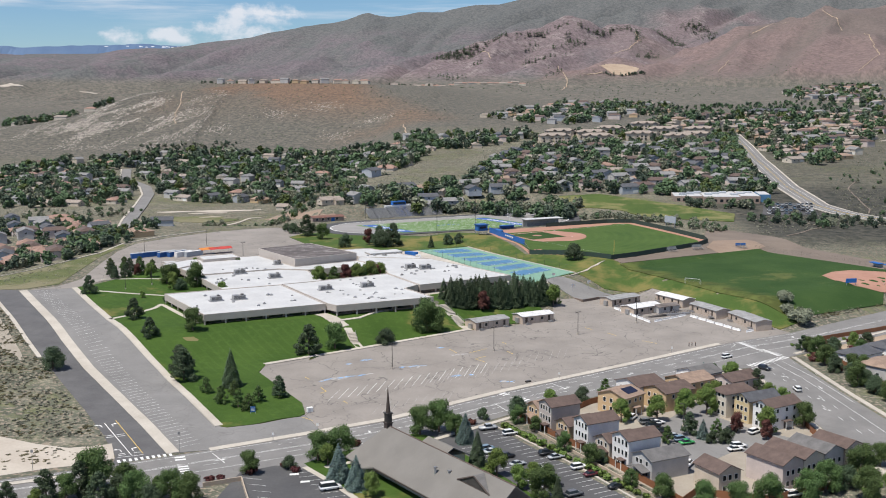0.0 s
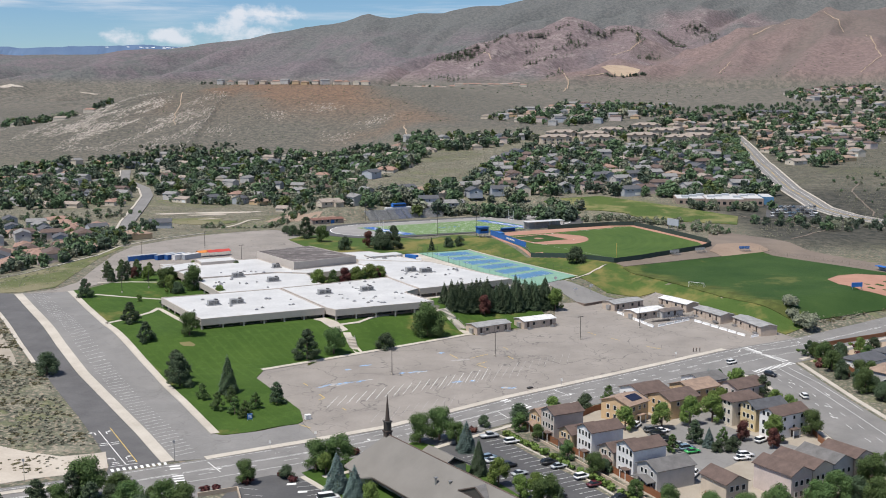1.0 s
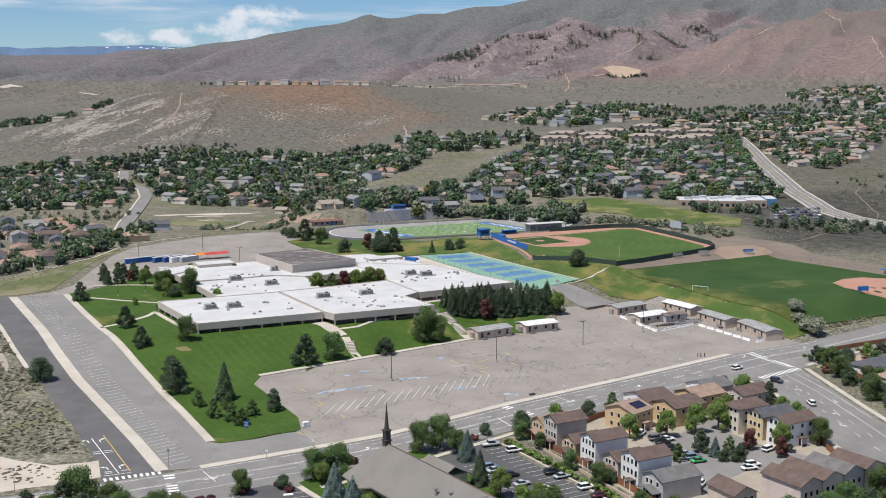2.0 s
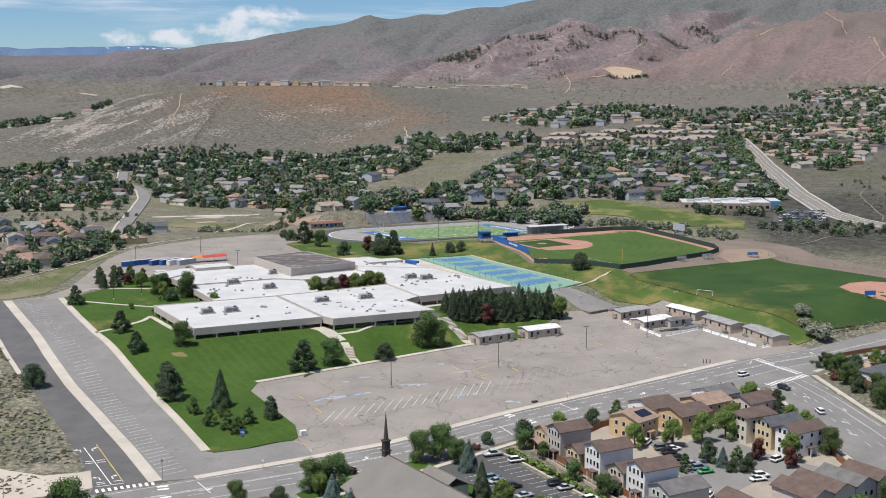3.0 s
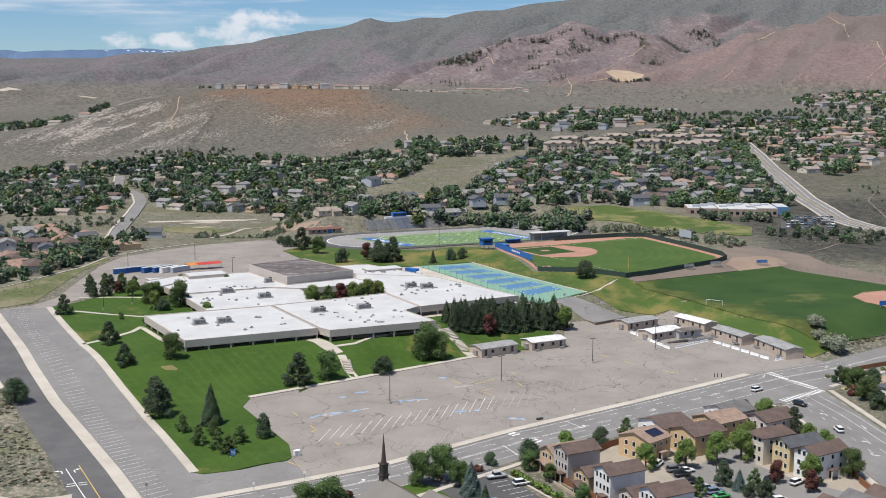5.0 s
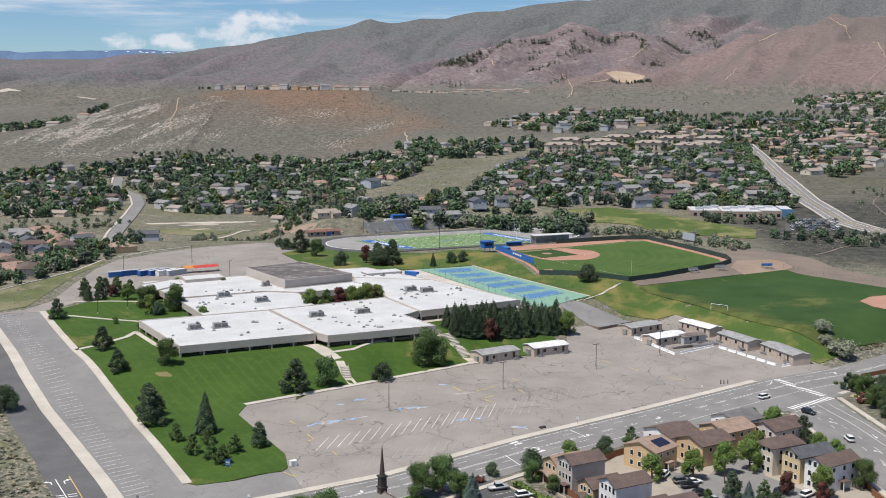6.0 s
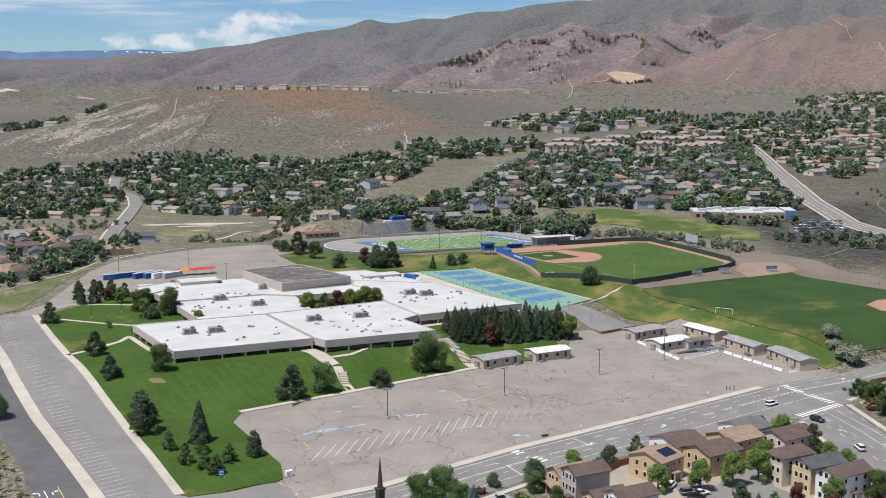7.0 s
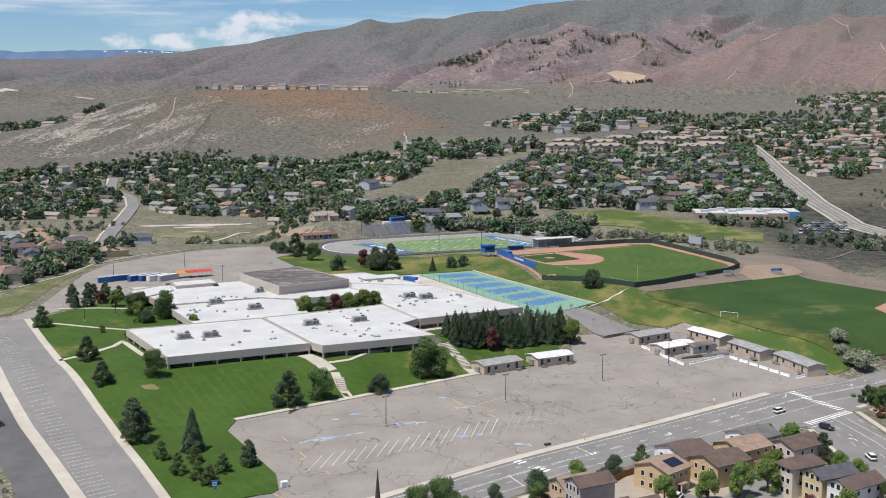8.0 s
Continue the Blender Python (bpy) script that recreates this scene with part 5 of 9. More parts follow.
def ring(bm, outer, inner, z0, z1):
    n = len(outer)
    o0, o1 = [bm.verts.new((*p, z0)) for p in outer], [bm.verts.new((*p, z1)) for p in outer]
    i0, i1 = [bm.verts.new((*p, z0)) for p in inner], [bm.verts.new((*p, z1)) for p in inner]
    for k in range(n):
        j = (k + 1) % n
        for f in ((o0[k], o0[j], o1[j], o1[k]), (i0[j], i0[k], i1[k], i1[j]), (o1[k], o1[j], i1[j], i1[k]), (o0[j], o0[k], i0[k], i0[j])):
            bm.faces.new(f)


def block(parent, poly, z1, low, fronts=(), band_h=2.5):
    """One flat-roofed wing: a plaster fascia over a recessed dark wall, with columns on its open sides."""
    bm = B()
    ring(bm, poly, inset(poly, 0.45), z1 - band_h, z1 + 0.12)
    part("fascia", bm, MATS["fascia"], parent, "tan plaster fascia")
    bm = B()
    prism(bm, inset(poly, 0.44), z1 - band_h, z1 - 0.12)
    part("roof", bm, MATS["roof_white"], parent, "white membrane roof")
    bm = B()
    prism(bm, inset(poly, 2.0), low, z1 - band_h + 0.02)
    part("wall", bm, MATS["brick_wall"], parent, "recessed brown brick wall")
    for i in fronts:
        a, b = poly[i], poly[(i + 1) % len(poly)]
        l = math.hypot(b[0] - a[0], b[1] - a[1])
        turn = math.degrees(math.atan2(b[1] - a[1], b[0] - a[0]))
        n = max(2, round(l / 8.2))
        for k in range(n + 1):
            bm = B()
            box(bm, l * k / n * 0.985 + 0.1, l * k / n * 0.985 + 0.65, 0.1, 0.65, low, z1 - band_h + 0.03, pose(*a, 0, 0, 0, turn))
            part("column", bm, MATS["fascia"], parent)
            if k < n:
                bm = B()
                m = pose(*a, 0, 0, 0, turn)
                box(bm, l * k / n + 1.6, l * (k + 1) / n - 1.0, 1.93, 2.05, z1 - band_h - 1.25, z1 - band_h - 0.15, m)
                part("window", bm, MATS["glass_dark"], parent, "dark ribbon window")
                if k % 3 == 1:
                    bm = B()
                    box(bm, l * k / n + 0.7, l * k / n + 1.5, 1.9, 2.04, low, z1 - band_h - 0.3, m)
                    part("door", bm, MATS["steel_dark"], parent)


school = thing("school_building", "low tan school with white flat roofs and brick walls", "building", pose(0, 0, 0))
ROOF = 13.2
block(school, [(-91.1, 423.4), (-46.8, 444.8), (-70.9, 488.4), (-116.8, 467.0)], ROOF, 5.5, (0, 3))
block(school, [(-42.1, 440.6), (-3.6, 458.6), (-16.0, 478.6), (-10.6, 487.2), (-25.7, 516.6), (-53.4, 498.7), (-70.4, 488.9), (-46.3, 445.1)], ROOF + 0.1, 5.5, (0,))
block(school, [(-10.0, 487.2), (31.5, 511.8), (-5.6, 561.6), (-42.6, 568.3), (-42.6, 556.2), (-30, 541.3), (-25.3, 517.2)], ROOF, 5.0, (0,))
block(school, [(-42.6, 568.6), (-5.6, 562.0), (-39.2, 598.9), (-54.7, 593.5)], ROOF - 0.15, 7)
block(school, [(-94.7, 477.9), (-70.9, 489.0), (-53.7, 499.2), (-63.9, 527.3), (-78, 530.3), (-113.4, 512.9)], ROOF - 0.1, 7, (5,))
block(school, [(-113.6, 513.4), (-78, 530.9), (-63.9, 527.9), (-30.4, 541.5), (-42.7, 555.8), (-71, 537.5), (-94.4, 572.8), (-121.6, 560), (-139.8, 554.7)], ROOF + 0.05, 7, (8,))
block(school, [(-118.2, 551.5), (-101.8, 560.5), (-107.4, 571.5), (-123.4, 563)], ROOF + 1.2, 7)
block(school, [(-127.4, 527.5), (-118.2, 546.5), (-124, 562), (-137, 545)], ROOF + 0.3, 7)


def hall(parent, poly, z0, z1):
    bm = B()
    ring(bm, poly, inset(poly, 0.4), z0, z1 + 0.2)
    part("hall_wall", bm, MATS["fascia"], parent, "tall tan gymnasium wall")
    m, t, p = nodes("roof_streaked")
    w = world_pos(t)
    mp = t.nodes.new("ShaderNodeMapping")
    mp.inputs["Rotation"].default_value, mp.inputs["Scale"].default_value = (0, 0, radians(57)), (0.03, 0.6, 1)
    t.links.new(w, mp.inputs["Vector"])
    f = arith(t, "ADD", arith(t, "MULTIPLY", noise_node(t, mp.outputs[0], 1.0, 5, 0.7), 0.6), arith(t, "MULTIPLY", noise_node(t, w, 0.25, 4), 0.4))
    r = ramp(t, [(0.40, (0.07, 0.06, 0.058)), (0.53, (0.135, 0.118, 0.112)), (0.64, (0.40, 0.375, 0.36))])
    t.links.new(f, r.inputs[0])
    t.links.new(r.outputs[0], p.inputs["Base Color"])
    p.inputs["Roughness"].default_value = 0.85
    bm = B()
    prism(bm, inset(poly, 0.39), z0, z1)
    part("hall_roof", bm, m, parent, "weathered dark gravel roof with pale streaks")


hall(school, [(-71.0, 537.6), (-42.9, 557.7), (-69.9, 592.2), (-94.3, 573.1)], 8, 16.7)
bm = B()
prism(bm, [(-63.5, 527), (-30.5, 541), (-26, 517.3), (-53.2, 499.6)], 8.6, 9.4)
part("courtyard_floor", bm, MATS["bank_grass"], school, "planted inner courtyard")


def roof_unit(x, y, turn, l, w, h, z):
    ob = thing("rooftop_unit", "grey metal air handling unit on the white roof", "rooftop unit", pose(x, y, z, 0, 0, turn), "units on the school roof")
    bm = B()
    box(bm, -l / 2 - 0.5, l / 2 + 0.9, -w / 2 - 0.4, w / 2 + 0.4, -0.15, 0.25)
    part("curb", bm, MATS["steel"], ob)
    for x0, x1, hh in ((-l / 2, -0.05 * l, h), (0.0, l / 2, h * 0.92)):
        bm = B()
        box(bm, x0, x1, -w / 2, w / 2, 0.25, hh)
        bmesh.ops.bevel(bm, geom=bm.edges[:], offset=0.05, segments=1, affect="EDGES")
        part("cabinet", bm, MATS["metal_grey"], ob)
        bm = B()
        for k in range(5):
            box(bm, x0 + 0.2, x1 - 0.2, -w / 2 - 0.04, -w / 2 + 0.02, 0.45 + k * 0.26, 0.57 + k * 0.26)
        part("louvre", bm, MATS["steel_dark"], ob)
    bm = B()
    tube(bm, (l * 0.28, 0, h * 0.9), (l * 0.28, 0, h + 0.2), w * 0.3, w * 0.3, 12)
    part("fan", bm, MATS["steel_dark"], ob)
    return ob


for x, y, l in ((-92.2, 452, 4.4), (-83.4, 455, 5.2), (-94.3, 518, 5.0), (-76.4, 507, 5.0), (-80.6, 544.5, 3.2), (-50.1, 476, 5.4), (-32.7, 483, 5.4), (-15.3, 533, 4.8), (-8.2, 531, 5.4)):
    roof_unit(x, y, 27, l, 2.4, 2.0, ROOF)
rv = random.Random(3)
for x0, y0, x1, y1, n in ((-100, 440, -60, 466, 9), (-50, 455, -16, 478, 14), (-46, 480, -30, 506, 6), (-104, 490, -72, 515, 8), (-20, 510, 10, 540, 12), (-105, 525, -70, 534, 5), (-40, 572, -20, 582, 6)):
    for k in range(int(n * 1.5)):
        x, y = rv.uniform(x0, x1), rv.uniform(y0, y1)
        ob = thing("roof_vent", "small grey metal vent on the white roof", "roof vent", pose(x, y, ROOF - 0.1, 0, 0, rv.uniform(20, 35)), "vents on the school roof")
        s = rv.uniform(0.35, 0.75)
        bm = B()
        box(bm, -s, s, -s * 0.7, s * 0.7, -0.1, s * 0.7)
        part("base", bm, MATS["metal_grey"], ob)
        bm = B()
        tube(bm, (0, 0, s * 0.7), (0, 0, s * 1.1), s * 0.75, s * 0.5, 8)
        part("cap", bm, MATS["steel_dark" if rv.random() < 0.3 else "steel"], ob)

# ---- portable classrooms ----
def portable(x, y, turn, l, w, h, roof, steps_at=(0.12, 0.85), wall="portable_tan", label="tan portable classroom with a low metal roof, standing on the lot"):
    z = ground_z(x, y) + 0.1
    ob = thing("portable_classroom", label, "portable classroom", pose(x, y, z, 0, 0, turn), "portable classrooms")
    bm = B()
    body_walls(bm, l, w, h, 0.75, 0)
    part("wall", bm, MATS[wall], ob)
    bm = B()
    gable_roof(bm, l, w, h, 0.75, 0.35, 0.12)
    part("roof", bm, MATS[roof], ob, "pale metal roof")
    for k in range(int(l / 2.4)):
        bm = B()
        box(bm, 1.2 + 2.4 * k, 1.26 + 2.4 * k, -0.02, 0.01, 0, h - 0.1)
        part("batten", bm, MATS["trim_brown"], ob)
    for s in steps_at:
        bm = B()
        box(bm, l * s - 0.5, l * s + 0.5, -0.05, 0.02, 0.6, 2.75)
        part("door", bm, MATS["trim_brown"], ob)
        bm = B()
        box(bm, l * s - 0.8, l * s + 0.8, -1.5, -0.03, 0, 0.62)
        for k in range(3):
            box(bm, l * s + 0.8 + 0.35 * k, l * s + 1.15 + 0.35 * k, -1.4, -0.1, 0, 0.45 - 0.15 * k)
        part("stair", bm, MATS["steel"], ob, "grey steel stair")
        bm = B()
        tube(bm, (l * s - 0.8, -1.5, 1.55), (l * s + 0.8, -1.5, 1.55), 0.035, 0.035, 5)
        tube(bm, (l * s + 0.8, -1.45, 1.55), (l * s + 1.9, -1.45, 0.95), 0.035, 0.035, 5)
        for q in (-0.8, 0, 0.8):
            tube(bm, (l * s + q, -1.5, 0.5), (l * s + q, -1.5, 1.55), 0.03, 0.03, 5)
        part("railing", bm, MATS["steel_dark"], ob)
    for s in (0.3, 0.62):
        window(ob, FACES["front"](l, w, l * s, 1.9), 1.0, 1.0, "trim_brown")
    bm = B()
    box(bm, -1.0, -0.05, w * 0.3, w * 0.55, 0.3, 2.3)
    part("air_conditioner", bm, MATS["metal_grey"], ob)
    return ob


portable(13.5, 444.2, 33, 16.5, 8.0, 3.3, "roof_metal_dull")
portable(33.0, 455.5, 28, 15.2, 8.0, 3.3, "roof_metal")
portable(74.9, 491, 34, 17, 8, 3.3, "roof_metal_dull")
portable(81.8, 474, 33, 16, 8, 3.3, "roof_metal", (0.12,))
portable(97.0, 505.5, -60, 18, 7, 3.3, "roof_metal")
portable(108.3, 486, -66, 18.5, 7, 3.3, "roof_metal_dull")
portable(121.0, 469.3, -73, 21, 7.5, 3.3, "roof_metal_dull")
portable(93.4, 478.6, 30, 11.5, 5.5, 2.9, "roof_gravel", (0.6,), "wall_grey", "small grey portable office with a dark roof behind the ramp")
ramp_ob = thing("access_ramp", "long grey steel access ramp with dark railings beside the portables", "ramp", pose(96, 474.2, ground_z(96, 474) + 0.1, 0, 0, 22), "")
bm = B()
box(bm, 0, 12, 0, 1.8, 0, 0.75)
part("deck", bm, MATS["steel"], ramp_ob)
bm = B()
v = [bm.verts.new(p) for p in ((-9, 0, 0.05), (0, 0, 0.05), (0, 0, 0.8), (-9, 1.8, 0.05), (0, 1.8, 0.05), (0, 1.8, 0.8))]
for f in ((0, 1, 2), (5, 4, 3), (0, 2, 5, 3), (1, 4, 5, 2)):
    bm.faces.new([v[i] for i in f])
part("slope", bm, MATS["steel_dark"], ramp_ob)
for s in (0.0, 1.8):
    bm = B()
    for zz in (0.6, 1.1):
        tube(bm, (-9, s, zz - 0.5), (0, s, zz + 0.6), 0.03, 0.03, 5)
        tube(bm, (0, s, zz + 0.6), (12, s, zz + 0.6), 0.03, 0.03, 5)
    for k in range(13):
        tube(bm, (k, s, 0.7), (k, s, 1.75), 0.025, 0.025, 5)
    part("railing", bm, MATS["steel_dark"], ramp_ob)
bar_line = [((75.5, 488), (86.6, 461.5), 6), ((88.5, 463), (104.5, 476), 4), ((106, 474.5), (121, 448.5), 6), ((122.3, 446.8), (127, 450.3), 1)]
bar = None
for a, b, n in bar_line:
    l = math.hypot(b[0] - a[0], b[1] - a[1])
    turn = math.atan2(b[1] - a[1], b[0] - a[0])
    for k in range(n):
        p = along(a, b, (k + 0.5) / n)
        m = Matrix.Translation((*p, ground_z(*p) + 0.1)) @ Matrix.Rotation(turn, 4, "Z")
        if bar is None:
            bm = B()
            prof = [(-0.32, 0), (0.32, 0), (0.32, 0.1), (0.16, 0.3), (0.1, 0.95), (-0.1, 0.95), (-0.16, 0.3), (-0.32, 0.1)]
            e0, e1 = [bm.verts.new((-2.2, y, z)) for y, z in prof], [bm.verts.new((2.2, y, z)) for y, z in prof]
            bm.faces.new(e0[::-1])
            bm.faces.new(e1)
            for i in range(8):
                bm.faces.new((e0[i], e0[(i + 1) % 8], e1[(i + 1) % 8], e1[i]))
            bmesh.ops.recalc_face_normals(bm, faces=bm.faces)
            bar = mesh_object("traffic_barrier", bm, MATS["barrier_white"])
            tagged(bar, "white plastic traffic barrier standing on the lot", "barrier", "white barriers round the portables")
            bar.matrix_basis = m
        else:
            copy_thing(bar, m)
for x, y in ((94.6, 423.6), (95.8, 424.0), (97.2, 424.2)):
    ob = thing("bollard", "short rust-brown bollard at the lot's road edge", "bollard", pose(x, y, ground_z(x, y) + 0.2), "bollards by the kerb")
    bm = B()
    tube(bm, (0, 0, -0.2), (0, 0, 1.25), 0.16, 0.16, 10)
    part("post", bm, MATS["trim_brown"], ob)
    bm = B()
    tube(bm, (0, 0, 1.25), (0, 0, 1.4), 0.19, 0.1, 10)
    part("cap", bm, MATS["wood_fence"], ob)

for x, y, a in ((-17.6, 386.1, (0.6, 3.7)), (19.2, 412.6, (0.6, 3.7)), (53.8, 439.6, (0.6, 3.7)), (80.6, 460.8, (0.6,)), (-142.5, 500, (0.5,)), (-133.5, 511.4, (2.0,)), (-104.4, 585, (0.5, 3.6)), (-135, 640, (0.5,)), (-160, 600, (0.5,))):
    light_pole(x, y, 9.3, a)

# ---- lawn trees ----
for key, x, y, s in (("pine_a", -155.4, 489, 0.95), ("pine_a", -121, 435.2, 0.95), ("pine_a", -108.3, 409.5, 0.85), ("broad_a", -94, 416.5, 1.05), ("pine_a", -86.8, 369, 1.3), ("pine_a", -89.5, 376, 1.25), ("spruce", -69.6, 362, 1.1),
                     ("pine_b", -76.4, 354.6, 0.95), ("pine_b", -69.5, 344.4, 1.05), ("pine_b", -66.9, 352.9, 0.85), ("pine_b", -59.7, 337, 1.0), ("pine_b", -58, 345.8, 1.0), ("pine_b", -63.4, 340, 1.0), ("pine_a", -52.3, 351.5, 0.8), ("pine_a", -49, 404, 1.35), ("broad_a", -40.2, 412, 1.15),
                     ("broad_a", -6.4, 440, 1.5), ("broad_a", -3.2, 441, 1.2), ("broad_c", -21.8, 420.5, 1.0), ("broad_b", 49, 491, 1.35), ("broad_c", -117, 470.5, 0.45), ("broad_b", -129.6, 479.5, 0.5), ("maroon", -131, 527, 0.45), ("broad_b", -121, 500, 1.15), ("broad_a", -127, 513, 1.05), ("broad_a", -112, 507, 1.35),
                     ("broad_c", -117, 498, 0.9), ("broad_b", -96, 485, 0.9), ("pine_a", -151, 531, 0.8), ("pine_a", -159, 535, 0.85), ("maroon", -147, 537, 0.8), ("pine_a", -155, 527, 0.7), ("pine_b", -163, 548, 1.2), ("pine_b", -157, 551, 1.3), ("pine_a", -153, 546, 0.8), ("pine_b", -150, 553, 1.2), ("broad_b", -139, 531, 1.0), ("pine_b", -146, 540, 1.2), ("pine_b", -142, 546, 1.1), ("broad_a", -127, 524, 0.9),
                     ("pine_a", -82, 678, 1.45), ("broad_a", -71, 662, 1.1), ("broad_c", -92, 690, 1.1), ("broad_c", -97, 700, 0.8), ("broad_c", -55, 630, 1.2), ("maroon", -42, 638, 1.4), ("pine_a", -36, 634, 1.4), ("pine_a", -28, 634, 1.6), ("broad_c", -33, 630, 1.5), ("spruce", -6.4, 627, 0.65), ("broad_c", 3, 636, 1.0), ("broad_c", 9, 637, 0.95), ("broad_c", 67, 567, 1.35), ("broad_a", -103, 560, 0.6), ("broad_b", -124, 560, 0.7),
                     ("olive", 146.6, 476, 1.1), ("olive", 148.5, 459, 1.55), ("olive", 145, 467, 0.8), ("broad_b", -56, 505.5, 1.35), ("shrub", -52, 506, 2.4), ("pine_b", -49.5, 509, 1.5), ("maroon", -44.5, 512, 1.35), ("broad_b", -39.5, 514, 1.3), ("pine_b", -36.5, 516.5, 1.3), ("broad_b", -33.5, 518.5, 1.4), ("maroon", -31, 522.5, 1.1), ("broad_b", -29.5, 526, 1.2), ("shrub", -42, 510, 2.0)):
    plant(key, x, y, s)
rc = random.Random(8)
for k in range(26):
    t = k / 25
    x, y = along((1, 476), (46, 499), t)
    for j in range(2):
        if k % 11 == 5 and j == 0:
            continue
        plant("cypress", x + rc.uniform(-0.8, 0.8) + 2.2 * j, y + rc.uniform(-1, 1) - 4.5 * j, rc.uniform(0.85, 1.3))
plant("maroon", 17.5, 474.5, 1.3)
plant("maroon", 15.5, 477, 0.85)

# ---- stadium and courts ----
turf("ball_grass", (0.045, 0.085, 0.02), (0.075, 0.12, 0.03), 0.0, rings=(37.2, 656))
def blend4(q, s, t):
    """A point of the four-cornered area q (near left, near right, far right, far left)."""
    a, b = along(q[0], q[1], s), along(q[3], q[2], s)
    return along(a, b, t)


GRID = [(-23.5, 690.5), (59.3, 724.9), (28.4, 765.7), (-52.1, 724.8)]


def oval(cx, cy, turn, half, r, n=14):
    pts = [(half + r * math.cos(a), r * math.sin(a)) for a in [math.pi * (k / n - 0.5) for k in range(n + 1)]]
    pts += [(-half - r * math.cos(a), -r * math.sin(a)) for a in [math.pi * (k / n - 0.5) for k in range(n + 1)]]
    c, s = math.cos(radians(turn)), math.sin(radians(turn))
    return [(cx + x * c - y * s, cy + x * s + y * c) for x, y in pts]


asphalt("track_grey", (0.055, 0.055, 0.058), (0.085, 0.085, 0.088), 0.0)
asphalt("infield_grey", (0.22, 0.21, 0.205), (0.29, 0.28, 0.27), 0.0)
sheet("running_track", oval(7, 738, 25, 54, 38), 0.36, MATS["track_grey"], "dark grey running track oval", "running track")
sheet("track_infield", oval(7, 738, 25, 54, 29), 0.42, MATS["infield_grey"], "grey paved infield inside the track ends", "pavement", deep=0.1)
line_marks("track_line", list(zip(oval(7, 738, 25, 54, 29.4), oval(7, 738, 25, 54, 29.4)[1:] + oval(7, 738, 25, 54, 29.4)[:1])), 0.7, MATS["paint_white"], "white inner edge line of the track", 0.46)
sheet("football_field", [blend4(GRID, *p) for p in ((-0.03, -0.04), (1.03, -0.04), (1.03, 1.04), (-0.03, 1.04))], 0.47, MATS["synthetic_turf"], "pale green synthetic turf football field", "sports field", deep=0.1)
for s0, s1 in ((0.0, 0.085), (0.915, 1.0)):
    sheet("end_zone", [blend4(GRID, *p) for p in ((s0, 0), (s1, 0), (s1, 1), (s0, 1))], 0.51, MATS["field_blue"], "blue painted end zone with white lettering bars", "marking", deep=0.05)
    m = (s0 + s1) / 2
    line_marks("end_zone_letters", [(blend4(GRID, m - 0.02, t), blend4(GRID, m + 0.02, t + 0.012)) for t in [0.18 + 0.075 * k for k in range(9)]], 2.0, MATS["paint_white"], "white lettering of an end zone, as plain bars", 0.55)
line_marks("yard_line", [(blend4(GRID, 0.085 + 0.0415 * k, 0), blend4(GRID, 0.085 + 0.0415 * k, 1)) for k in range(21)] + [(blend4(GRID, 0, t), blend4(GRID, 1, t)) for t in (0, 1)], 0.22, MATS["paint_white"], "white yard lines on the turf", 0.54)
line_marks("yard_line", [(blend4(GRID, 0.1 + 0.08 * k, t), blend4(GRID, 0.125 + 0.08 * k, t)) for k in range(11) for t in (0.2, 0.8)], 0.9, MATS["paint_white"], "white yard numbers, as plain bars", 0.54)
line_marks("midfield_mark", [(blend4(GRID, 0.42 + 0.02 * k, 0.5 + 0.03 * (k % 2)), blend4(GRID, 0.435 + 0.02 * k, 0.5 + 0.03 * (k % 2))) for k in range(9)], 1.6, MATS["field_blue"], "blue midfield emblem as plain bars", 0.54)


def goal_post(x, y, turn):
    ob = thing("goal_post", "white steel football goal post", "goal post", pose(x, y, ground_z(x, y) + 0.25, 0, 0, turn), "football goal posts")
    bm = B()
    tube(bm, (0, 0, -0.3), (0, 0, 3.05), 0.12, 0.1, 8)
    part("post", bm, MATS["paint_white"], ob)
    bm = B()
    tube(bm, (0, -3.5, 3.05), (0, 3.5, 3.05), 0.1, 0.1, 8)
    part("crossbar", bm, MATS["paint_white"], ob)
    for s in (-3.5, 3.5):
        bm = B()
        tube(bm, (0, s, 3.0), (0, s, 9.1), 0.08, 0.06, 8)
        part("upright", bm, MATS["paint_white"], ob)


goal_post(*blend4(GRID, -0.01, 0.5), 25)
goal_post(*blend4(GRID, 1.01, 0.5), 25)
bl = thing("bleachers", "long grey aluminium stadium bleachers with a blue press box", "bleachers", pose(-49, 764, ground_z(-30, 772) + 0.1, 0, 0, 28))
for k in range(14):
    bm = B()
    box(bm, 0, 56, 0.75 * k, 0.75 * k + 0.45, 0.4 + 0.42 * k, 0.5 + 0.42 * k)
    box(bm, 0, 56, 0.75 * k + 0.42, 0.75 * k + 0.72, 0.1 + 0.42 * k, 0.2 + 0.42 * k)
    part("bench", bm, MATS["metal_grey"], bl)
bm = B()
for k in range(15):
    box(bm, 4 * k - 0.06, 4 * k + 0.06, 0.2, 0.32, -0.6, 0.5)
    box(bm, 4 * k - 0.06, 4 * k + 0.06, 10.1, 10.22, -0.6, 6.2)
    tube(bm, (4 * k, 0.2, 0.1), (4 * k, 10.2, 5.8), 0.06, 0.06, 5)
part("frame", bm, MATS["steel"], bl)
bm = B()
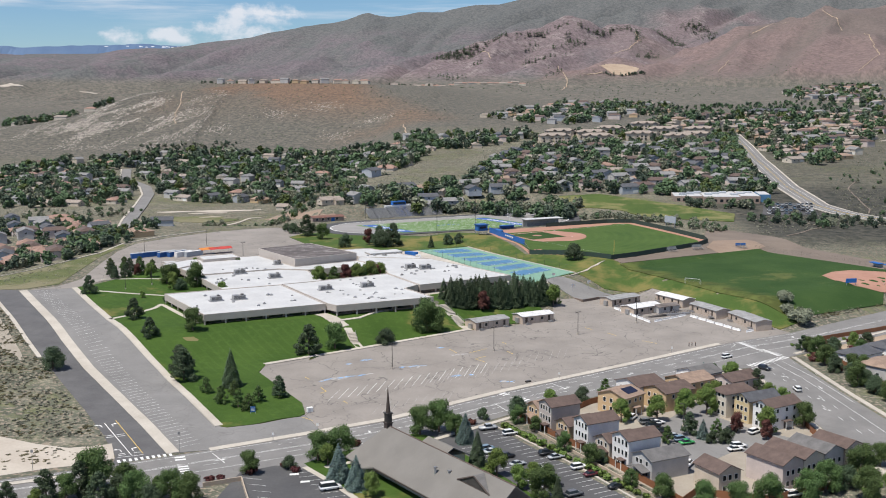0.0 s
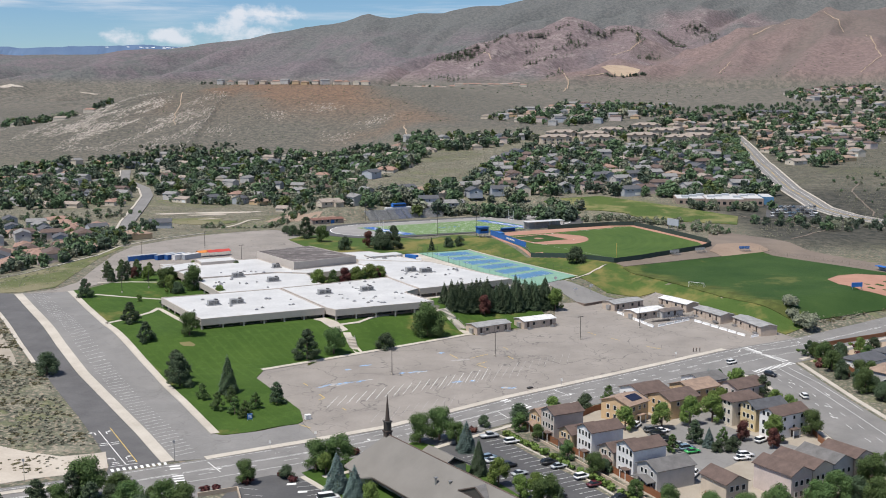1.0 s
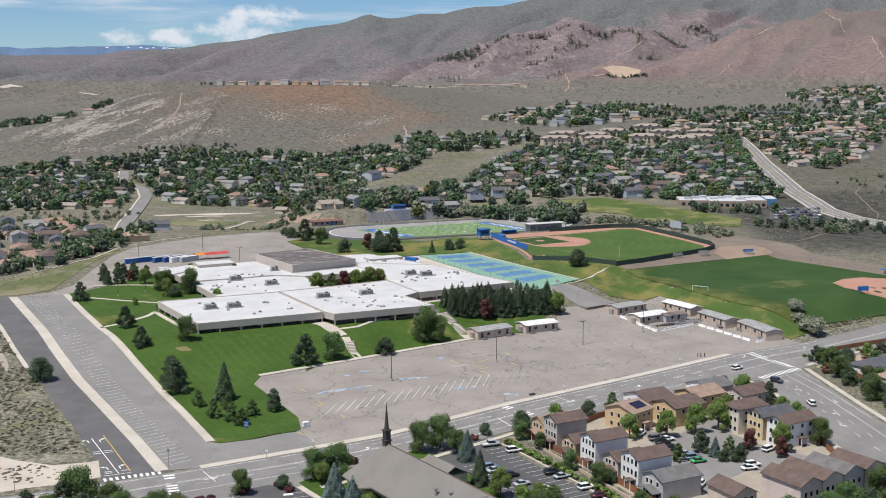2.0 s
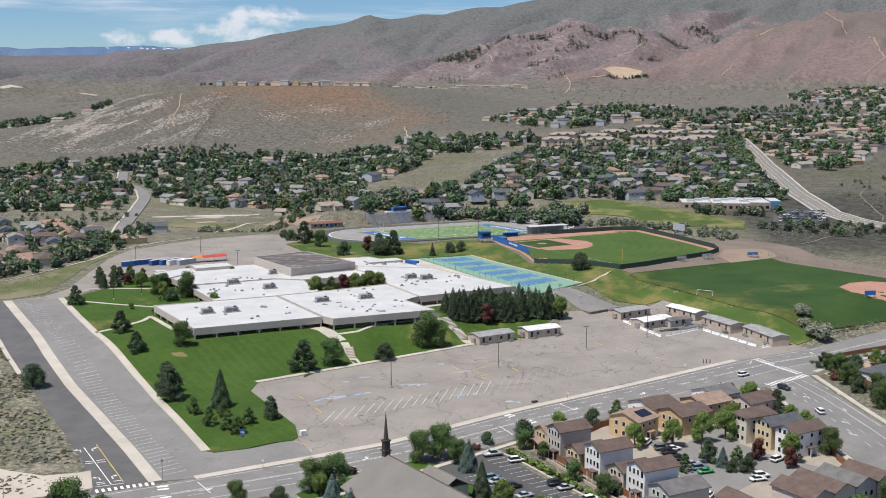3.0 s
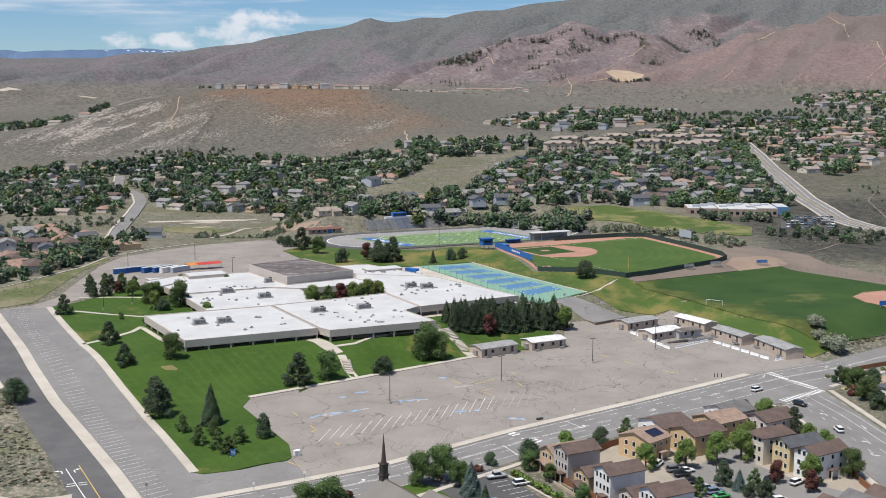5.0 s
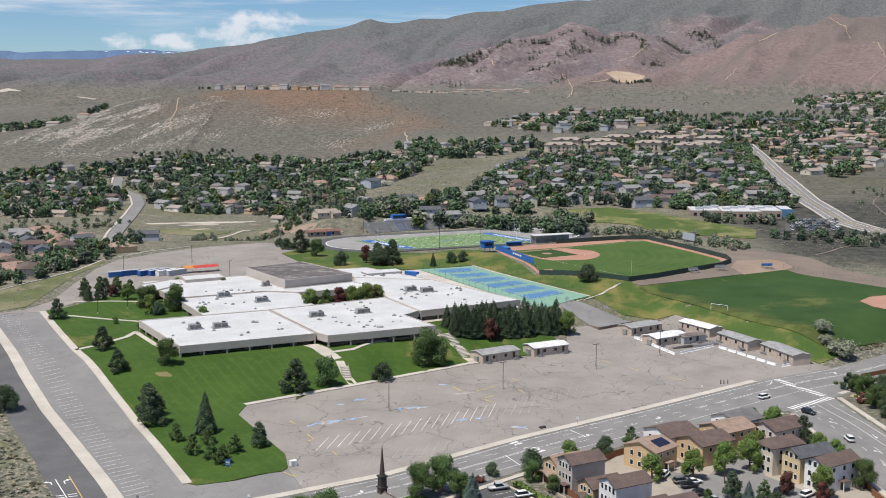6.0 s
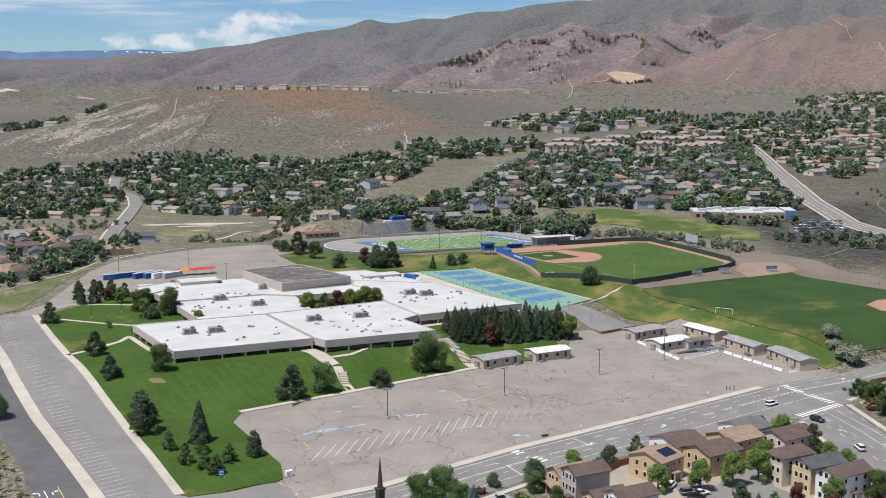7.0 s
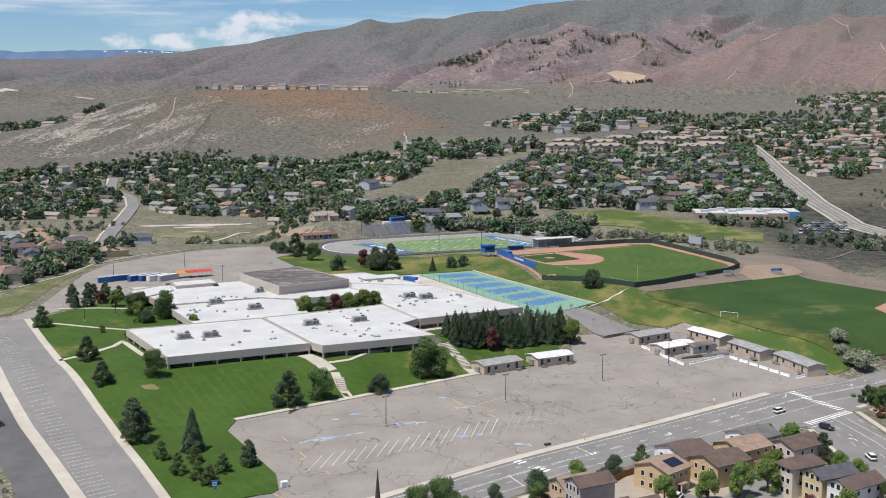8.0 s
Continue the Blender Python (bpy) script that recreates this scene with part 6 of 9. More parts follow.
v = [bm.verts.new(p) for p in ((0, 0.1, -0.1), (56, 0.1, -0.1), (56, 10.3, 5.6), (0, 10.3, 5.6), (0, 0.1, -0.3), (56, 0.1, -0.3), (56, 10.3, 5.4), (0, 10.3, 5.4))]
for f in ((0, 1, 2, 3), (7, 6, 5, 4), (0, 4, 5, 1), (1, 5, 6, 2), (2, 6, 7, 3), (3, 7, 4, 0)):
    bm.faces.new([v[i] for i in f])
part("deck", bm, MATS["metal_grey"], bl)
for k in range(5):
    bm = B()
    for j in range(14):
        box(bm, 5 + 11.2 * k, 6.2 + 11.2 * k, 0.75 * j, 0.75 * j + 0.7, 0.42 * j, 0.42 * j + 0.54)
    part("aisle_stair", bm, MATS["roof_metal_dull"], bl)
bm = B()
for k in range(14):
    box(bm, 22, 32, 0.75 * k + 0.02, 0.75 * k + 0.4, 0.5 + 0.42 * k, 0.53 + 0.42 * k)
part("painted_seats", bm, MATS["field_blue"], bl, "blue painted middle seats")
bm = B()
for x in (0, 56):
    tube(bm, (x, 0, 1.5), (x, 10.4, 7.2), 0.05, 0.05, 5)
tube(bm, (0, 10.4, 7.2), (56, 10.4, 7.2), 0.05, 0.05, 5)
part("railing", bm, MATS["steel"], bl)
bm = B()
box(bm, 17, 37, 10.8, 14, 4.0, 7.0)
part("press_box", bm, MATS["wall_white"], bl)
bm = B()
box(bm, 22, 32, 10.75, 14.1, 7.0, 9.6)
part("press_box_top", bm, MATS["tarp_blue"], bl, "blue upper press box")
bm = B()
box(bm, 22.5, 31.5, 10.68, 10.76, 7.8, 8.9)
part("press_window", bm, MATS["glass_dark"], bl)
fieldhouse = thing("field_house", "long low field house with a rust-red roof beside the track", "building", pose(-86, 745, ground_z(-78, 748), 0, 0, 27))
bm = B()
body_walls(bm, 22, 7, 3.0, 1.0, 0)
part("wall", bm, MATS["wall_brown"], fieldhouse)
bm = B()
gable_roof(bm, 22, 7, 3.0, 1.0)
part("roof", bm, MATS["shingle_rust"], fieldhouse)
for s in (3, 7, 11, 17):
    window(fieldhouse, FACES["front"](22, 7, s, 1.7), 1.6, 1.6)
bm = B()
box(bm, 13, 15.4, -0.06, 0.02, 0, 2.5)
part("door", bm, MATS["tarp_blue"], fieldhouse)
for x, y, h in ((-3.4, 684, 22), (50, 764, 22), (-52, 758, 22), (20, 680, 20), (-95, 690, 12)):
    light_pole(x, y, h, (0.4, 3.5), "stadium lights")

# tennis courts: six blue courts on a green slab
TEN = [(39.6, 514.2), (63.8, 541.7), (13.4, 624.5), (-13.5, 616.5)]
sheet("tennis_slab", TEN, 0.46, MATS["court_green"], "green painted tennis court slab", "court")
for k in range(6):
    s0, s1 = 0.13 + 0.145 * k, 0.13 + 0.145 * k + 0.10
    ob_court = sheet("tennis_court", [blend4([TEN[0], TEN[3], TEN[2], TEN[1]], *p) for p in ((s0, 0.2), (s1, 0.2), (s1, 0.86), (s0, 0.86))], 0.50, MATS["court_blue"], "blue tennis court with white lines", "court", deep=0.03)
    q = [blend4([TEN[0], TEN[3], TEN[2], TEN[1]], *p) for p in ((s0 + 0.01, 0.24), (s1 - 0.01, 0.24), (s1 - 0.01, 0.82), (s0 + 0.01, 0.82))]
    line_marks("court_line", list(zip(q, q[1:] + q[:1])), 0.14, MATS["paint_white"], "white tennis court lines", 0.53)
    a, b = blend4([TEN[0], TEN[3], TEN[2], TEN[1]], s0 - 0.012, 0.53), blend4([TEN[0], TEN[3], TEN[2], TEN[1]], s1 + 0.012, 0.53)
    net = thing("tennis_net", "dark tennis net on two posts", "tennis net", pose(*a, ground_z(*a) + 0.50, 0, 0, math.degrees(math.atan2(b[1] - a[1], b[0] - a[0]))), "tennis nets")
    l = math.hypot(b[0] - a[0], b[1] - a[1])
    bm = B()
    for j in range(5):
        box(bm, 0, l, -0.01, 0.01, 0.2 * j + 0.02, 0.2 * j + 0.05)
    part("mesh", bm, MATS["steel"], net)
    for x in (0, l):
        bm = B()
        tube(bm, (x, 0, -0.1), (x, 0, 1.1), 0.05, 0.05, 8)
        part("post", bm, MATS["steel_dark"], net)


walk_strip("court_kerb", [(64.6, 541.2), (14.2, 625.2)], 0.5, 0.5, label="pale concrete kerb beside the tennis courts")


def chain_fence(name, line, h, panel, label, gap=3.0, group="", solid=True, lift=0.1, rails=6):
    """A fence of posts, a top rail and panels along a line of points."""
    ob = thing(name, label, "fence", pose(0, 0, 0), group)
    for a, b in zip(line, line[1:]):
        n = max(1, round(math.hypot(b[0] - a[0], b[1] - a[1]) / gap))
        for k in range(n):
            p, q = along(a, b, k / n), along(a, b, (k + 1) / n)
            z0, z1 = ground_z(*p) + lift, ground_z(*q) + lift
            bm = B()
            tube(bm, (*p, z0 - 0.3), (*p, z0 + h + 0.05), 0.05, 0.05, 6)
            part("post", bm, MATS["steel_dark"], ob)
            bm = B()
            turn = math.degrees(math.atan2(q[1] - p[1], q[0] - p[0]))
            l = math.hypot(q[0] - p[0], q[1] - p[1])
            if solid:
                vs = box(bm, 0.05, l - 0.05, -0.02, 0.02, 0.05, h, pose(*p, z0, 0, 0, turn))
            else:
                for j in range(rails):
                    vs = box(bm, 0, l, -0.015, 0.015, h - 0.05 - (h - 0.15) * j / 5, h - 0.02 - (h - 0.15) * j / 5, pose(*p, z0, 0, 0, turn))
            part("panel", bm, MATS[panel], ob)
    return ob


chain_fence("tennis_fence", [(39.2, 513.6), (-14, 616.8), (13.2, 625.2), (64.2, 542)], 3.0, "fence_grey", "tall thin chain-link fence round the tennis courts", 6.0, solid=False, lift=0.4, rails=1)

# ---- baseball field ----
HOME, D1, D2 = (37.2, 656), radians(-58.5), radians(31.7)


def ball(a, b):
    """A point a metres out along the near foul line and b along the far one."""
    return (HOME[0] + a * math.cos(D1) + b * math.cos(D2), HOME[1] + a * math.sin(D1) + b * math.sin(D2))


FENCE = [(46, 592), (66, 578), (85, 562.5), (100, 573), (120, 590), (138, 606), (147, 620), (148, 634), (140, 660), (130, 688), (120, 712), (104, 711), (84, 702), (64, 693)]
sheet("ball_field_dirt", [(28, 664), (32, 645), (40, 622)] + FENCE + [(46, 685), (34, 676)], 0.16, MATS["clay"], "red-brown clay warning track of the ball field", "dirt")
sheet("ball_field", [(33, 661), (34.2, 648), (41.3, 623), (47, 596), (66.2, 581), (85, 568.5), (100, 579), (119, 594.5), (136, 610), (143, 622), (143.5, 633), (136, 658), (126, 685), (117, 707), (104, 706)] + [ball(-3, 88), ball(-3.5, 60), ball(-3.5, 30)], 0.22, MATS["ball_grass"], "mown green baseball outfield with pale rings", "sports field", deep=0.1)
mound = ball(13, 13)
arc = [ball(0, 0), ball(28, -1.5), ball(35, 1)] + [(mound[0] + 28.5 * math.cos(a), mound[1] + 28.5 * math.sin(a)) for a in [D1 + 0.12 + (D2 - D1 - 0.24) * k / 14 for k in range(15)]] + [ball(1, 35), ball(-1.5, 28)]
sheet("infield_dirt", arc, 0.27, MATS["clay"], "red-brown clay infield", "dirt", deep=0.08, cell=4)
sheet("infield_grass", [ball(1.5, 1.5), ball(25.5, 0.8), ball(25, 25), ball(0.8, 25.5)], 0.31, MATS["field_grass"], "square of infield grass", "grass", deep=0.05, cell=4)
sheet("pitchers_mound", [(mound[0] + 2.7 * math.cos(k * 0.63), mound[1] + 2.7 * math.sin(k * 0.63)) for k in range(10)], 0.38, MATS["clay"], "round clay pitcher's mound", "dirt", deep=0.1)
line_marks("foul_line", [(ball(0, 0), ball(98, 0)), (ball(0, 0), ball(0, 92))], 0.15, MATS["paint_white"], "white foul lines", 0.33)
for a, b in ((27.4, 0), (27.4, 27.4), (0, 27.4), (0, 0)):
    p = ball(a, b)
    bm = B()
    box(bm, p[0] - 0.25, p[0] + 0.25, p[1] - 0.25, p[1] + 0.25, ground_z(*p) + 0.28, ground_z(*p) + 0.4)
    tagged(mesh_object("base", bm, MATS["paint_white"]), "white canvas base on the clay", "base", "bases of the diamond")
chain_fence("ball_field_fence", FENCE, 2.5, "fence_green", "dark green screened fence around the outfield", 4.0)
chain_fence("ball_field_fence", [(44.5, 614), (46, 592)], 2.3, "metal_grey", "grey chain-link fence beside the blue screen", 3.0, solid=False)
chain_fence("blue_screen", [(28, 668), (34, 648), (40, 630), (45, 613)], 3.2, "tarp_blue", "bright blue windscreen fence with pale lettering bars", 4.0)
bm = B()
for k in range(5):
    p, q = along((36, 641.7), (40, 629.7), k / 5), along((36, 641.7), (40, 629.7), (k + 0.7) / 5)
    box(bm, 0, math.hypot(q[0] - p[0], q[1] - p[1]), -0.06, -0.03, 1.4, 2.3, pose(*p, ground_z(*p) + 0.1, 0, 0, -71))
tagged(mesh_object("screen_lettering", bm, MATS["paint_white"]), "white lettering of the blue screen, as plain bars", "lettering")
stand = thing("covered_stand", "covered spectator stand with a white flat roof behind home plate", "grandstand", pose(52, 694, ground_z(60, 700), 0, 0, 24))
bm = B()
box(bm, 0, 26, 0, 7, 4.2, 4.5)
part("roof", bm, MATS["roof_white"], stand)
bm = B()
box(bm, 0.3, 25.7, 5.5, 6.5, -0.4, 4.2)
part("back_wall", bm, MATS["wall_grey"], stand)
for k in range(6):
    bm = B()
    box(bm, 5 * k + 0.2, 5 * k + 0.5, 0.2, 0.5, -0.4, 4.2)
    part("post", bm, MATS["steel"], stand)
for k in range(3):
    bm = B()
    box(bm, 0.5, 25.5, 1.6 + 1.2 * k, 2.1 + 1.2 * k, 0.5 + 0.4 * k, 0.6 + 0.4 * k)
    box(bm, 0.5, 25.5, 1.6 + 1.2 * k, 1.7 + 1.2 * k, -0.4, 0.5 + 0.4 * k)
    part("bench", bm, MATS["metal_grey"], stand)
hut = thing("press_hut", "tall blue announcer's hut on posts", "hut", pose(21, 655, ground_z(22, 657), 0, 0, 25))
bm = B()
box(bm, 0, 6, 0, 4.5, 2.6, 6.0)
part("cabin", bm, MATS["tarp_blue"], hut)
bm = B()
box(bm, -0.6, 6.6, -0.8, 5.1, 6.0, 6.35)
part("roof", bm, MATS["container_blue"], hut)
for x in (0.2, 5.6):
    for y in (0.2, 4.1):
        bm = B()
        box(bm, x, x + 0.25, y, y + 0.25, -0.5, 2.6)
        part("post", bm, MATS["steel"], hut)
bm = B()
box(bm, 0.8, 5.2, -0.05, 0.02, 3.9, 5.2)
part("window", bm, MATS["glass_dark"], hut)
for x, y, t, l in ((30, 668, -70, 9), (36, 682, 25, 10)):
    d = thing("dugout", "low blue dugout shelter", "dugout", pose(x, y, ground_z(x, y), 0, 0, t), "dugouts")
    bm = B()
    box(bm, 0, l, 0, 3, 2.1, 2.3)
    part("roof", bm, MATS["tarp_blue"], d)
    bm = B()
    box(bm, 0, l, 2.8, 3, -0.3, 2.1)
    part("back_wall", bm, MATS["field_blue"], d)
    bm = B()
    box(bm, 0.3, l - 0.3, 2.2, 2.6, 0.4, 0.5)
    part("bench", bm, MATS["metal_grey"], d)
for x, y, t in ((119, 586, 25), (134, 595, 20), (160, 607, 10)):
    s = thing("small_bleacher", "small aluminium spectator bleacher", "bleacher", pose(x, y, ground_z(x, y) + 0.15, 0, 0, t), "small bleachers by the ball field")
    for k in range(4):
        bm = B()
        box(bm, 0, 6, 0.7 * k, 0.7 * k + 0.35, 0.4 + 0.4 * k, 0.46 + 0.4 * k)
        part("bench", bm, MATS["metal_grey"], s)
    bm = B()
    for q in (0.1, 3, 5.9):
        tube(bm, (q, 0, 0.3), (q, 2.6, 1.8), 0.05, 0.05, 5)
        tube(bm, (q, 2.5, -0.3), (q, 2.5, 2.6), 0.05, 0.05, 5)
    part("frame", bm, MATS["steel"], s)
    bm = B()
    box(bm, 0, 6, 2.5, 2.56, 1.2, 2.6)
    part("back_screen", bm, MATS["tarp_blue"] if x > 150 else MATS["metal_grey"], s)
fp = thing("foul_pole", "yellow foul pole at the outfield corner", "pole", pose(*ball(97, 0), ground_z(*ball(97, 0))))
bm = B()
tube(bm, (0, 0, -0.3), (0, 0, 8.5), 0.07, 0.06, 8)
part("pole", bm, MATS["paint_yellow"], fp)
bm = B()
box(bm, 0.06, 0.22, -0.02, 0.02, 2.5, 8.2)
part("screen", bm, MATS["paint_yellow"], fp)


def goal_frame(x, y, turn):
    ob = thing("soccer_goal", "white steel soccer goal frame on the grass", "soccer goal", pose(x, y, ground_z(x, y) + 0.46, 0, 0, turn), "soccer goals")
    bm = B()
    for s in (0, 7.3):
        tube(bm, (s, 0, 0), (s, 0, 2.44), 0.09, 0.09, 8)
        tube(bm, (s, 0, 2.44), (s, 2.4, 0), 0.05, 0.05, 6)
        tube(bm, (s, 0, 0), (s, 2.4, 0.05), 0.05, 0.05, 6)
    tube(bm, (0, 0, 2.44), (7.3, 0, 2.44), 0.09, 0.09, 8)
    tube(bm, (0, 2.4, 0.05), (7.3, 2.4, 0.05), 0.05, 0.05, 6)
    part("frame", bm, MATS["paint_white"], ob)
    bm = B()
    for k in range(15):
        tube(bm, (7.3 * k / 14, 0, 2.44), (7.3 * k / 14, 2.4, 0.05), 0.012, 0.012, 4, False)
    part("net", bm, MATS["trim_white"], ob)


goal_frame(112, 514, -35)
goal_frame(205, 514, 40)
sheet("softball_infield", [(181, 531), (189, 541), (200, 546), (216, 540), (222, 524), (214, 512), (200, 506), (188, 508), (182, 518)], 0.62, MATS["clay"], "red-brown clay softball infield", "dirt")
sb = thing("scoreboard", "blue scoreboard on two posts at the field edge", "scoreboard", pose(186.5, 508, ground_z(186, 508), 0, 0, 10))
bm = B()
box(bm, -2.6, 2.6, -0.15, 0.15, 1.6, 3.6)
part("board", bm, MATS["tarp_blue"], sb)
for s in (-2.2, 2.2):
    bm = B()
    box(bm, s - 0.1, s + 0.1, -0.1, 0.1, -0.4, 1.7)
    part("post", bm, MATS["steel"], sb)
sb = thing("scoreboard", "grey-blue scoreboard beyond the outfield fence", "scoreboard", pose(140, 690, ground_z(140, 690), 0, 0, -60))
bm = B()
box(bm, -5, 5, -0.2, 0.2, 3, 7)
part("board", bm, MATS["wall_blue"], sb)
for s in (-4, 0, 4):
    bm = B()
    box(bm, s - 0.15, s + 0.15, -0.15, 0.15, -0.5, 3.1)
    part("post", bm, MATS["steel"], sb)
for x, y, t, c in ((214, 560, -70, "tarp_blue"), (218, 552, -70, "tarp_blue")):
    d = thing("dugout", "low blue roofed dugout at the softball field", "dugout", pose(x, y, ground_z(x, y), 0, 0, t), "dugouts")
    bm = B()
    box(bm, 0, 7, 0, 3, 2.2, 2.5)
    part("roof", bm, MATS[c], d)
    bm = B()
    box(bm, 0, 7, 2.8, 3, -0.3, 2.2)
    part("back_wall", bm, MATS["wall_grey"], d)
chain_fence("softball_fence", [(172, 614), (188, 600), (205, 580), (214, 562)], 2.2, "fence_grey", "dark grey chain-link fence by the softball field", 5.0, solid=False)
# basketball slab and its low brick edge
sheet("basketball_slab", [(46.6, 526), (55.6, 533), (79, 513), (63, 500.5)], 0.3, MATS["asphalt_grey"], "grey asphalt basketball slab", "court", zf=lambda x, y: max(ground_z(x, y), 3.5))
bm = B()
for a, b in (((46.6, 526), (63, 500.5)), ((63, 500.5), (79, 513))):
    l = math.hypot(b[0] - a[0], b[1] - a[1])
    box(bm, 0, l, -0.3, 0.0, 1.2, 4.0, pose(*a, 0, 0, 0, math.degrees(math.atan2(b[1] - a[1], b[0] - a[0]))))
tagged(mesh_object("retaining_wall", bm, MATS["brick_wall"]), "low brown brick retaining wall of the basketball slab", "wall", kind="structure")
for x, y in ((60, 512), (52, 523), (68, 519)):
    h = thing("basketball_hoop", "basketball hoop with a white backboard on a pole", "basketball hoop", pose(x, y, max(ground_z(x, y), 3.5) + 0.3, 0, 0, 30), "basketball hoops")
    bm = B()
    tube(bm, (0, 0, -0.2), (0, 0, 3.2), 0.07, 0.07, 8)
    part("pole", bm, MATS["steel"], h)
    bm = B()
    box(bm, -0.9, 0.9, -0.35, -0.28, 2.7, 3.8)
    part("backboard", bm, MATS["paint_white"], h)
    bm = B()
    for k in range(10):
        a, b = k * 0.628, (k + 1) * 0.628
        tube(bm, (0.23 * math.cos(a), -0.6 + 0.23 * math.sin(a), 3.05), (0.23 * math.cos(b), -0.6 + 0.23 * math.sin(b), 3.05), 0.02, 0.02, 4, False)
    part("rim", bm, MATS["awning_orange"], h)

# ---- behind the school: containers and awnings ----
def container(x, y, turn, l, mat, label, h=2.6):
    ob = thing("shipping_container", label, "container", pose(x, y, ground_z(x, y) + 0.1, 0, 0, turn), "containers behind the school")
    bm = B()
    n = int(l / 0.3)
    wave = [(l * (k + e) / n, -0.04 if k % 2 else 0.0) for k in range(n) for e in (0.1, 0.9)]
    prism(bm, wave + [(x, 2.4 - y) for x, y in wave[::-1]], 0.05, h)
    part("shell", bm, MATS[mat], ob)
    bm = B()
    box(bm, -0.02, l + 0.02, -0.05, 2.45, h, h + 0.08)
    part("top", bm, MATS["roof_metal" if mat != "container_blue" else "wall_blue"], ob)
    bm = B()
    for s in (0.6, 1.8):
        box(bm, -0.06, -0.01, s - 0.03, s + 0.03, 0.1, h - 0.1)
    part("door_bar", bm, MATS["steel"], ob)


for x, y, t, l, c, lab in ((-164, 589, 30, 6, "container_blue", "short dark blue shipping container"), (-161, 592, 36, 12, "container_blue", "long dark blue shipping container"), (-150, 593, 55, 12, "container_blue", "blue shipping container with a pale top"), (-145, 594, 55, 12, "container_blue", "blue shipping container beside a white one"),
                           (-141, 593, 52, 11, "wall_white", "white shipping container behind the school"), (-136, 594, 52, 11, "wall_blue", "pale blue shipping container behind the school")):
    container(x, y, t, l, c, lab)
for x, y, c, lab in ((-130, 602, "awning_orange", "orange canopy tent behind the school"), (-125, 604, "awning_red", "red canopy tent behind the school"), (-121, 606, "awning_red", "red and white canopy tent behind the school")):
    ob = thing("canopy_tent", lab, "canopy", pose(x, y, ground_z(x, y) + 0.1, 0, 0, 40), "canopies behind the school")
    bm = B()
    gable_roof(bm, 8, 4, 2.6, 0.9, 0.2, 0.05)
    part("canopy", bm, MATS[c], ob)
    for sx in (0.1, 7.8):
        for sy in (0.1, 3.8):
            bm = B()
            tube(bm, (sx, sy, -0.2), (sx, sy, 2.6), 0.05, 0.05, 6)
            part("leg", bm, MATS["steel"], ob)
bt = thing("box_truck", "blue box truck with a white cab behind the school", "truck", pose(-16, 588, ground_z(-16, 588) + 0.16, 0, 0, -35))
bm = B()
box(bm, -4, 3, -1.2, 1.2, 0.9, 3.6)
part("cargo_box", bm, MATS["tarp_blue"], bt)
bm = B()
prism_y(bm, [(3.1, 0.5), (5.2, 0.5), (5.2, 1.4), (4.6, 2.4), (3.1, 2.5)], 1.1)
part("cab", bm, MATS["car_white"], bt)
for wx in (-2.6, 4.2):
    for s in (-1, 1):
        bm = B()
        tube(bm, (wx, s * 0.8, 0.45), (wx, s * 1.15, 0.45), 0.45, 0.45, 12)
        part("wheel", bm, MATS["rubber"], bt)
sheds = thing("maintenance_wing", "low annex with a white flat roof behind the school", "building", pose(-37, 575, 9, 0, 0, 27))
bm = B()
box(bm, 0, 18, 0, 8, -0.5, 4.6)
part("wall", bm, MATS["fascia"], sheds)
bm = B()
box(bm, -0.2, 18.2, -0.2, 8.2, 4.6, 4.85)
part("roof", bm, MATS["roof_white"], sheds)

# ---- church ----
church = thing("church", "tan church with a broad grey shingle roof and a dark steeple", "church", pose(-18, 296.3, 0, 0, 0, -56))
# local x runs along the ridge, y across it; the front roof slope is hipped back
bm = B()
box(bm, 1.6, 60, -6.6, 6.6, -0.5, 4.3)
part("wall", bm, MATS["wall_cream"], church)
bm = B()
# main roof with a lower catslide at the front corner and a valley beside it
pts = [(1.2, -10.2, 2.6), (11.2, -10.9, 2.3), (14.2, -9.3, 3.1), (62, -9.3, 3.1), (62, 7.8, 4.3), (0, 7.8, 4.3), (6.4, 0, 10.6), (62, 0, 10.6)]
top, low = [bm.verts.new(p) for p in pts], [bm.verts.new((p[0], p[1], p[2] - 0.35)) for p in pts]
for f in ((0, 1, 2, 6), (2, 3, 7, 6), (4, 5, 6, 7), (5, 0, 6), (3, 4, 7)):
    bm.faces.new([top[i] for i in f])
    bm.faces.new([low[i] for i in f[::-1]])
for i in range(6):
    j = (i + 1) % 6
    bm.faces.new((low[i], low[j], top[j], top[i]))
bmesh.ops.recalc_face_normals(bm, faces=bm.faces)
part("roof", bm, MATS["shingle_church"], church, "broad grey-taupe shingle roof")
bm = B()
box(bm, 2.4, 10.5, -9.4, -6.7, -0.5, 2.9)
part("porch_wall", bm, MATS["wall_cream"], church)
for z0, z1, y0, y1, x0, x1 in ((2.62, 2.95, -9.42, -9.32, 14.4, 62),):
    bm = B()
    box(bm, x0, x1, y0, y1, z0, z1)
    part("gutter", bm, MATS["trim_brown"], church)
bm = B()
tube(bm, (6.4, 0, 10.6), (62, 0, 10.6), 0.16, 0.16, 6)
part("ridge_cap", bm, MATS["shingle_brown"], church)
bm = B()
gable_roof(bm, 11, 9.5, 4.0, 2.6, 0.5, 0.3)
bm.transform(pose(10, 6.0, 0, 0, 0, 0))
part("side_roof", bm, MATS["shingle_church"], church)
bm = B()
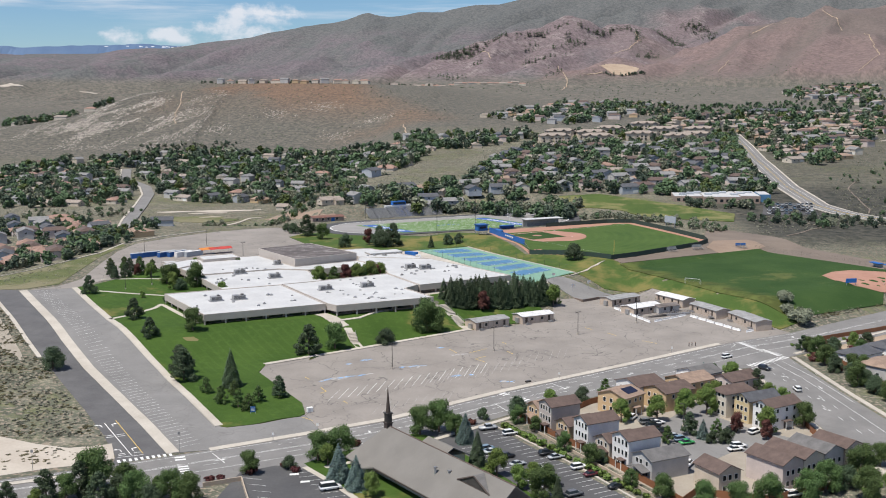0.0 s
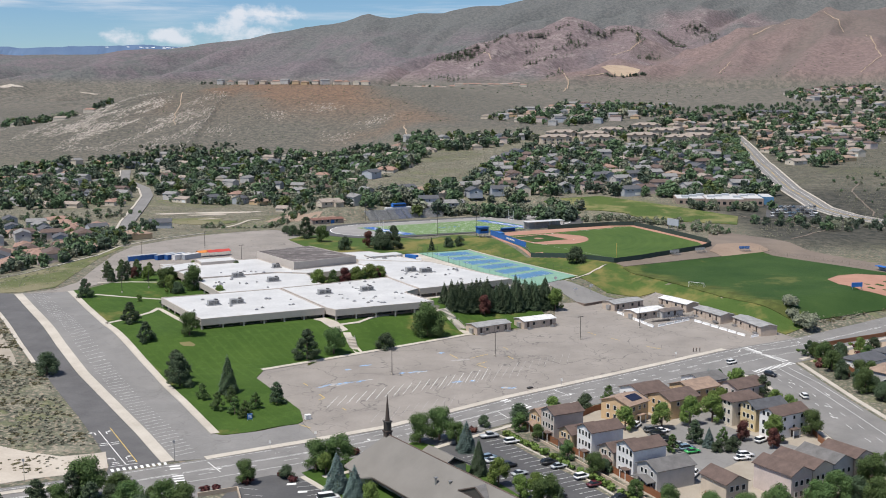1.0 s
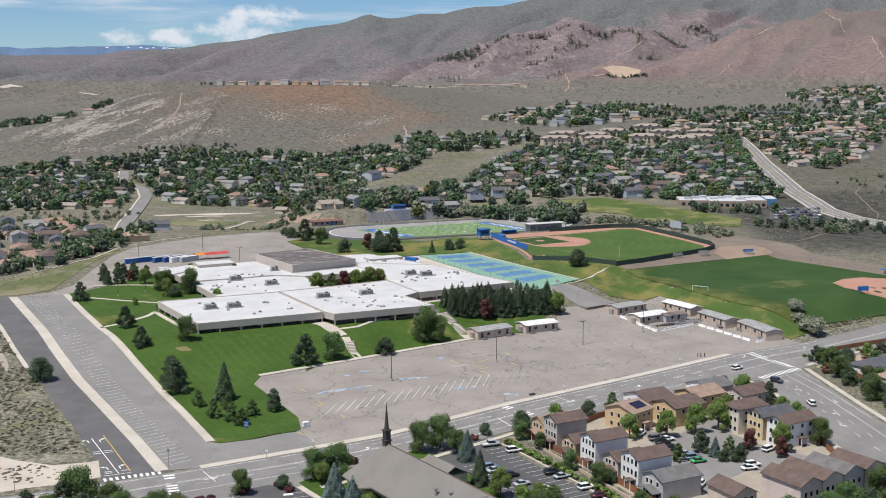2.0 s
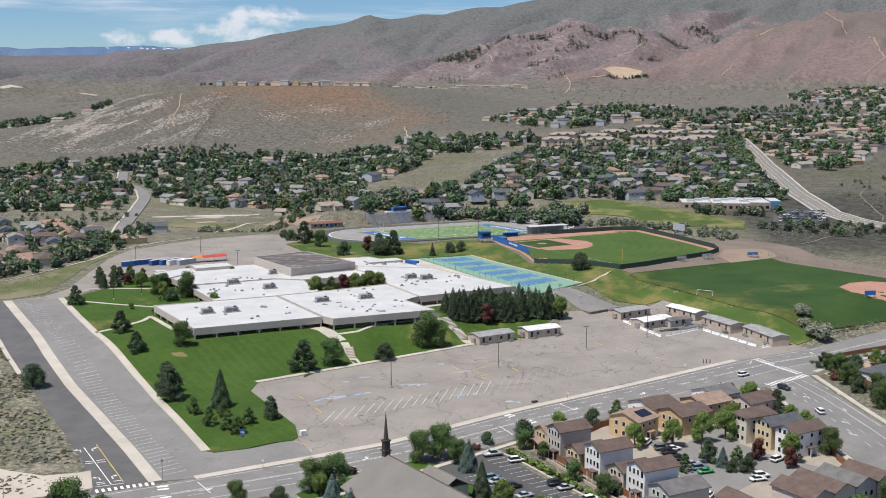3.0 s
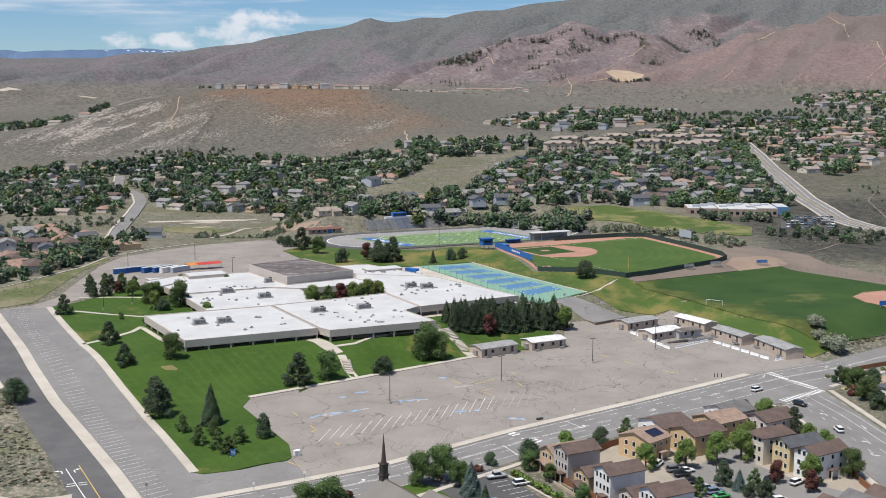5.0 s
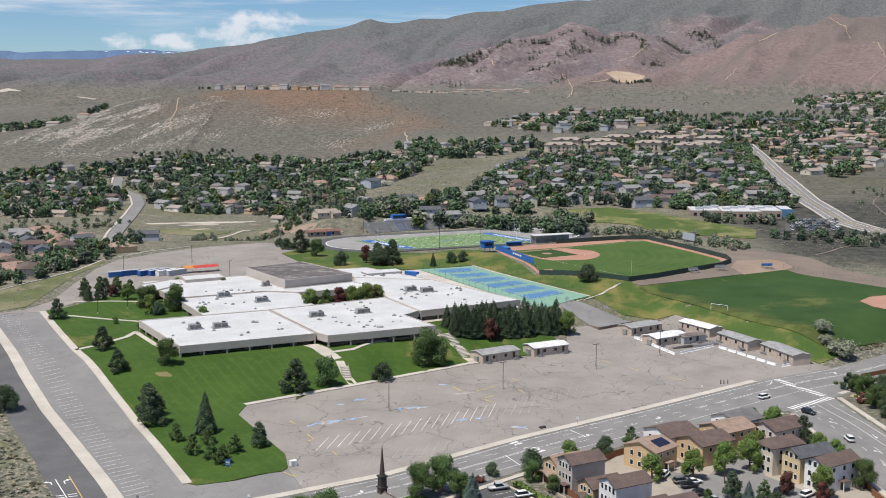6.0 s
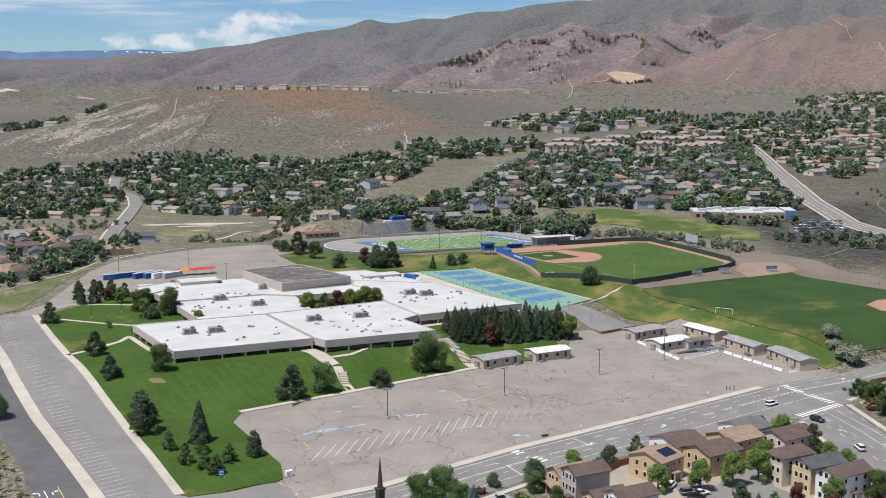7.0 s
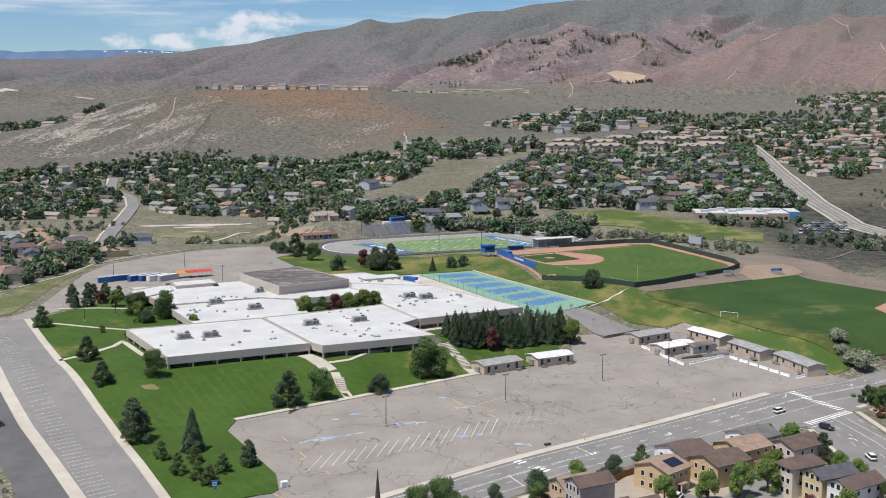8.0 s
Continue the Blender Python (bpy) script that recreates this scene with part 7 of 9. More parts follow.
box(bm, 10.4, 20.6, 6.2, 15.0, -0.5, 4.0)
part("side_wall", bm, MATS["wall_cream"], church)
bm = B()
tri = [bm.verts.new(p) for p in ((44, -3.6, 7.6), (57, -3.6, 7.6), (50.5, -3.4, 10.2), (50.5, -0.5, 10.5))]
for f in ((0, 2, 3), (1, 3, 2), (1, 0, 3)):
    bm.faces.new([tri[i] for i in f])
bmesh.ops.recalc_face_normals(bm, faces=bm.faces)
part("dormer", bm, MATS["shingle_grey"], church, "grey triangular roof dormer")
# dark strips modelled in place of the shadow along the roof valley
bm = B()
prism(bm, [(44.2, -3.72), (56.8, -3.72), (56.8, -3.6), (44.2, -3.6)], 7.3, 7.75)
for s in (44.1, 56.9):
    tube(bm, (s, -3.66, 7.6), (50.5, -3.5, 10.25), 0.28, 0.2, 4)
part("dormer_trim", bm, MATS["trim_brown"], church, "dark dormer trim")
bm = B()
face = [bm.verts.new(p) for p in ((44.3, -3.58, 7.6), (56.7, -3.58, 7.6), (50.5, -3.42, 10.15))]
bm.faces.new(face)
part("dormer_louvre", bm, MATS["steel_dark"], church, "dark louvred dormer face")
bm = B()
box(bm, 5.6, 7.2, -0.8, 0.8, 9.0, 11.4)
box(bm, 5.4, 7.4, -1.0, 1.0, 11.3, 11.6)
part("steeple_base", bm, MATS["trim_brown"], church, "dark square steeple base")
bm = B()
box(bm, 5.65, 7.15, -0.75, 0.75, 11.6, 14.0)
box(bm, 5.45, 7.35, -0.95, 0.95, 13.9, 14.2)
for q in range(4):
    for k in (-0.35, 0.35):
        box(bm, k - 0.14, k + 0.14, -0.82, -0.74, 11.8, 13.7, pose(6.4, 0, 0, 0, 0, 90 * q))
part("belfry", bm, MATS["steel_dark"], church, "dark louvred belfry")
bm = B()
tube(bm, (6.4, 0, 14.1), (6.4, 0, 21.3), 0.66, 0.04, 8)
part("spire", bm, MATS["trim_brown"], church, "slender dark spire")
for k in range(5):
    window(church, pose(8 + 9 * k, -6.6, 2.4), 1.2, 2.2, "trim_brown")
for x, y in ((36, -4.6), (40, -3.2)):
    bm = B()
    tube(bm, (x, y, 6.4), (x, y, 8.4), 0.28, 0.28, 8)
    box(bm, x - 0.4, x + 0.4, y - 0.4, y + 0.4, 8.4, 8.6)
    part("roof_vent", bm, MATS["steel"], church)

# ---- church lots ----
sheet("church_lot_1", [(-53, 284), (-44.4, 289.5), (-36.5, 287.5), (-20, 262), (-2, 236), (-26, 225), (-56, 262)], 0.09, MATS["asphalt_new"], "dark new asphalt church parking lot", "parking lot")
sheet("church_lot_2", [(-3.5, 313), (5.4, 326), (11.3, 327), (17, 320), (24, 306), (34, 288), (44, 268), (54, 246), (40, 236), (26, 262), (14, 284), (4, 303)], 0.09, MATS["asphalt_new"], "dark asphalt parking lot beside the row of houses", "parking lot")
sheet("church_lawn", [(-37, 291), (-30, 299), (-22, 304.5), (-8, 317), (-3, 314), (4, 302), (16, 280), (28, 256), (-10, 226), (-21, 264)], 0.13, MATS["lawn"], "bright green church lawn", "lawn")
walk_strip("church_walk", [(-36.5, 288), (-28, 276), (-20, 263)], 0.8, 0.22, label="concrete walk beside the church lot")
walk_strip("lot_kerb", [(13, 327), (19, 319), (26.5, 305.5), (36.3, 287.5), (46, 267), (56, 246)], 0.3, 0.22, label="pale concrete kerb of the lot")
line_marks("stall_line", [((-51.5 + 2.0 * k, 280 - 4.6 * k), (-46.6 + 2.0 * k, 278.6 - 4.6 * k)) for k in range(8)], 0.12, MATS["paint_white"], "white stall lines of the church lot")
line_marks("stall_line", [((-40.5 + 1.75 * k, 286 - 2.9 * k), (-36.2 + 1.75 * k, 287.5 - 2.9 * k)) for k in range(11)], 0.12, MATS["paint_white"], "white stall lines by the church walk")
for x, y in ((-38.5, 282.5), (-35, 277)):
    sheet("parking_paint", [(x - 1.2, y - 0.8), (x + 1.2, y - 0.3), (x + 1.0, y + 0.9), (x - 1.3, y + 0.5)], 0.12, MATS["paint_white"], "white accessible parking symbol", "marking", deep=0.02)
far_kerb = [(16.5, 319), (23.5, 306), (33.6, 288), (43.5, 268), (53, 247)]
marks = []
for (x0, y0), (x1, y1) in zip(far_kerb, far_kerb[1:]):
    n = int(math.hypot(x1 - x0, y1 - y0) / 2.75)
    marks += [(along((x0, y0), (x1, y1), k / n), (along((x0, y0), (x1, y1), k / n)[0] - 4.7, along((x0, y0), (x1, y1), k / n)[1] - 2.6)) for k in range(n)]
line_marks("stall_line", marks, 0.13, MATS["paint_white"], "white stall lines along the houses")
line_marks("stall_line", [((5.5 + 1.35 * k, 303 - 2.4 * k), (10 + 1.35 * k, 305.5 - 2.4 * k)) for k in range(16)], 0.13, MATS["paint_white"], "white stall lines beside the church")
for kind, paint, x, y, t in (("pickup", "car_silver", 13.4, 320.5, 20), ("suv", "car_white", 19.6, 315.5, 22), ("suv", "car_black", 28.5, 297.6, 26), ("sedan", "car_silver", 30.7, 294.6, 26), ("suv", "car_white", 36, 286.4, 27), ("sedan", "car_red", 38.6, 281, 27), ("sedan", "car_black", 43.6, 272, 27),
                             ("sedan", "car_silver", 13.5, 299.3, 30), ("suv", "car_blue", 12.4, 301.5, 30), ("suv", "car_black", 17.4, 295.2, 30), ("sedan", "car_silver", 20, 289, 30), ("suv", "car_white", 25, 285, 30), ("sedan", "car_blue", 25.5, 276, 30), ("suv", "car_black", 28.2, 272.5, 30), ("suv", "car_grey", 32.5, 266.5, 30),
                             ("van", "car_white", -28.0, 271.3, 22)):
    car(kind, paint, x, y, t)
# road cars, standing
for kind, paint, x, y, t in (("suv", "car_white", 105, 407, 36), ("suv", "car_black", 114, 389.5, -55), ("suv", "car_white", 117, 362, 91)):
    car(kind, paint, x, y, t, group="cars on the road")

# ---- row of houses along the fence ----
ROWS_H = [
    (28.6, 323.5, 10, 6.5, 5.6, "wall_orange", "shingle_tan", "tan two-storey house with an orange shingle roof", 2),
    (31.5, 316.4, 10, 6.6, 8.2, "wall_taupe", "shingle_brown", "taupe three-storey house with a brown shingle roof", 3),
    (35.6, 307.0, 9, 6.4, 5.4, "wall_tan", "shingle_brown", "tan two-storey house with a brown shingle roof", 2),
    (40.0, 300.0, 10.5, 6.8, 8.2, "wall_white", "shingle_brown", "white three-storey house with a dark brown roof", 3),
    (44.8, 292.2, 9, 6.4, 5.4, "wall_beige", "shingle_brown", "beige two-storey house with a brown roof", 2),
    (48.8, 285.1, 10.5, 7.2, 8.2, "wall_white", "shingle_brown", "white three-storey house with a brown roof and back deck", 3),
    (53.3, 276.5, 12, 8.0, 5.6, "wall_grey", "shingle_grey", "grey two-storey house with a grey shingle roof", 2),
]
for x, y, l, w, h, wall, roof, label, storeys in ROWS_H:
    wins = tall_wins(w, storeys) if storeys == 3 else [("left", w * s, z, 0.9, 1.2) for s in (0.25, 0.45, 0.75) for z in (1.5, 4.2)]
    wins += [("front", l * s, h - 1.4, 0.9, 1.1) for s in (0.35, 0.7)] if wall in ("wall_orange", "wall_pink") else []
    hob = house(x, y, 28, l, w, h, wall, roof, 1.6, 0.0, wins, label, porch=("left", w * 0.7, 2.6) if storeys == 3 else ("left", w * 0.6, 3.0), group="row of houses by the wooden fence")
    if storeys == 2:
        bm = B()
        gable_roof(bm, 3.2, w * 0.8, 2.7, 0.9, 0.3)
        bm.transform(pose(-2.4, w * 0.1, 0))
        part("lean_roof", bm, MATS[roof], hob)
# houses round the court
for x, y, turn, l, w, h, wall, roof, label, storeys, hip in (
    (55.4, 332.6, 43, 9.5, 10.5, 6.0, "wall_orange", "shingle_tan", "orange stucco house with solar panels on its roof", 2, 0),
    (61.9, 345.6, 32, 11, 11, 6.0, "wall_white", "shingle_brown", "pale grey two-storey house with a brown roof", 2, 0),
    (69.0, 338.0, 33, 12, 10, 6.0, "wall_orange", "shingle_brown", "tan house with a dark brown roof beside the court", 2, 0),
    (78.0, 350.0, 33, 12, 10, 6.0, "wall_orange", "shingle_tan", "orange house with a tan roof near the road", 2, 0),
    (84.0, 361.0, 33, 11, 10, 5.6, "wall_white", "shingle_grey", "white house with a grey roof near the road", 2, 0),
    (93.0, 353.0, 33, 13, 9, 5.6, "wall_pink", "shingle_brown", "brown two-storey house with a brown roof and porch", 2, 0),
    (85.8, 331.2, 27, 11, 6.5, 7.8, "wall_cream", "shingle_brown", "cream three-storey house with an arched bay and brown roof", 3, 0.6),
    (91.2, 325.4, 27, 12, 6.5, 7.2, "wall_yellow", "shingle_blue", "yellow three-storey house with a slate-grey roof", 3, 0.0),
    (95.2, 318.0, 32, 13, 6.5, 7.2, "wall_white", "shingle_brown", "white three-storey house with a brown roof", 3, 0.0),
    (74.2, 269.8, 116, 9.5, 6.8, 5.8, "wall_beige", "shingle_brown", "beige two-storey house with a brown roof and walled yard", 2, 0.0),
    (91.0, 274.0, 122, 12, 7.4, 6.8, "wall_pink", "shingle_brown", "rose-grey row house with a brown gable roof", 2, 0.0),
    (97.6, 278.3, 122, 13, 7.4, 6.8, "wall_cream", "shingle_brown", "cream row house with a brown gable roof", 2, 0.0),
    (104.2, 282.6, 122, 12, 7.4, 6.8, "wall_grey", "shingle_grey", "grey row house with a blue-grey roof", 2, 0.0),
    (111.0, 287.0, 122, 11, 7.4, 6.6, "wall_pink", "shingle_brown", "pale rose row house with a dark brown roof", 2, 0.0),
):
    wins = [("left", w * s, 1.5 + 2.7 * k, 1.0, 1.3) for s in (0.25, 0.5, 0.78) for k in range(storeys)] + [("front", l * s, h - 1.5 - 2.7 * k, 0.9, 1.1) for s in (0.25, 0.55, 0.8) for k in range(storeys - 1)]
    hob = house(x, y, turn, l, w, h, wall, roof, 1.7, hip, wins, label, porch=("front", l * 0.5, 3.0), garage=("right", w * 0.5, 3.2) if storeys == 2 else None, group="houses round the court")
    if "solar" in label:
        bm = B()
        a = math.atan2(1.7, w / 2)
        box(bm, 2.2, 7.2, -1.6, 1.6, 0.12, 0.2, pose(1.0, w * 0.27, h + 0.85, math.degrees(a), 0, 0))
        part("solar_panel", bm, MATS["solar_panel"], hob, "dark blue solar panel array")
# houses over the avenue
for x, y, turn, l, w, h, wall, roof, label in ((151, 374, 40, 13, 11, 4.6, "wall_grey", "shingle_tan", "grey house with an orange-tan roof beyond the avenue"), (148, 392, 35, 14, 10, 4.2, "wall_white", "shingle_blue", "white house with a dark slate roof beyond the avenue"),
                                               (163, 401, 35, 13, 11, 4.6, "wall_white", "shingle_blue", "pale house with a grey roof on the slope"), (163, 356, 40, 13, 10, 4.6, "wall_beige", "shingle_brown", "beige house beyond the avenue"), (171, 378, 40, 13, 10, 4.6, "wall_pink", "shingle_tan", "rose house beyond the avenue")):
    house(x, y, turn, l, w, h, wall, roof, 1.8, 0.5, [("left", w * s, 1.6, 1.2, 1.2) for s in (0.3, 0.7)] + [("front", l * s, 1.6, 1.2, 1.2) for s in (0.25, 0.7)], label, garage=("front", l * 0.5, 3.2), group="houses over the avenue")


def board_fence(line, h, mat, label, gap=2.4):
    ob = thing("board_fence", label, "fence", pose(0, 0, 0), "wooden fences")
    for a, b in zip(line, line[1:]):
        n = max(1, round(math.hypot(b[0] - a[0], b[1] - a[1]) / gap))
        turn = math.degrees(math.atan2(b[1] - a[1], b[0] - a[0]))
        for k in range(n):
            p, q = along(a, b, k / n), along(a, b, (k + 1) / n)
            l = math.hypot(q[0] - p[0], q[1] - p[1])
            m = pose(*p, ground_z(*p), 0, 0, turn)
            bm = B()
            box(bm, -0.06, 0.06, -0.06, 0.06, -0.3, h + 0.12, m)
            part("post", bm, MATS[mat], ob)
            # one panel: boards set forward and back by turns
            face = [(0.06 + (l - 0.12) * (j + e) / 12, -0.03 if j % 2 else -0.005) for j in range(12) for e in (0.02, 0.98)]
            bm = B()
            prism(bm, face + [(l - 0.06, 0.03), (0.06, 0.03)], 0.05, h)
            bm.transform(m)
            part("panel", bm, MATS[mat], ob)
    return ob


board_fence([(23.5, 331), (29.2, 319.5), (34.6, 308.8), (42.4, 295.7), (50.6, 276.9), (58, 261)], 1.9, "wood_fence", "red-brown wooden board fence behind the row houses")
board_fence([(40, 338), (47, 347), (54, 352)], 1.9, "wood_fence", "red-brown board fence by the orange house")
board_fence([(58, 261), (63, 268), (66, 277)], 1.9, "wood_fence", "red-brown board fence round a small yard")
board_fence([(66, 266), (78, 262), (92, 268), (104, 276), (113, 288), (108, 300), (107, 318)], 1.9, "wood_fence", "red-brown board fence behind row houses")
board_fence([(99, 372), (105, 362), (107, 340), (107.5, 320)], 1.7, "wood_fence", "red-brown board fence along the avenue")
board_fence([(144, 398), (147, 370), (152, 340)], 1.7, "wood_fence", "weathered board fence beyond the avenue")
bm = B()
for a, b in (((-60.5, 273.5), (-51.5, 278)), ((-51.5, 278), (-47, 262)), ((25.5, 322), (44, 283)), ((44, 283), (54, 262))):
    l = math.hypot(b[0] - a[0], b[1] - a[1])
    box(bm, 0, l, -0.15, 0.15, -0.3, 1.2 if a[0] < 0 else 0.75, pose(*a, 0, 0, 0, math.degrees(math.atan2(b[1] - a[1], b[0] - a[0]))))
tagged(mesh_object("garden_wall", bm, MATS["wall_block"]), "low tan block garden wall", "wall", kind="structure")
sheet("court_paving", [(58, 336), (68, 330), (78, 345), (86, 352), (92, 345), (84, 332), (90, 322), (100, 312), (108, 306), (104, 296), (92, 300), (80, 300), (72, 292), (66, 284), (60, 290), (62, 300), (60, 318)], 0.07, MATS["asphalt_grey"], "pale grey paved court among the houses", "road")
sheet("bark_yard", [(22, 334), (60, 256), (118, 282), (111, 310), (109, 344), (108, 386), (72, 365), (40, 346)], 0.035, MATS["bark_soil"], "tan bark and gravel yards among the houses", "yard")
for kind, paint, x, y, t in (("suv", "car_white", 57.5, 331, 60), ("suv", "car_black", 64, 317, 20), ("sedan", "car_silver", 66.5, 312.5, 20), ("suv", "car_blue", 67.8, 309.5, 20), ("sedan", "car_green", 68.8, 306.8, 20), ("suv", "car_black", 62.2, 322.5, 20), ("suv", "car_grey", 61, 326, 20), ("sedan", "car_white", 64, 325.5, 20),
                             ("suv", "car_white", 82.5, 303.5, 15), ("sedan", "car_white", 81, 301, 15), ("suv", "car_black", 84.5, 318.5, 40), ("suv", "car_white", 90.5, 316.5, 40), ("pickup", "car_white", 65.2, 288.5, 60), ("sedan", "car_white", 84, 268, 20), ("suv", "car_white", 86.5, 266, 20)):
    car(kind, paint, x, y, t, group="cars in the court")

# ---- planting ----
near_trees = (
    ("broad_a", -50.5, 283, 0.72), ("broad_c", -40.2, 286.5, 0.62), ("broad_a", -33.5, 293, 1.05), ("broad_a", -27.5, 294, 1.1), ("broad_b", -30.5, 289, 0.9), ("spruce_blue", -26.5, 277.5, 1.05), ("spruce_blue", -21.6, 271.5, 0.98), ("broad_b", -17.5, 267, 0.9),
    ("broad_a", -6.5, 315.5, 1.05), ("broad_a", -1.0, 318.5, 1.1), ("broad_a", 3.8, 314.5, 0.8), ("spruce_blue", 6.5, 308.5, 0.95), ("spruce", 9.3, 289.5, 0.82), ("broad_b", 14.1, 281, 1.05), ("broad_b", 19, 272, 0.9), ("broad_a", 25, 265, 1.0), ("spruce", 27.5, 258, 0.7), ("broad_b", 23, 275, 0.8),
    ("broad_c", 22.9, 335.3, 1.0), ("broad_a", 22.6, 327, 0.62), ("broad_a", 27, 318.5, 0.58), ("broad_a", 33.8, 301, 0.68), ("broad_a", 39.5, 289.5, 0.72), ("broad_c", 42.5, 291.5, 0.6), ("broad_a", 47.3, 273, 0.55), ("broad_a", 53.6, 264, 0.82), ("broad_a", 62, 257, 0.9), ("broad_c", 12.3, 331, 0.6), ("broad_b", 33.5, 340.5, 0.95), ("broad_c", 44.5, 349, 0.85), ("broad_c", 41, 343, 0.62), ("pine_b", 53, 357, 1.0),
    ("broad_b", 53.5, 327.5, 1.0), ("broad_b", 64.6, 329.1, 1.12), ("broad_b", 73.8, 333.0, 1.2), ("broad_b", 81.0, 335.5, 1.25), ("broad_b", 83.5, 345.0, 1.0), ("broad_b", 86.5, 348.0, 1.0), ("broad_b", 91, 340, 0.9), ("pine_a", 71.5, 316, 0.8), ("broad_c", 76, 308, 0.55), ("spruce_blue", 74.5, 312, 0.6), ("pine_b", 79, 314, 0.9), ("broad_c", 80, 308, 0.7), ("pine_b", 63.5, 308, 0.9),
    ("broad_b", 97, 369, 1.15), ("pine_a", 103, 360, 0.95), ("spruce_blue", 88, 371, 0.8), ("pine_a", 92, 373, 0.8), ("broad_c", 83, 371.5, 0.7), ("spruce_blue", 99, 373, 0.8), ("broad_b", 104, 350, 0.85), ("broad_b", 106, 342, 0.9), ("broad_c", 105, 332, 1.0), ("broad_a", 106.5, 322, 0.95), ("broad_b", 93.5, 315, 1.15), ("maroon", 85.5, 317.5, 0.9), ("maroon", 92.3, 311, 0.8),
    ("broad_a", 78, 258, 1.0), ("broad_a", 89, 262.5, 1.0), ("broad_a", 95, 268.5, 1.05), ("broad_c", 101, 272, 1.0), ("broad_a", 108, 279, 1.1), ("broad_b", 113, 292, 0.7), ("broad_a", 116, 288, 0.8), ("broad_a", 104, 264, 1.0), ("broad_b", 111, 268, 0.9), ("broad_a", 70, 256, 0.9),
    ("pine_a", 136.5, 418, 0.7), ("broad_a", 140, 411, 0.85), ("broad_c", 143, 404, 0.9), ("broad_a", 137.5, 396, 0.9), ("broad_c", 137.5, 386, 0.8), ("broad_a", 139, 368, 1.0), ("broad_c", 141.5, 358, 1.0), ("broad_a", 143.5, 350, 1.0), ("broad_a", 147, 385, 0.8), ("broad_c", 149, 420, 0.8), ("broad_b", 158, 425, 0.8), ("broad_c", 165, 430, 0.8), ("broad_a", 156, 412, 0.7), ("broad_a", 147, 340, 1.0), ("broad_a", 145, 330, 1.0),
    ("broad_a", -87, 270.5, 1.3), ("pine_a", -96, 262, 1.05), ("broad_a", -92, 264, 0.8), ("pine_a", -104, 258, 0.85), ("broad_c", -78.5, 264, 1.1), ("pine_a", -82, 259, 1.1), ("broad_a", -74, 261, 1.05), ("pine_b", -70, 266, 1.0), ("broad_a", -66, 263, 1.0), ("broad_a", -61, 262.5, 0.95), ("pine_a", -89.5, 268, 1.0), ("broad_b", -97.5, 259, 0.7), ("broad_c", -70, 259, 1.0), ("pine_a", -110, 255, 0.9), ("broad_a", -79, 269, 0.95),
    ("broad_c", -133.0, 376.0, 1.35), ("shrub_dark", -57, 278.5, 1.1), ("shrub_dark", -59.5, 277.5, 1.2), ("shrub_dark", -24.5, 306, 1.6), ("shrub_dark", 8.8, 326, 1.2), ("shrub_dark", -42, 288.5, 1.0), ("shrub_dark", -38.5, 284.5, 1.2), ("shrub_dark", -50, 283.5, 1.6),
)
for key, x, y, s in near_trees:
    plant(key, x, y, s)
rs = random.Random(21)
for k in range(30):
    t = k / 29
    p = along((17, 322), (26.8, 304.5), t * 2) if t < 0.5 else along((28, 302.5), (48, 264.5), t * 2 - 1)
    plant("shrub", p[0] + 1.6 + rs.uniform(-0.4, 0.4), p[1] + 0.6, rs.uniform(1.0, 1.6))
for k in range(46):
    x, y = rs.uniform(134, 170), rs.uniform(398, 440)
    if to_uv(x, y)[1] < -4 and x > 134:
        plant(rs.choice(("shrub", "shrub", "shrub_dark")), x, y, rs.uniform(0.8, 1.6))
light_pole(71.2, 322.8, 7.0, (2.6,), "street lamps of the court")
# belt of trees and shrubs down the far side of the avenue
for k in range(15):
    t = k / 14
    x, y = along((135.5, 416), (143.5, 318), t)
    plant(rs.choice(("broad_a", "broad_c", "broad_c", "broad_b", "pine_b")), x + rs.uniform(2.5, 6), y + rs.uniform(-2, 2), rs.uniform(0.6, 1.0))
    plant(rs.choice(("shrub", "shrub", "shrub_dark")), x + rs.uniform(1.5, 4), y + rs.uniform(-3, 3), rs.uniform(1.0, 1.8))
board_fence([(146.3, 433.3), (160, 441.5), (175.7, 450.2), (195, 463)], 1.8, "wood_fence", "red-brown board fence above the planted bank")
sheet("planted_bank", [(134.5, 411), (150, 426), (196, 460), (190, 440), (158, 416), (142, 398), (137.5, 400)], 0.05, MATS["dirt"], "tan bark bank planted with shrubs", "bank")
for k in range(26):
    plant("shrub", rs.uniform(96, 108), rs.uniform(325, 385), rs.uniform(0.6, 1.2))
for k in range(22):
    plant("shrub", rs.uniform(104, 117), rs.uniform(255, 300), rs.uniform(0.7, 1.3))
# lawn odds and ends
su = thing("utility_cabinet", "small white utility cabinet at the lawn corner", "utility box", pose(-40.8, 336.8, ground_z(-40.8, 336.8) + 0.14, 0, 0, 30))
bm = B()
box(bm, -0.9, 0.9, -0.6, 0.6, 0, 1.5)
bmesh.ops.bevel(bm, geom=bm.edges[:], offset=0.05, segments=1, affect="EDGES")
part("cabinet", bm, MATS["trim_white"], su)
bm = B()
box(bm, -0.8, -0.05, -0.63, -0.59, 0.15, 1.35)
part("door", bm, MATS["roof_metal"], su)
sg = thing("lawn_sign", "small blue and white lawn sign on two posts", "sign", pose(-57.9, 334.3, ground_z(-57.9, 334.3) + 0.14, 0, 0, 15))
bm = B()
box(bm, -0.75, 0.75, -0.06, 0.06, 0.5, 2.3)
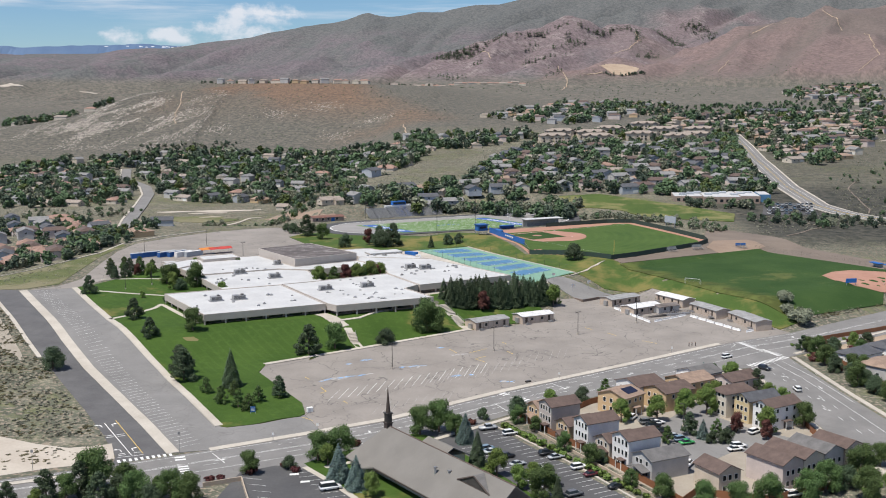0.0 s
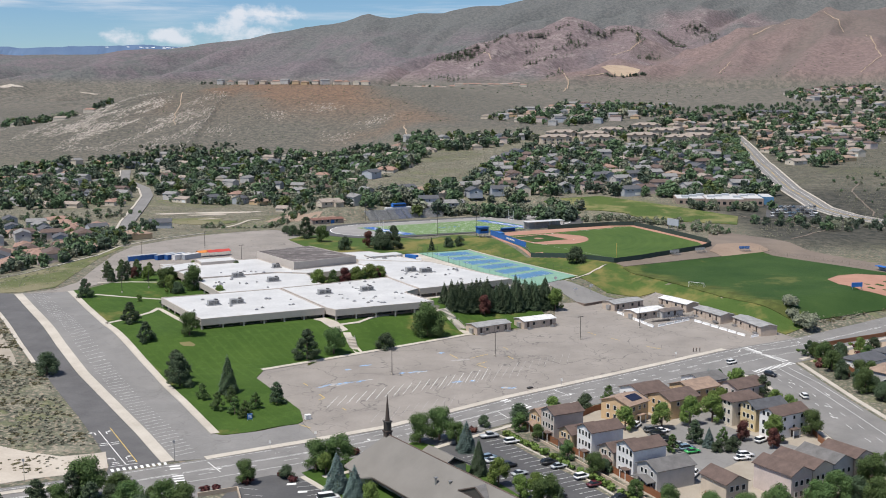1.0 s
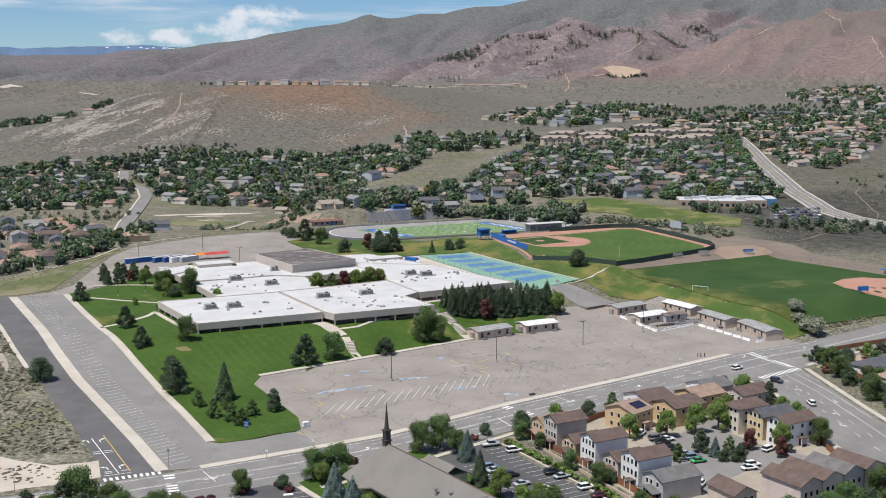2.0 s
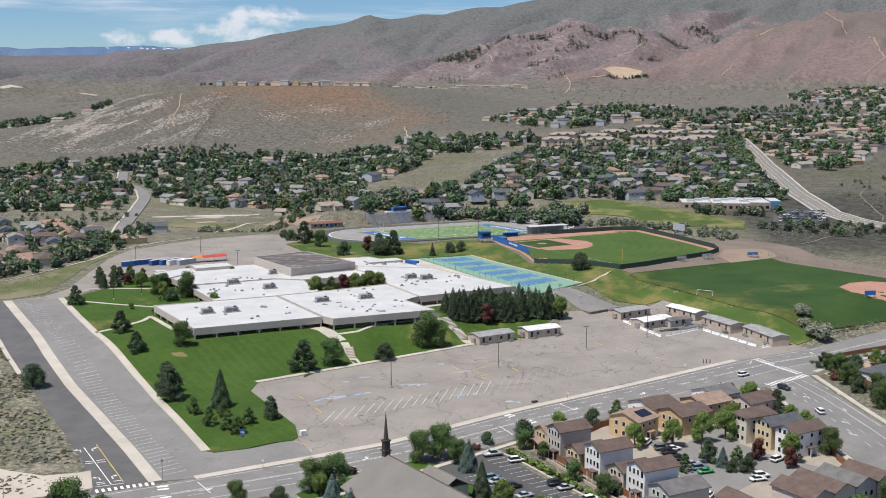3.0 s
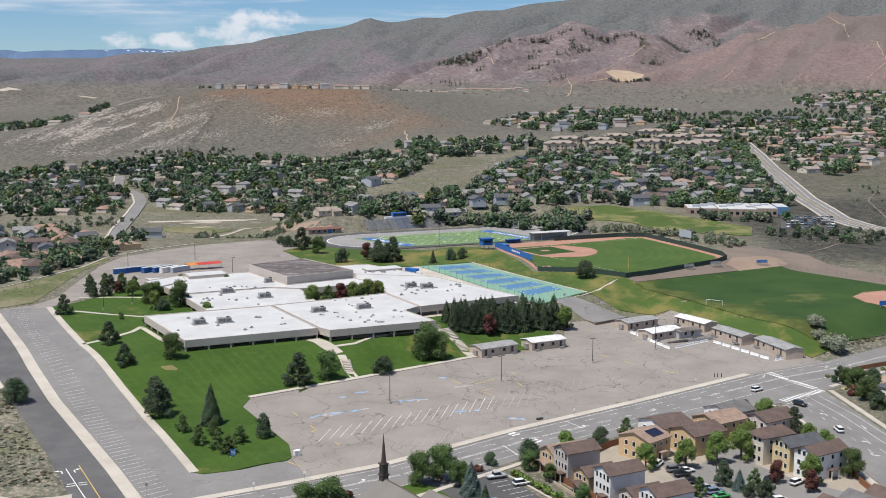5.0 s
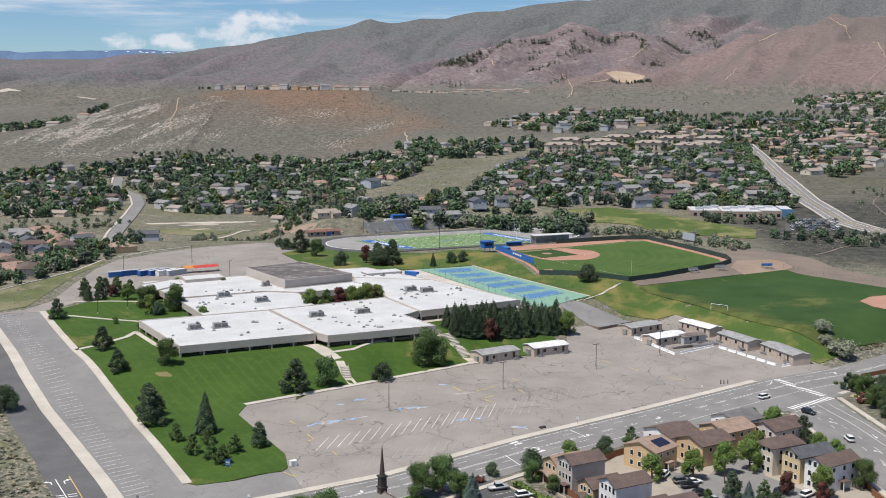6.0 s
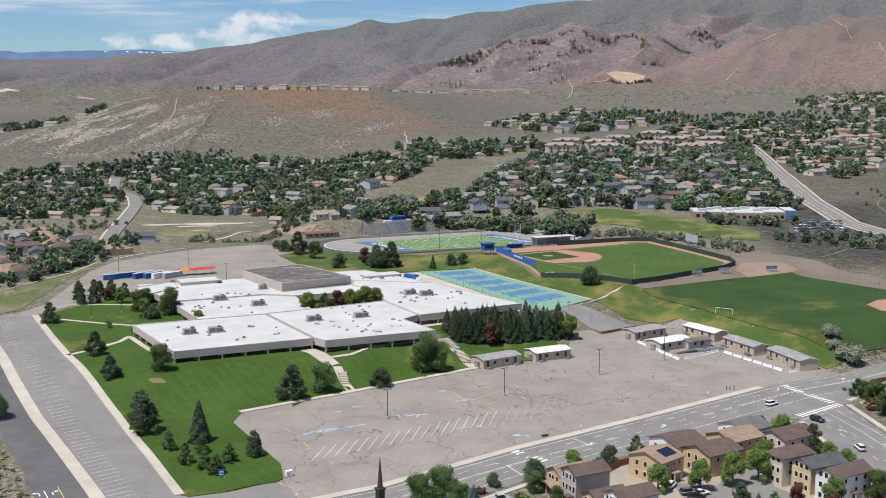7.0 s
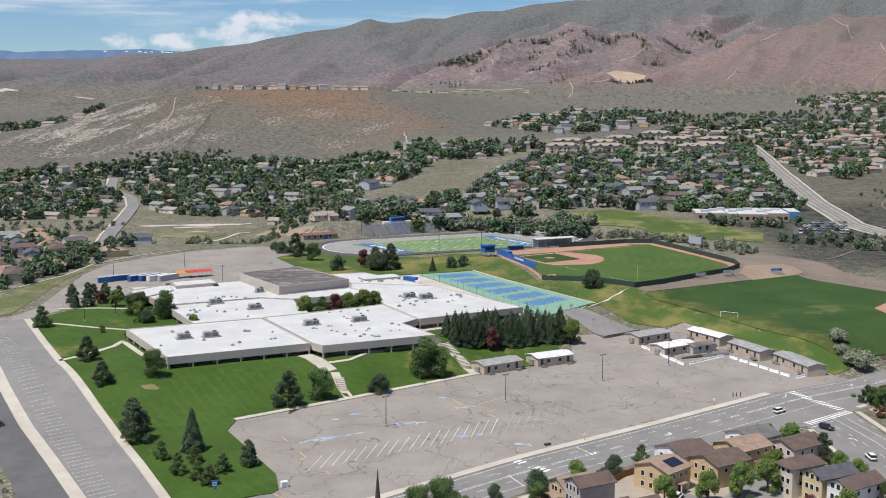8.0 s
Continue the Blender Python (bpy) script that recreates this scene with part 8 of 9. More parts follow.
part("panel", bm, MATS["tarp_blue"], sg)
bm = B()
for z in (0.9, 1.3, 1.7):
    box(bm, -0.55, 0.55, -0.08, -0.06, z, z + 0.16)
part("lettering", bm, MATS["paint_white"], sg, "white lettering as plain bars")
for s in (-0.7, 0.7):
    bm = B()
    box(bm, s - 0.05, s + 0.05, -0.05, 0.05, -0.2, 2.35)
    part("post", bm, MATS["trim_white"], sg)
for x, y, h in ((-107.2, 284.2, 6), (-72.2, 299.1, 6.2), (-48, 309, 3), (-36.5, 319, 2.5), (40, 377, 2.4), (86, 414, 2.4)):
    ob = thing("sign_post", "thin grey steel sign post at the kerb", "sign post", pose(x, y, ground_z(x, y)), "sign posts")
    bm = B()
    tube(bm, (0, 0, -0.2), (0, 0, h), 0.07, 0.06, 6)
    part("post", bm, MATS["steel"], ob)
    bm = B()
    box(bm, -0.32, 0.32, -0.08, -0.05, h - 0.8, h - 0.05)
    part("plate", bm, MATS["trim_white"] if h < 4 else MATS["steel"], ob)
bx = thing("drain_grate", "dark steel drain box at the lot edge", "drain", pose(29, 372.5, ground_z(29, 372.5) + 0.1, 0, 0, 36))
bm = B()
box(bm, -1.0, 1.0, -0.5, 0.5, 0, 0.5)
part("box", bm, MATS["steel_dark"], bx)

# ---- far neighbourhoods ----
def inside(x, y, poly):
    hit = False
    for i, (x1, y1) in enumerate(poly):
        x0, y0 = poly[i - 1]
        if (y0 > y) != (y1 > y) and x < (x1 - x0) * (y - y0) / (y1 - y0) + x0:
            hit = not hit
    return hit


ROAD_L = [(-236, 640), (-212, 668), (-212, 720), (-224, 780), (-248, 891), (-281, 1078), (-300, 1140), (-341, 1214), (-367, 1314)]
ROAD_R = [(331, 1300), (309, 1160), (287, 1032), (266, 873), (262, 788), (274, 745), (290, 700), (330, 640)]
sheet("valley_road", strip(ROAD_L, 5.0), 0.7, MATS["asphalt_road"], "grey asphalt street climbing through the houses", "road", cell=16)
sheet("hill_road", strip(ROAD_R, 7.4), 0.7, MATS["asphalt_road"], "wide grey asphalt road climbing the hillside", "road", cell=16)
walk_strip("valley_sidewalk", ROAD_L, 0.9, 0.85, 6.2)
walk_strip("hill_sidewalk", ROAD_R, 0.75, 0.85, 8.6)
walk_strip("hill_sidewalk", ROAD_R, 0.75, 0.85, -8.6)
for k in (-0.35, 0.35):
    sheet("centre_line", strip(ROAD_R, 0.09, k), 0.8, MATS["paint_yellow"], "yellow centre line of the hill road", "road marking", cell=16, deep=0.05)
for k in (-3.8, 3.8):
    sheet("lane_line", strip(ROAD_R, 0.10, k), 0.8, MATS["paint_white"], "white lane line of the hill road", "road marking", cell=16, deep=0.05)
sheet("park_lawn", [(73, 824), (116, 838), (165, 792), (197, 757), (186, 716), (137, 738), (123, 772), (86, 794)], 0.5, MATS["park_grass"], "wide park lawn with dry yellow patches", "lawn", cell=10)
sheet("dry_meadow", ragged([(-222, 905), (-190, 895), (-168, 880)], 26, 1.0), 0.3, MATS["verge_grass"], "strip of dull green meadow among the sagebrush", "meadow", cell=14)
sheet("dry_meadow", ragged([(-204, 850), (-198, 818), (-186, 780)], 9, 2.0), 0.3, MATS["verge_grass"], "strip of dull green meadow among the sagebrush", "meadow", cell=14)
for line, half, seed in (([(-240, 944), (-205, 950), (-170, 955), (-155, 962)], 11, 3.0), ([(-212, 936), (-180, 938)], 6, 3.6), ([(-176, 838), (-161, 861), (-155, 900), (-142, 908)], 3.0, 4.0), ([(-196, 905), (-180, 912)], 4, 4.4), ([(-258, 1330), (-225, 1345), (-190, 1338)], 12, 5.5), ([(-330, 1300), (-290, 1322)], 9, 6.5)):
    sheet("bare_scar", ragged(line, half * 0.7, seed), 0.42, MATS["dirt_pale"], "pale bare earth scar", "bare earth", cell=14)
sheet("bare_scar", ragged([(-140, 890), (-110, 815), (-86, 762), (-66, 768)], 8, 7.0), 0.3, MATS["dirt_warm"], "bare reddish dirt beside the stadium", "bare earth", cell=14)
sheet("verge", [(-230, 528), (-218, 548), (-205, 559), (-195, 582), (-186, 610), (-185, 645), (-181, 640), (-183, 600), (-180, 554), (-177, 514), (-188, 502), (-206, 500), (-222, 508)], 0.15, MATS["verge_grass"], "dull green grass verge above the back lot", "grass", cell=10)
walk_strip("verge_path", [(-240, 540), (-219, 549.5), (-206, 560.5), (-196, 583.5), (-187, 611), (-184.5, 646), (-169, 678), (-148, 702)], 0.55, 0.3, label="narrow pale concrete path between the verge and the houses")

FAR_STYLES = (
    ("wall_beige", "shingle_sand", 15, 10, 3.2, 2.0, 0.0, "beige suburban house with a taupe roof"),
    ("wall_grey", "shingle_stone", 14, 10, 5.4, 2.0, 0.0, "grey two-storey suburban house with a grey roof"),
    ("wall_cream", "tile_red", 16, 11, 3.3, 2.2, 0.7, "cream house with a red tile roof"),
    ("wall_cream", "shingle_stone", 13, 9, 5.2, 2.2, 0.0, "cream two-storey suburban house with a grey roof"),
    ("wall_tan", "shingle_tan", 16, 11, 3.2, 2.0, 0.7, "tan house with a sandy orange roof"),
    ("wall_blue", "shingle_blue", 14, 10, 5.2, 2.0, 0.0, "blue-grey house with a slate roof"),
    ("wall_pink", "shingle_brown", 15, 10, 5.2, 1.9, 0.4, "rose-brown house with a dark brown roof"),
    ("wall_cream", "shingle_sand", 17, 11, 3.2, 2.0, 0.0, "cream ranch house with a taupe roof"),
)
def road_gap(x, y):
    return line_gap(x, y, [([(*q, 0) for q in line], 0) for line in (ROAD_L, ROAD_R)])


REGIONS = (
    # outline, grid gap along and across, turn, style weights, trees
    ([(-515, 1316), (-376, 1405), (-278, 1440), (-101, 1405), (5, 1130), (-31, 1000), (-62, 880), (-60, 830), (-151, 990), (-223, 1020), (-272, 1050), (-267, 997), (-384, 976)], 25, 38, -20, (3, 4, 3, 2, 2, 3, 2, 3), 1380),
    ([(-345, 875), (-284, 890), (-240, 822), (-200, 690), (-190, 610), (-203, 574), (-235, 572)], 19, 25, 25, (1, 2, 4, 0, 5, 3, 3, 1), 230),
    ([(-240, 868), (-208, 852), (-190, 815), (-180, 668), (-186, 640)], 22, 30, 25, (2, 2, 2, 0, 3, 1, 1, 1), 60),
    ([(-32, 775), (16, 868), (33, 975), (90, 1153), (307, 1190), (257, 938), (240, 860), (171, 832), (111, 842), (73, 836), (30, 812)], 18.5, 25, 15, (2, 5, 0.6, 2, 1, 6, 4, 2), 520),
    ([(51, 1524), (186, 1722), (335, 1700), (327, 1580), (152, 1412), (85, 1460)], 24, 36, -10, (2, 3, 2, 1, 2, 1, 2, 2), 230),
    ([(239, 1390), (318, 1537), (613, 1574), (515, 1317), (345, 985), (305, 1015), (340, 1288)], 20, 30, 20, (3, 1, 2, 1, 4, 0, 3, 3), 380),
    ([(578, 1950), (900, 2380), (640, 1650), (560, 1800)], 23, 38, 25, (2, 2, 1, 0, 2, 0, 3, 2), 150),
    ([(5, 1140), (-60, 1340), (10, 1262), (62, 1293), (103, 1324), (104, 1257), (70, 1200), (38, 1150)], 22, 30, 10, (3, 3, 2, 2, 2, 1, 1, 3), 120),
    ([(-90, 792), (-68, 830), (-36, 853), (3, 866), (15, 826), (2, 806), (-33, 806), (-56, 790)], 17, 21, 25, (2, 4, 1, 2, 1, 4, 2, 2), 60),
    ([(-657, 1690), (-464, 1690), (-531, 1611), (-617, 1586)], 30, 45, 0, (2, 1, 1, 2, 1, 0, 1, 2), 110),
)
rt = random.Random(31)
sites, far_trees = [], []
for outline, gx, gy, turn, weights, n_trees in REGIONS:
    xs, ys = [p[0] for p in outline], [p[1] for p in outline]
    cx, cy = sum(xs) / len(xs), sum(ys) / len(ys)
    c, s = math.cos(radians(turn)), math.sin(radians(turn))
    reach = max(math.hypot(x - cx, y - cy) for x, y in outline)
    here = []
    for i in range(int(-reach / gx), int(reach / gx) + 1):
        for j in range(int(-reach / gy), int(reach / gy) + 1):
            a, b = gx * (i + rt.uniform(-0.15, 0.15)), gy * (j + (0.5 if i % 2 else 0) * 0.2 + rt.uniform(-0.12, 0.12))
            x, y = cx + a * c - b * s, cy + a * s + b * c
            if not inside(x, y, outline) or rt.random() < 0.1:
                continue
            if road_gap(x, y) < 18:
                continue
            here.append((x, y, turn + rt.choice((0, 90, 180, 270)) + rt.uniform(-14, 14), rt.choices(range(8), weights)[0]))
    sites += here
    tries = 0
    while n_trees and tries < 20000:
        tries += 1
        x, y = rt.uniform(min(xs), max(xs)), rt.uniform(min(ys), max(ys))
        if not inside(x, y, outline):
            continue
        if noise.noise(Vector((x / 38, y / 60, 2.0))) < rt.uniform(-0.55, 0.25):
            continue
        if any(abs(x - h[0]) < 8 and abs(y - h[1]) < 6.5 for h in here):
            continue
        if road_gap(x, y) < 11:
            continue
        n_trees -= 1
        far_trees.append((x, y, (rt.uniform(6, 10) + 5 * rt.random() ** 2) * (0.62 if cy < 850 and cx < -150 else 1.0), rt.choices(("far", "dark", "bright", "grey", "cone"), (6, 4, 1.3, 1.6, 2))[0]))
sites.sort(key=lambda q: q[1])


def far_house(k):
    wall, roof, l, w, h, rise, hip, label = FAR_STYLES[k]
    ob = house(0, 0, 0, l, w, h, wall, roof, rise, hip, [("front", l * 0.22, h - 1.4, 1.3, 1.2), ("front", l * 0.5, h - 1.4, 1.1, 1.2), ("left", w * 0.5, h - 1.4, 1.2, 1.2), ("back", l * 0.4, h - 1.4, 1.6, 1.2)], label, garage=("front", l * 0.8, 4.4), base=0, group="suburban houses", wing=(l * 0.62, -3.2, 6, l * 0.36, 3.0, 1.4, 0) if k % 2 == 0 else None)
    return ob


protos_far = {}
for x, y, turn, k in sites[:270]:
    wall, roof, l, w = FAR_STYLES[k][:4]
    m = pose(x, y, ground_z(x, y) + 0.25, 0, 0, turn) @ pose(-l / 2, -w / 2, 0)
    if k not in protos_far:
        protos_far[k] = far_house(k)
        protos_far[k].matrix_basis = m
    else:
        copy_thing(protos_far[k], m)
# the farther houses as one joined mesh
wall_names = ["wall_beige", "wall_grey", "wall_cream", "wall_white", "wall_tan", "wall_blue", "wall_pink"]
roof_names = ["shingle_sand", "shingle_stone", "tile_red", "shingle_tan", "shingle_blue", "shingle_brown"]
fv, ff, fm = [], [], []


def add_far_house(x, y, turn, k, z=None):
    wall, roof, l, w, h, rise, hip, _ = FAR_STYLES[k]
    m = pose(x, y, (ground_z(x, y) if z is None else z) + 0.25, 0, 0, turn) @ pose(-l / 2, -w / 2, 0)
    i = len(fv)
    o, in_ = 0.4, hip * w / 2
    for p in ((0, 0, -2), (l, 0, -2), (l, w, -2), (0, w, -2), (0, 0, h), (l, 0, h), (l, w, h), (0, w, h), (-o, -o, h - 0.1), (l + o, -o, h - 0.1), (l + o, w + o, h - 0.1), (-o, w + o, h - 0.1), (in_ - o, w / 2, h + rise), (l - in_ + o, w / 2, h + rise)):
        fv.append(tuple(m @ Vector(p)))
    a, b = wall_names.index(wall), len(wall_names) + roof_names.index(roof)
    for f, mt in (((0, 1, 5, 4), a), ((1, 2, 6, 5), a), ((2, 3, 7, 6), a), ((3, 0, 4, 7), a), ((8, 9, 13, 12), b), ((10, 11, 12, 13), b), ((9, 10, 13), b if hip else a), ((11, 8, 12), b if hip else a), ((11, 10, 9, 8), b)):
        ff.append([i + q for q in f])
        fm.append(mt)


for x, y, turn, k in sites[270:]:
    add_far_house(x, y, turn, k)
# houses along the flat hill crest and beyond it
for k in range(15):
    x = -405 + 17.6 * k + rt.uniform(-6, 6)
    add_far_house(x + 28, 1946 + rt.uniform(-6, 10), rt.uniform(-15, 15) + rt.choice((0, 90, 90)), rt.choice((2, 4, 2, 0, 7, 1)), 100.9 + rt.uniform(-0.7, 0.7))
for k in range(9):
    add_far_house(-98 + 12 * k, 2300 + rt.uniform(-10, 20), rt.uniform(-20, 20), rt.choice((0, 2, 7)))
for k in range(12):
    add_far_house(20 + 14 * k, 2500 + rt.uniform(-20, 20), rt.uniform(-20, 20), rt.choice((0, 2, 7)))
me = bpy.data.meshes.new("distant_houses")
me.from_pydata(fv, [], ff)
for n in wall_names + roof_names:
    me.materials.append(MATS[n])
me.polygons.foreach_set("material_index", fm)
tagged(new("distant_houses", me), "far suburban houses with tan, grey and red roofs", "houses", kind="stuff")


def apartment(x, y, turn, l, w, h, wall, roof, label):
    ob = thing("apartment_building", label, "apartment building", pose(x, y, ground_z(x, y), 0, 0, turn), "apartment buildings")
    bm = B()
    body_walls(bm, l, w, h, 2.4, 1, 3)
    for k in range(3):
        box(bm, l * (0.12 + 0.32 * k), l * (0.12 + 0.32 * k) + 5, -1.6, 0, -3, h - 0.3)
    part("wall", bm, MATS[wall], ob)
    bm = B()
    gable_roof(bm, l, w, h, 2.6, 0.8, 0.3, 0.9)
    part("roof", bm, MATS[roof], ob)
    for k in range(3):
        bm = B()
        gable_roof(bm, 7, 5, h, 1.6, 0.5, 0.25)
        bm.transform(pose(l * (0.12 + 0.32 * k) + 5, -2.2, 0, 0, 0, 90))
        part("gable", bm, MATS[roof], ob)
    for z in [1.6 + 3 * k for k in range(int(h / 3))]:
        for k in range(int(l / 4.4)):
            bm = B()
            box(bm, 2 + 4.4 * k, 3.6 + 4.4 * k, -1.68 if (k % 3 == 0) else -0.06, 0.02, z - 0.7, z + 0.7)
            part("window", bm, MATS["glass_dark"], ob)
    return ob


for x, y, t in ((105, 1205, 8), (150, 1250, 5), (118, 1262, 10), (200, 1230, 0), (178, 1300, 6), (235, 1290, -5), (226, 1352, 0), (262, 1225, 12), (280, 1290, 10), (150, 1205, 0), (238, 1205, 5)):
    apartment(x, y, t, 32, 16, 8, "wall_beige", "shingle_sand", "beige three-storey apartment block with a taupe hipped roof")
apartment(420, 1545, 2, 70, 16, 6, "wall_beige", "shingle_blue", "long low beige building with a blue-grey roof")
# low clinic with white roofs
cl = thing("clinic", "low brick clinic with white roofs and blue walls at one end", "building", pose(166, 806, ground_z(185, 800), 0, 0, -6))
for x0, x1, y0, y1, h, mat in ((0, 20, 0, 26, 4.4, "wall_brown"), (20, 46, -6, 36, 4.7, "wall_brown"), (46, 60, -2, 32, 5.0, "wall_brown"), (60, 68, 4, 26, 5.6, "court_blue")):
    bm = B()
    box(bm, x0, x1 - 0.02, y0, y1, -3, h)
    part("wall", bm, MATS[mat], cl)
    bm = B()
    box(bm, x0 + 0.3, x1 - 0.4, y0 + 0.3, y1 - 0.3, h, h + 0.3)
    part("roof", bm, MATS["roof_white"], cl)
for k in range(14):
    bm = B()
    x = 2 + 4.2 * k
    y = -0.06 if x < 19 else -6.06 if x < 45 else -2.06
    box(bm, x, x + 2.2, y, y + 0.1, 1, 3)
    part("window", bm, MATS["glass_dark"], cl)
for k in range(9):
    bm = B()
    box(bm, 4 + 6 * k, 9 + 6 * k, 4 + (k % 3) * 7, 9 + (k % 3) * 7, 4.5, 6.2)
    part("skylight", bm, MATS["wall_blue"], cl)
sheet("clinic_lot", [(214, 752), (228, 798), (262, 800), (252, 752)], 0.25, MATS["asphalt_new"], "dark asphalt clinic car park", "parking lot", cell=10)
rk = random.Random(4)
for j in range(4):
    for k in range(11):
        if rk.random() < 0.8:
            x, y = 220 + 2.9 * k + 3.2 * j, 757 + 11 * j
            car(rk.choice(("sedan", "suv", "pickup")), rk.choice(("car_black", "car_grey", "car_silver", "car_white", "car_blue")), x, y, 85, group="cars at the clinic", lift=0.26)

# trees in belts and on open ground
def scatter(n, poly, lo, hi, kinds, store, seed):
    r = random.Random(seed)
    xs, ys = [p[0] for p in poly], [p[1] for p in poly]
    while n:
        x, y = r.uniform(min(xs), max(xs)), r.uniform(min(ys), max(ys))
        if inside(x, y, poly):
            store.append((x, y, r.uniform(lo, hi), r.choice(kinds)))
            n -= 1


scatter(90, [(95, 1195), (300, 1195), (310, 1290), (240, 1380), (100, 1290)], 6, 10, ("far", "dark", "far", "bright"), far_trees, 21)
scatter(26, [(165, 792), (232, 786), (214, 775), (170, 782)], 4, 8, ("grey", "far", "dark"), far_trees, 22)
scatter(90, [(0, 800), (34, 822), (72, 818), (98, 790), (95, 760), (60, 800), (4, 790)], 5, 9, ("grey", "grey", "grey", "dark", "far"), far_trees, 1)
scatter(40, [(28, 788), (90, 772), (84, 750), (40, 776)], 7, 11, ("dark", "cone", "far"), far_trees, 2)
scatter(80, [(92, 764), (118, 740), (160, 712), (176, 672), (160, 660), (136, 710), (100, 736)], 3, 5.5, ("grey", "grey", "grey", "far"), far_trees, 3)
scatter(60, [(190, 715), (206, 742), (250, 745), (300, 690), (240, 680)], 3, 7, ("grey", "dark", "far", "dark"), far_trees, 4)
scatter(70, [(160, 835), (232, 850), (240, 840), (170, 822)], 5, 9, ("grey", "far", "dark", "bright"), far_trees, 5)
scatter(55, [(-120, 900), (-60, 845), (-30, 795), (-60, 800), (-110, 860)], 5, 9, ("far", "dark", "bright", "cone"), far_trees, 6)
scatter(46, [(-140, 800), (-62, 792), (-40, 858), (-120, 900)], 3.5, 7.5, ("far", "dark", "grey", "bright"), far_trees, 24)
scatter(60, [(-180, 860), (-90, 810), (-100, 790), (-180, 835)], 3, 6, ("grey", "far"), far_trees, 7)
scatter(50, [(-250, 960), (-360, 960), (-350, 890), (-260, 900)], 2.5, 5, ("grey", "far"), far_trees, 8)
scatter(150, [(245, 830), (258, 940), (300, 1160), (330, 1280), (312, 1285), (285, 1160), (240, 940), (232, 850)], 6, 11, ("dark", "far", "far", "bright"), far_trees, 9)
scatter(70, [(290, 690), (300, 900), (390, 1000), (420, 900), (340, 700)], 2, 4, ("grey", "far"), far_trees, 10)
scatter(60, [(-190, 640), (-178, 690), (-205, 700), (-215, 620), (-196, 585)], 5, 8, ("far", "dark", "bright"), far_trees, 11)
scatter(26, [(365, 2594), (460, 2600), (455, 2614), (368, 2606)], 5, 9, ("dark", "cone"), far_trees, 23)
scatter(34, [(-420, 1955), (-140, 1965), (-140, 1985), (-420, 1975)], 4, 6.5, ("dark",), far_trees, 12)
scatter(30, [(-110, 2290), (20, 2290), (20, 2320), (-110, 2320)], 5, 7, ("dark",), far_trees, 13)
scatter(160, [(250, 1560), (620, 1600), (700, 1760), (560, 1760), (330, 1640)], 4, 8, ("dark", "far"), far_trees, 14)
scatter(70, [(-380, 1400), (-270, 1450), (-270, 1495), (-400, 1460)], 3, 6, ("dark", "grey"), far_trees, 15)
LEAF_MAT = {"far": "leaf_far", "dark": "leaf_far_dark", "bright": "leaf_far_bright", "grey": "leaf_grey", "cone": "leaf_far_dark"}
nrng = np.random.default_rng(77)
stock = {}
for kind in LEAF_MAT:
    for detail in (0, 1):
        n, size = ((260, 0.062), (110, 0.095))[detail]
        out = []
        for v in range(5):
            if kind == "cone":
                out.append(conifer_quads(nrng, 1.0, 0.5, n, size * 0.8, 0.04, 0.2, 0.85))
            else:
                out.append(leaf_cloud(nrng, broad_lobes(nrng, 1.0, 0.95, 7, 0.22), n, size, 0.55))
        stock[kind, detail] = out
groups = {}
for x, y, h, kind in far_trees:
    q = stock[kind, 0 if y < 1250 else 1][int(nrng.integers(5))]
    a = nrng.random() * math.tau
    rot = np.array([[math.cos(a), -math.sin(a), 0], [math.sin(a), math.cos(a), 0], [0, 0, 1]])
    w = h * (0.8 + 0.4 * nrng.random())
    groups.setdefault(LEAF_MAT[kind], []).append((q @ rot.T) * [w, w, h] + [x, y, ground_z(x, y) - 0.1 * h])
for mat, qs in groups.items():
    tagged(new("far_trees", quads_mesh("far_trees", np.concatenate(qs), MATS[mat])), "distant leafy trees among the houses", "trees", kind="stuff")

# sagebrush tufts
def tufts(name, spots, mat, n=12):
    out = []
    base = [leaf_cloud(nrng, [(0.2 * math.cos(k), 0.2 * math.sin(2 * k), 0.3, 0.32) for k in range(4)], n, 0.15, 0.3, 0.8) for _ in range(6)]
    for x, y, s in spots:
        out.append(base[int(nrng.integers(6))] * [s, s, s * 0.62] + [x, y, ground_z(x, y)])
    return tagged(new(name, quads_mesh(name, np.concatenate(out), MATS[mat])), "grey-green sagebrush tufts on bare soil", "sagebrush", kind="stuff")


spots = []
scatter(5600, [(-96, 312), (-109, 331), (-143, 390), (-192, 474), (-250, 470), (-230, 330), (-150, 300), (-125, 308)], 0.5, 1.5, (0,), spots, 41)
scatter(420, [(-92, 296), (-116, 284), (-180, 252), (-190, 262), (-130, 292), (-110, 303)], 0.5, 1.3, (0,), spots, 42)
scatter(260, [(143, 455), (152, 462), (205, 500), (190, 492), (160, 474)], 0.6, 1.6, (0,), spots, 43)
spots = [q for q in spots if noise.noise(Vector((q[0] / 14, q[1] / 14, 0))) > -0.3]
tufts("sagebrush", [(x, y, s) for x, y, s, _ in spots if noise.noise(Vector((x / 9, y / 9, 3))) > -0.1], "leaf_sage", 22)
tufts("bitterbrush", [(x, y, s * 1.1) for x, y, s, _ in spots if noise.noise(Vector((x / 9, y / 9, 3))) <= -0.1], "leaf_olive", 22)
spots = []
scatter(1900, [(185, 655), (262, 700), (330, 640), (420, 760), (300, 880), (275, 760), (205, 745)], 0.8, 1.9, (0,), spots, 44)
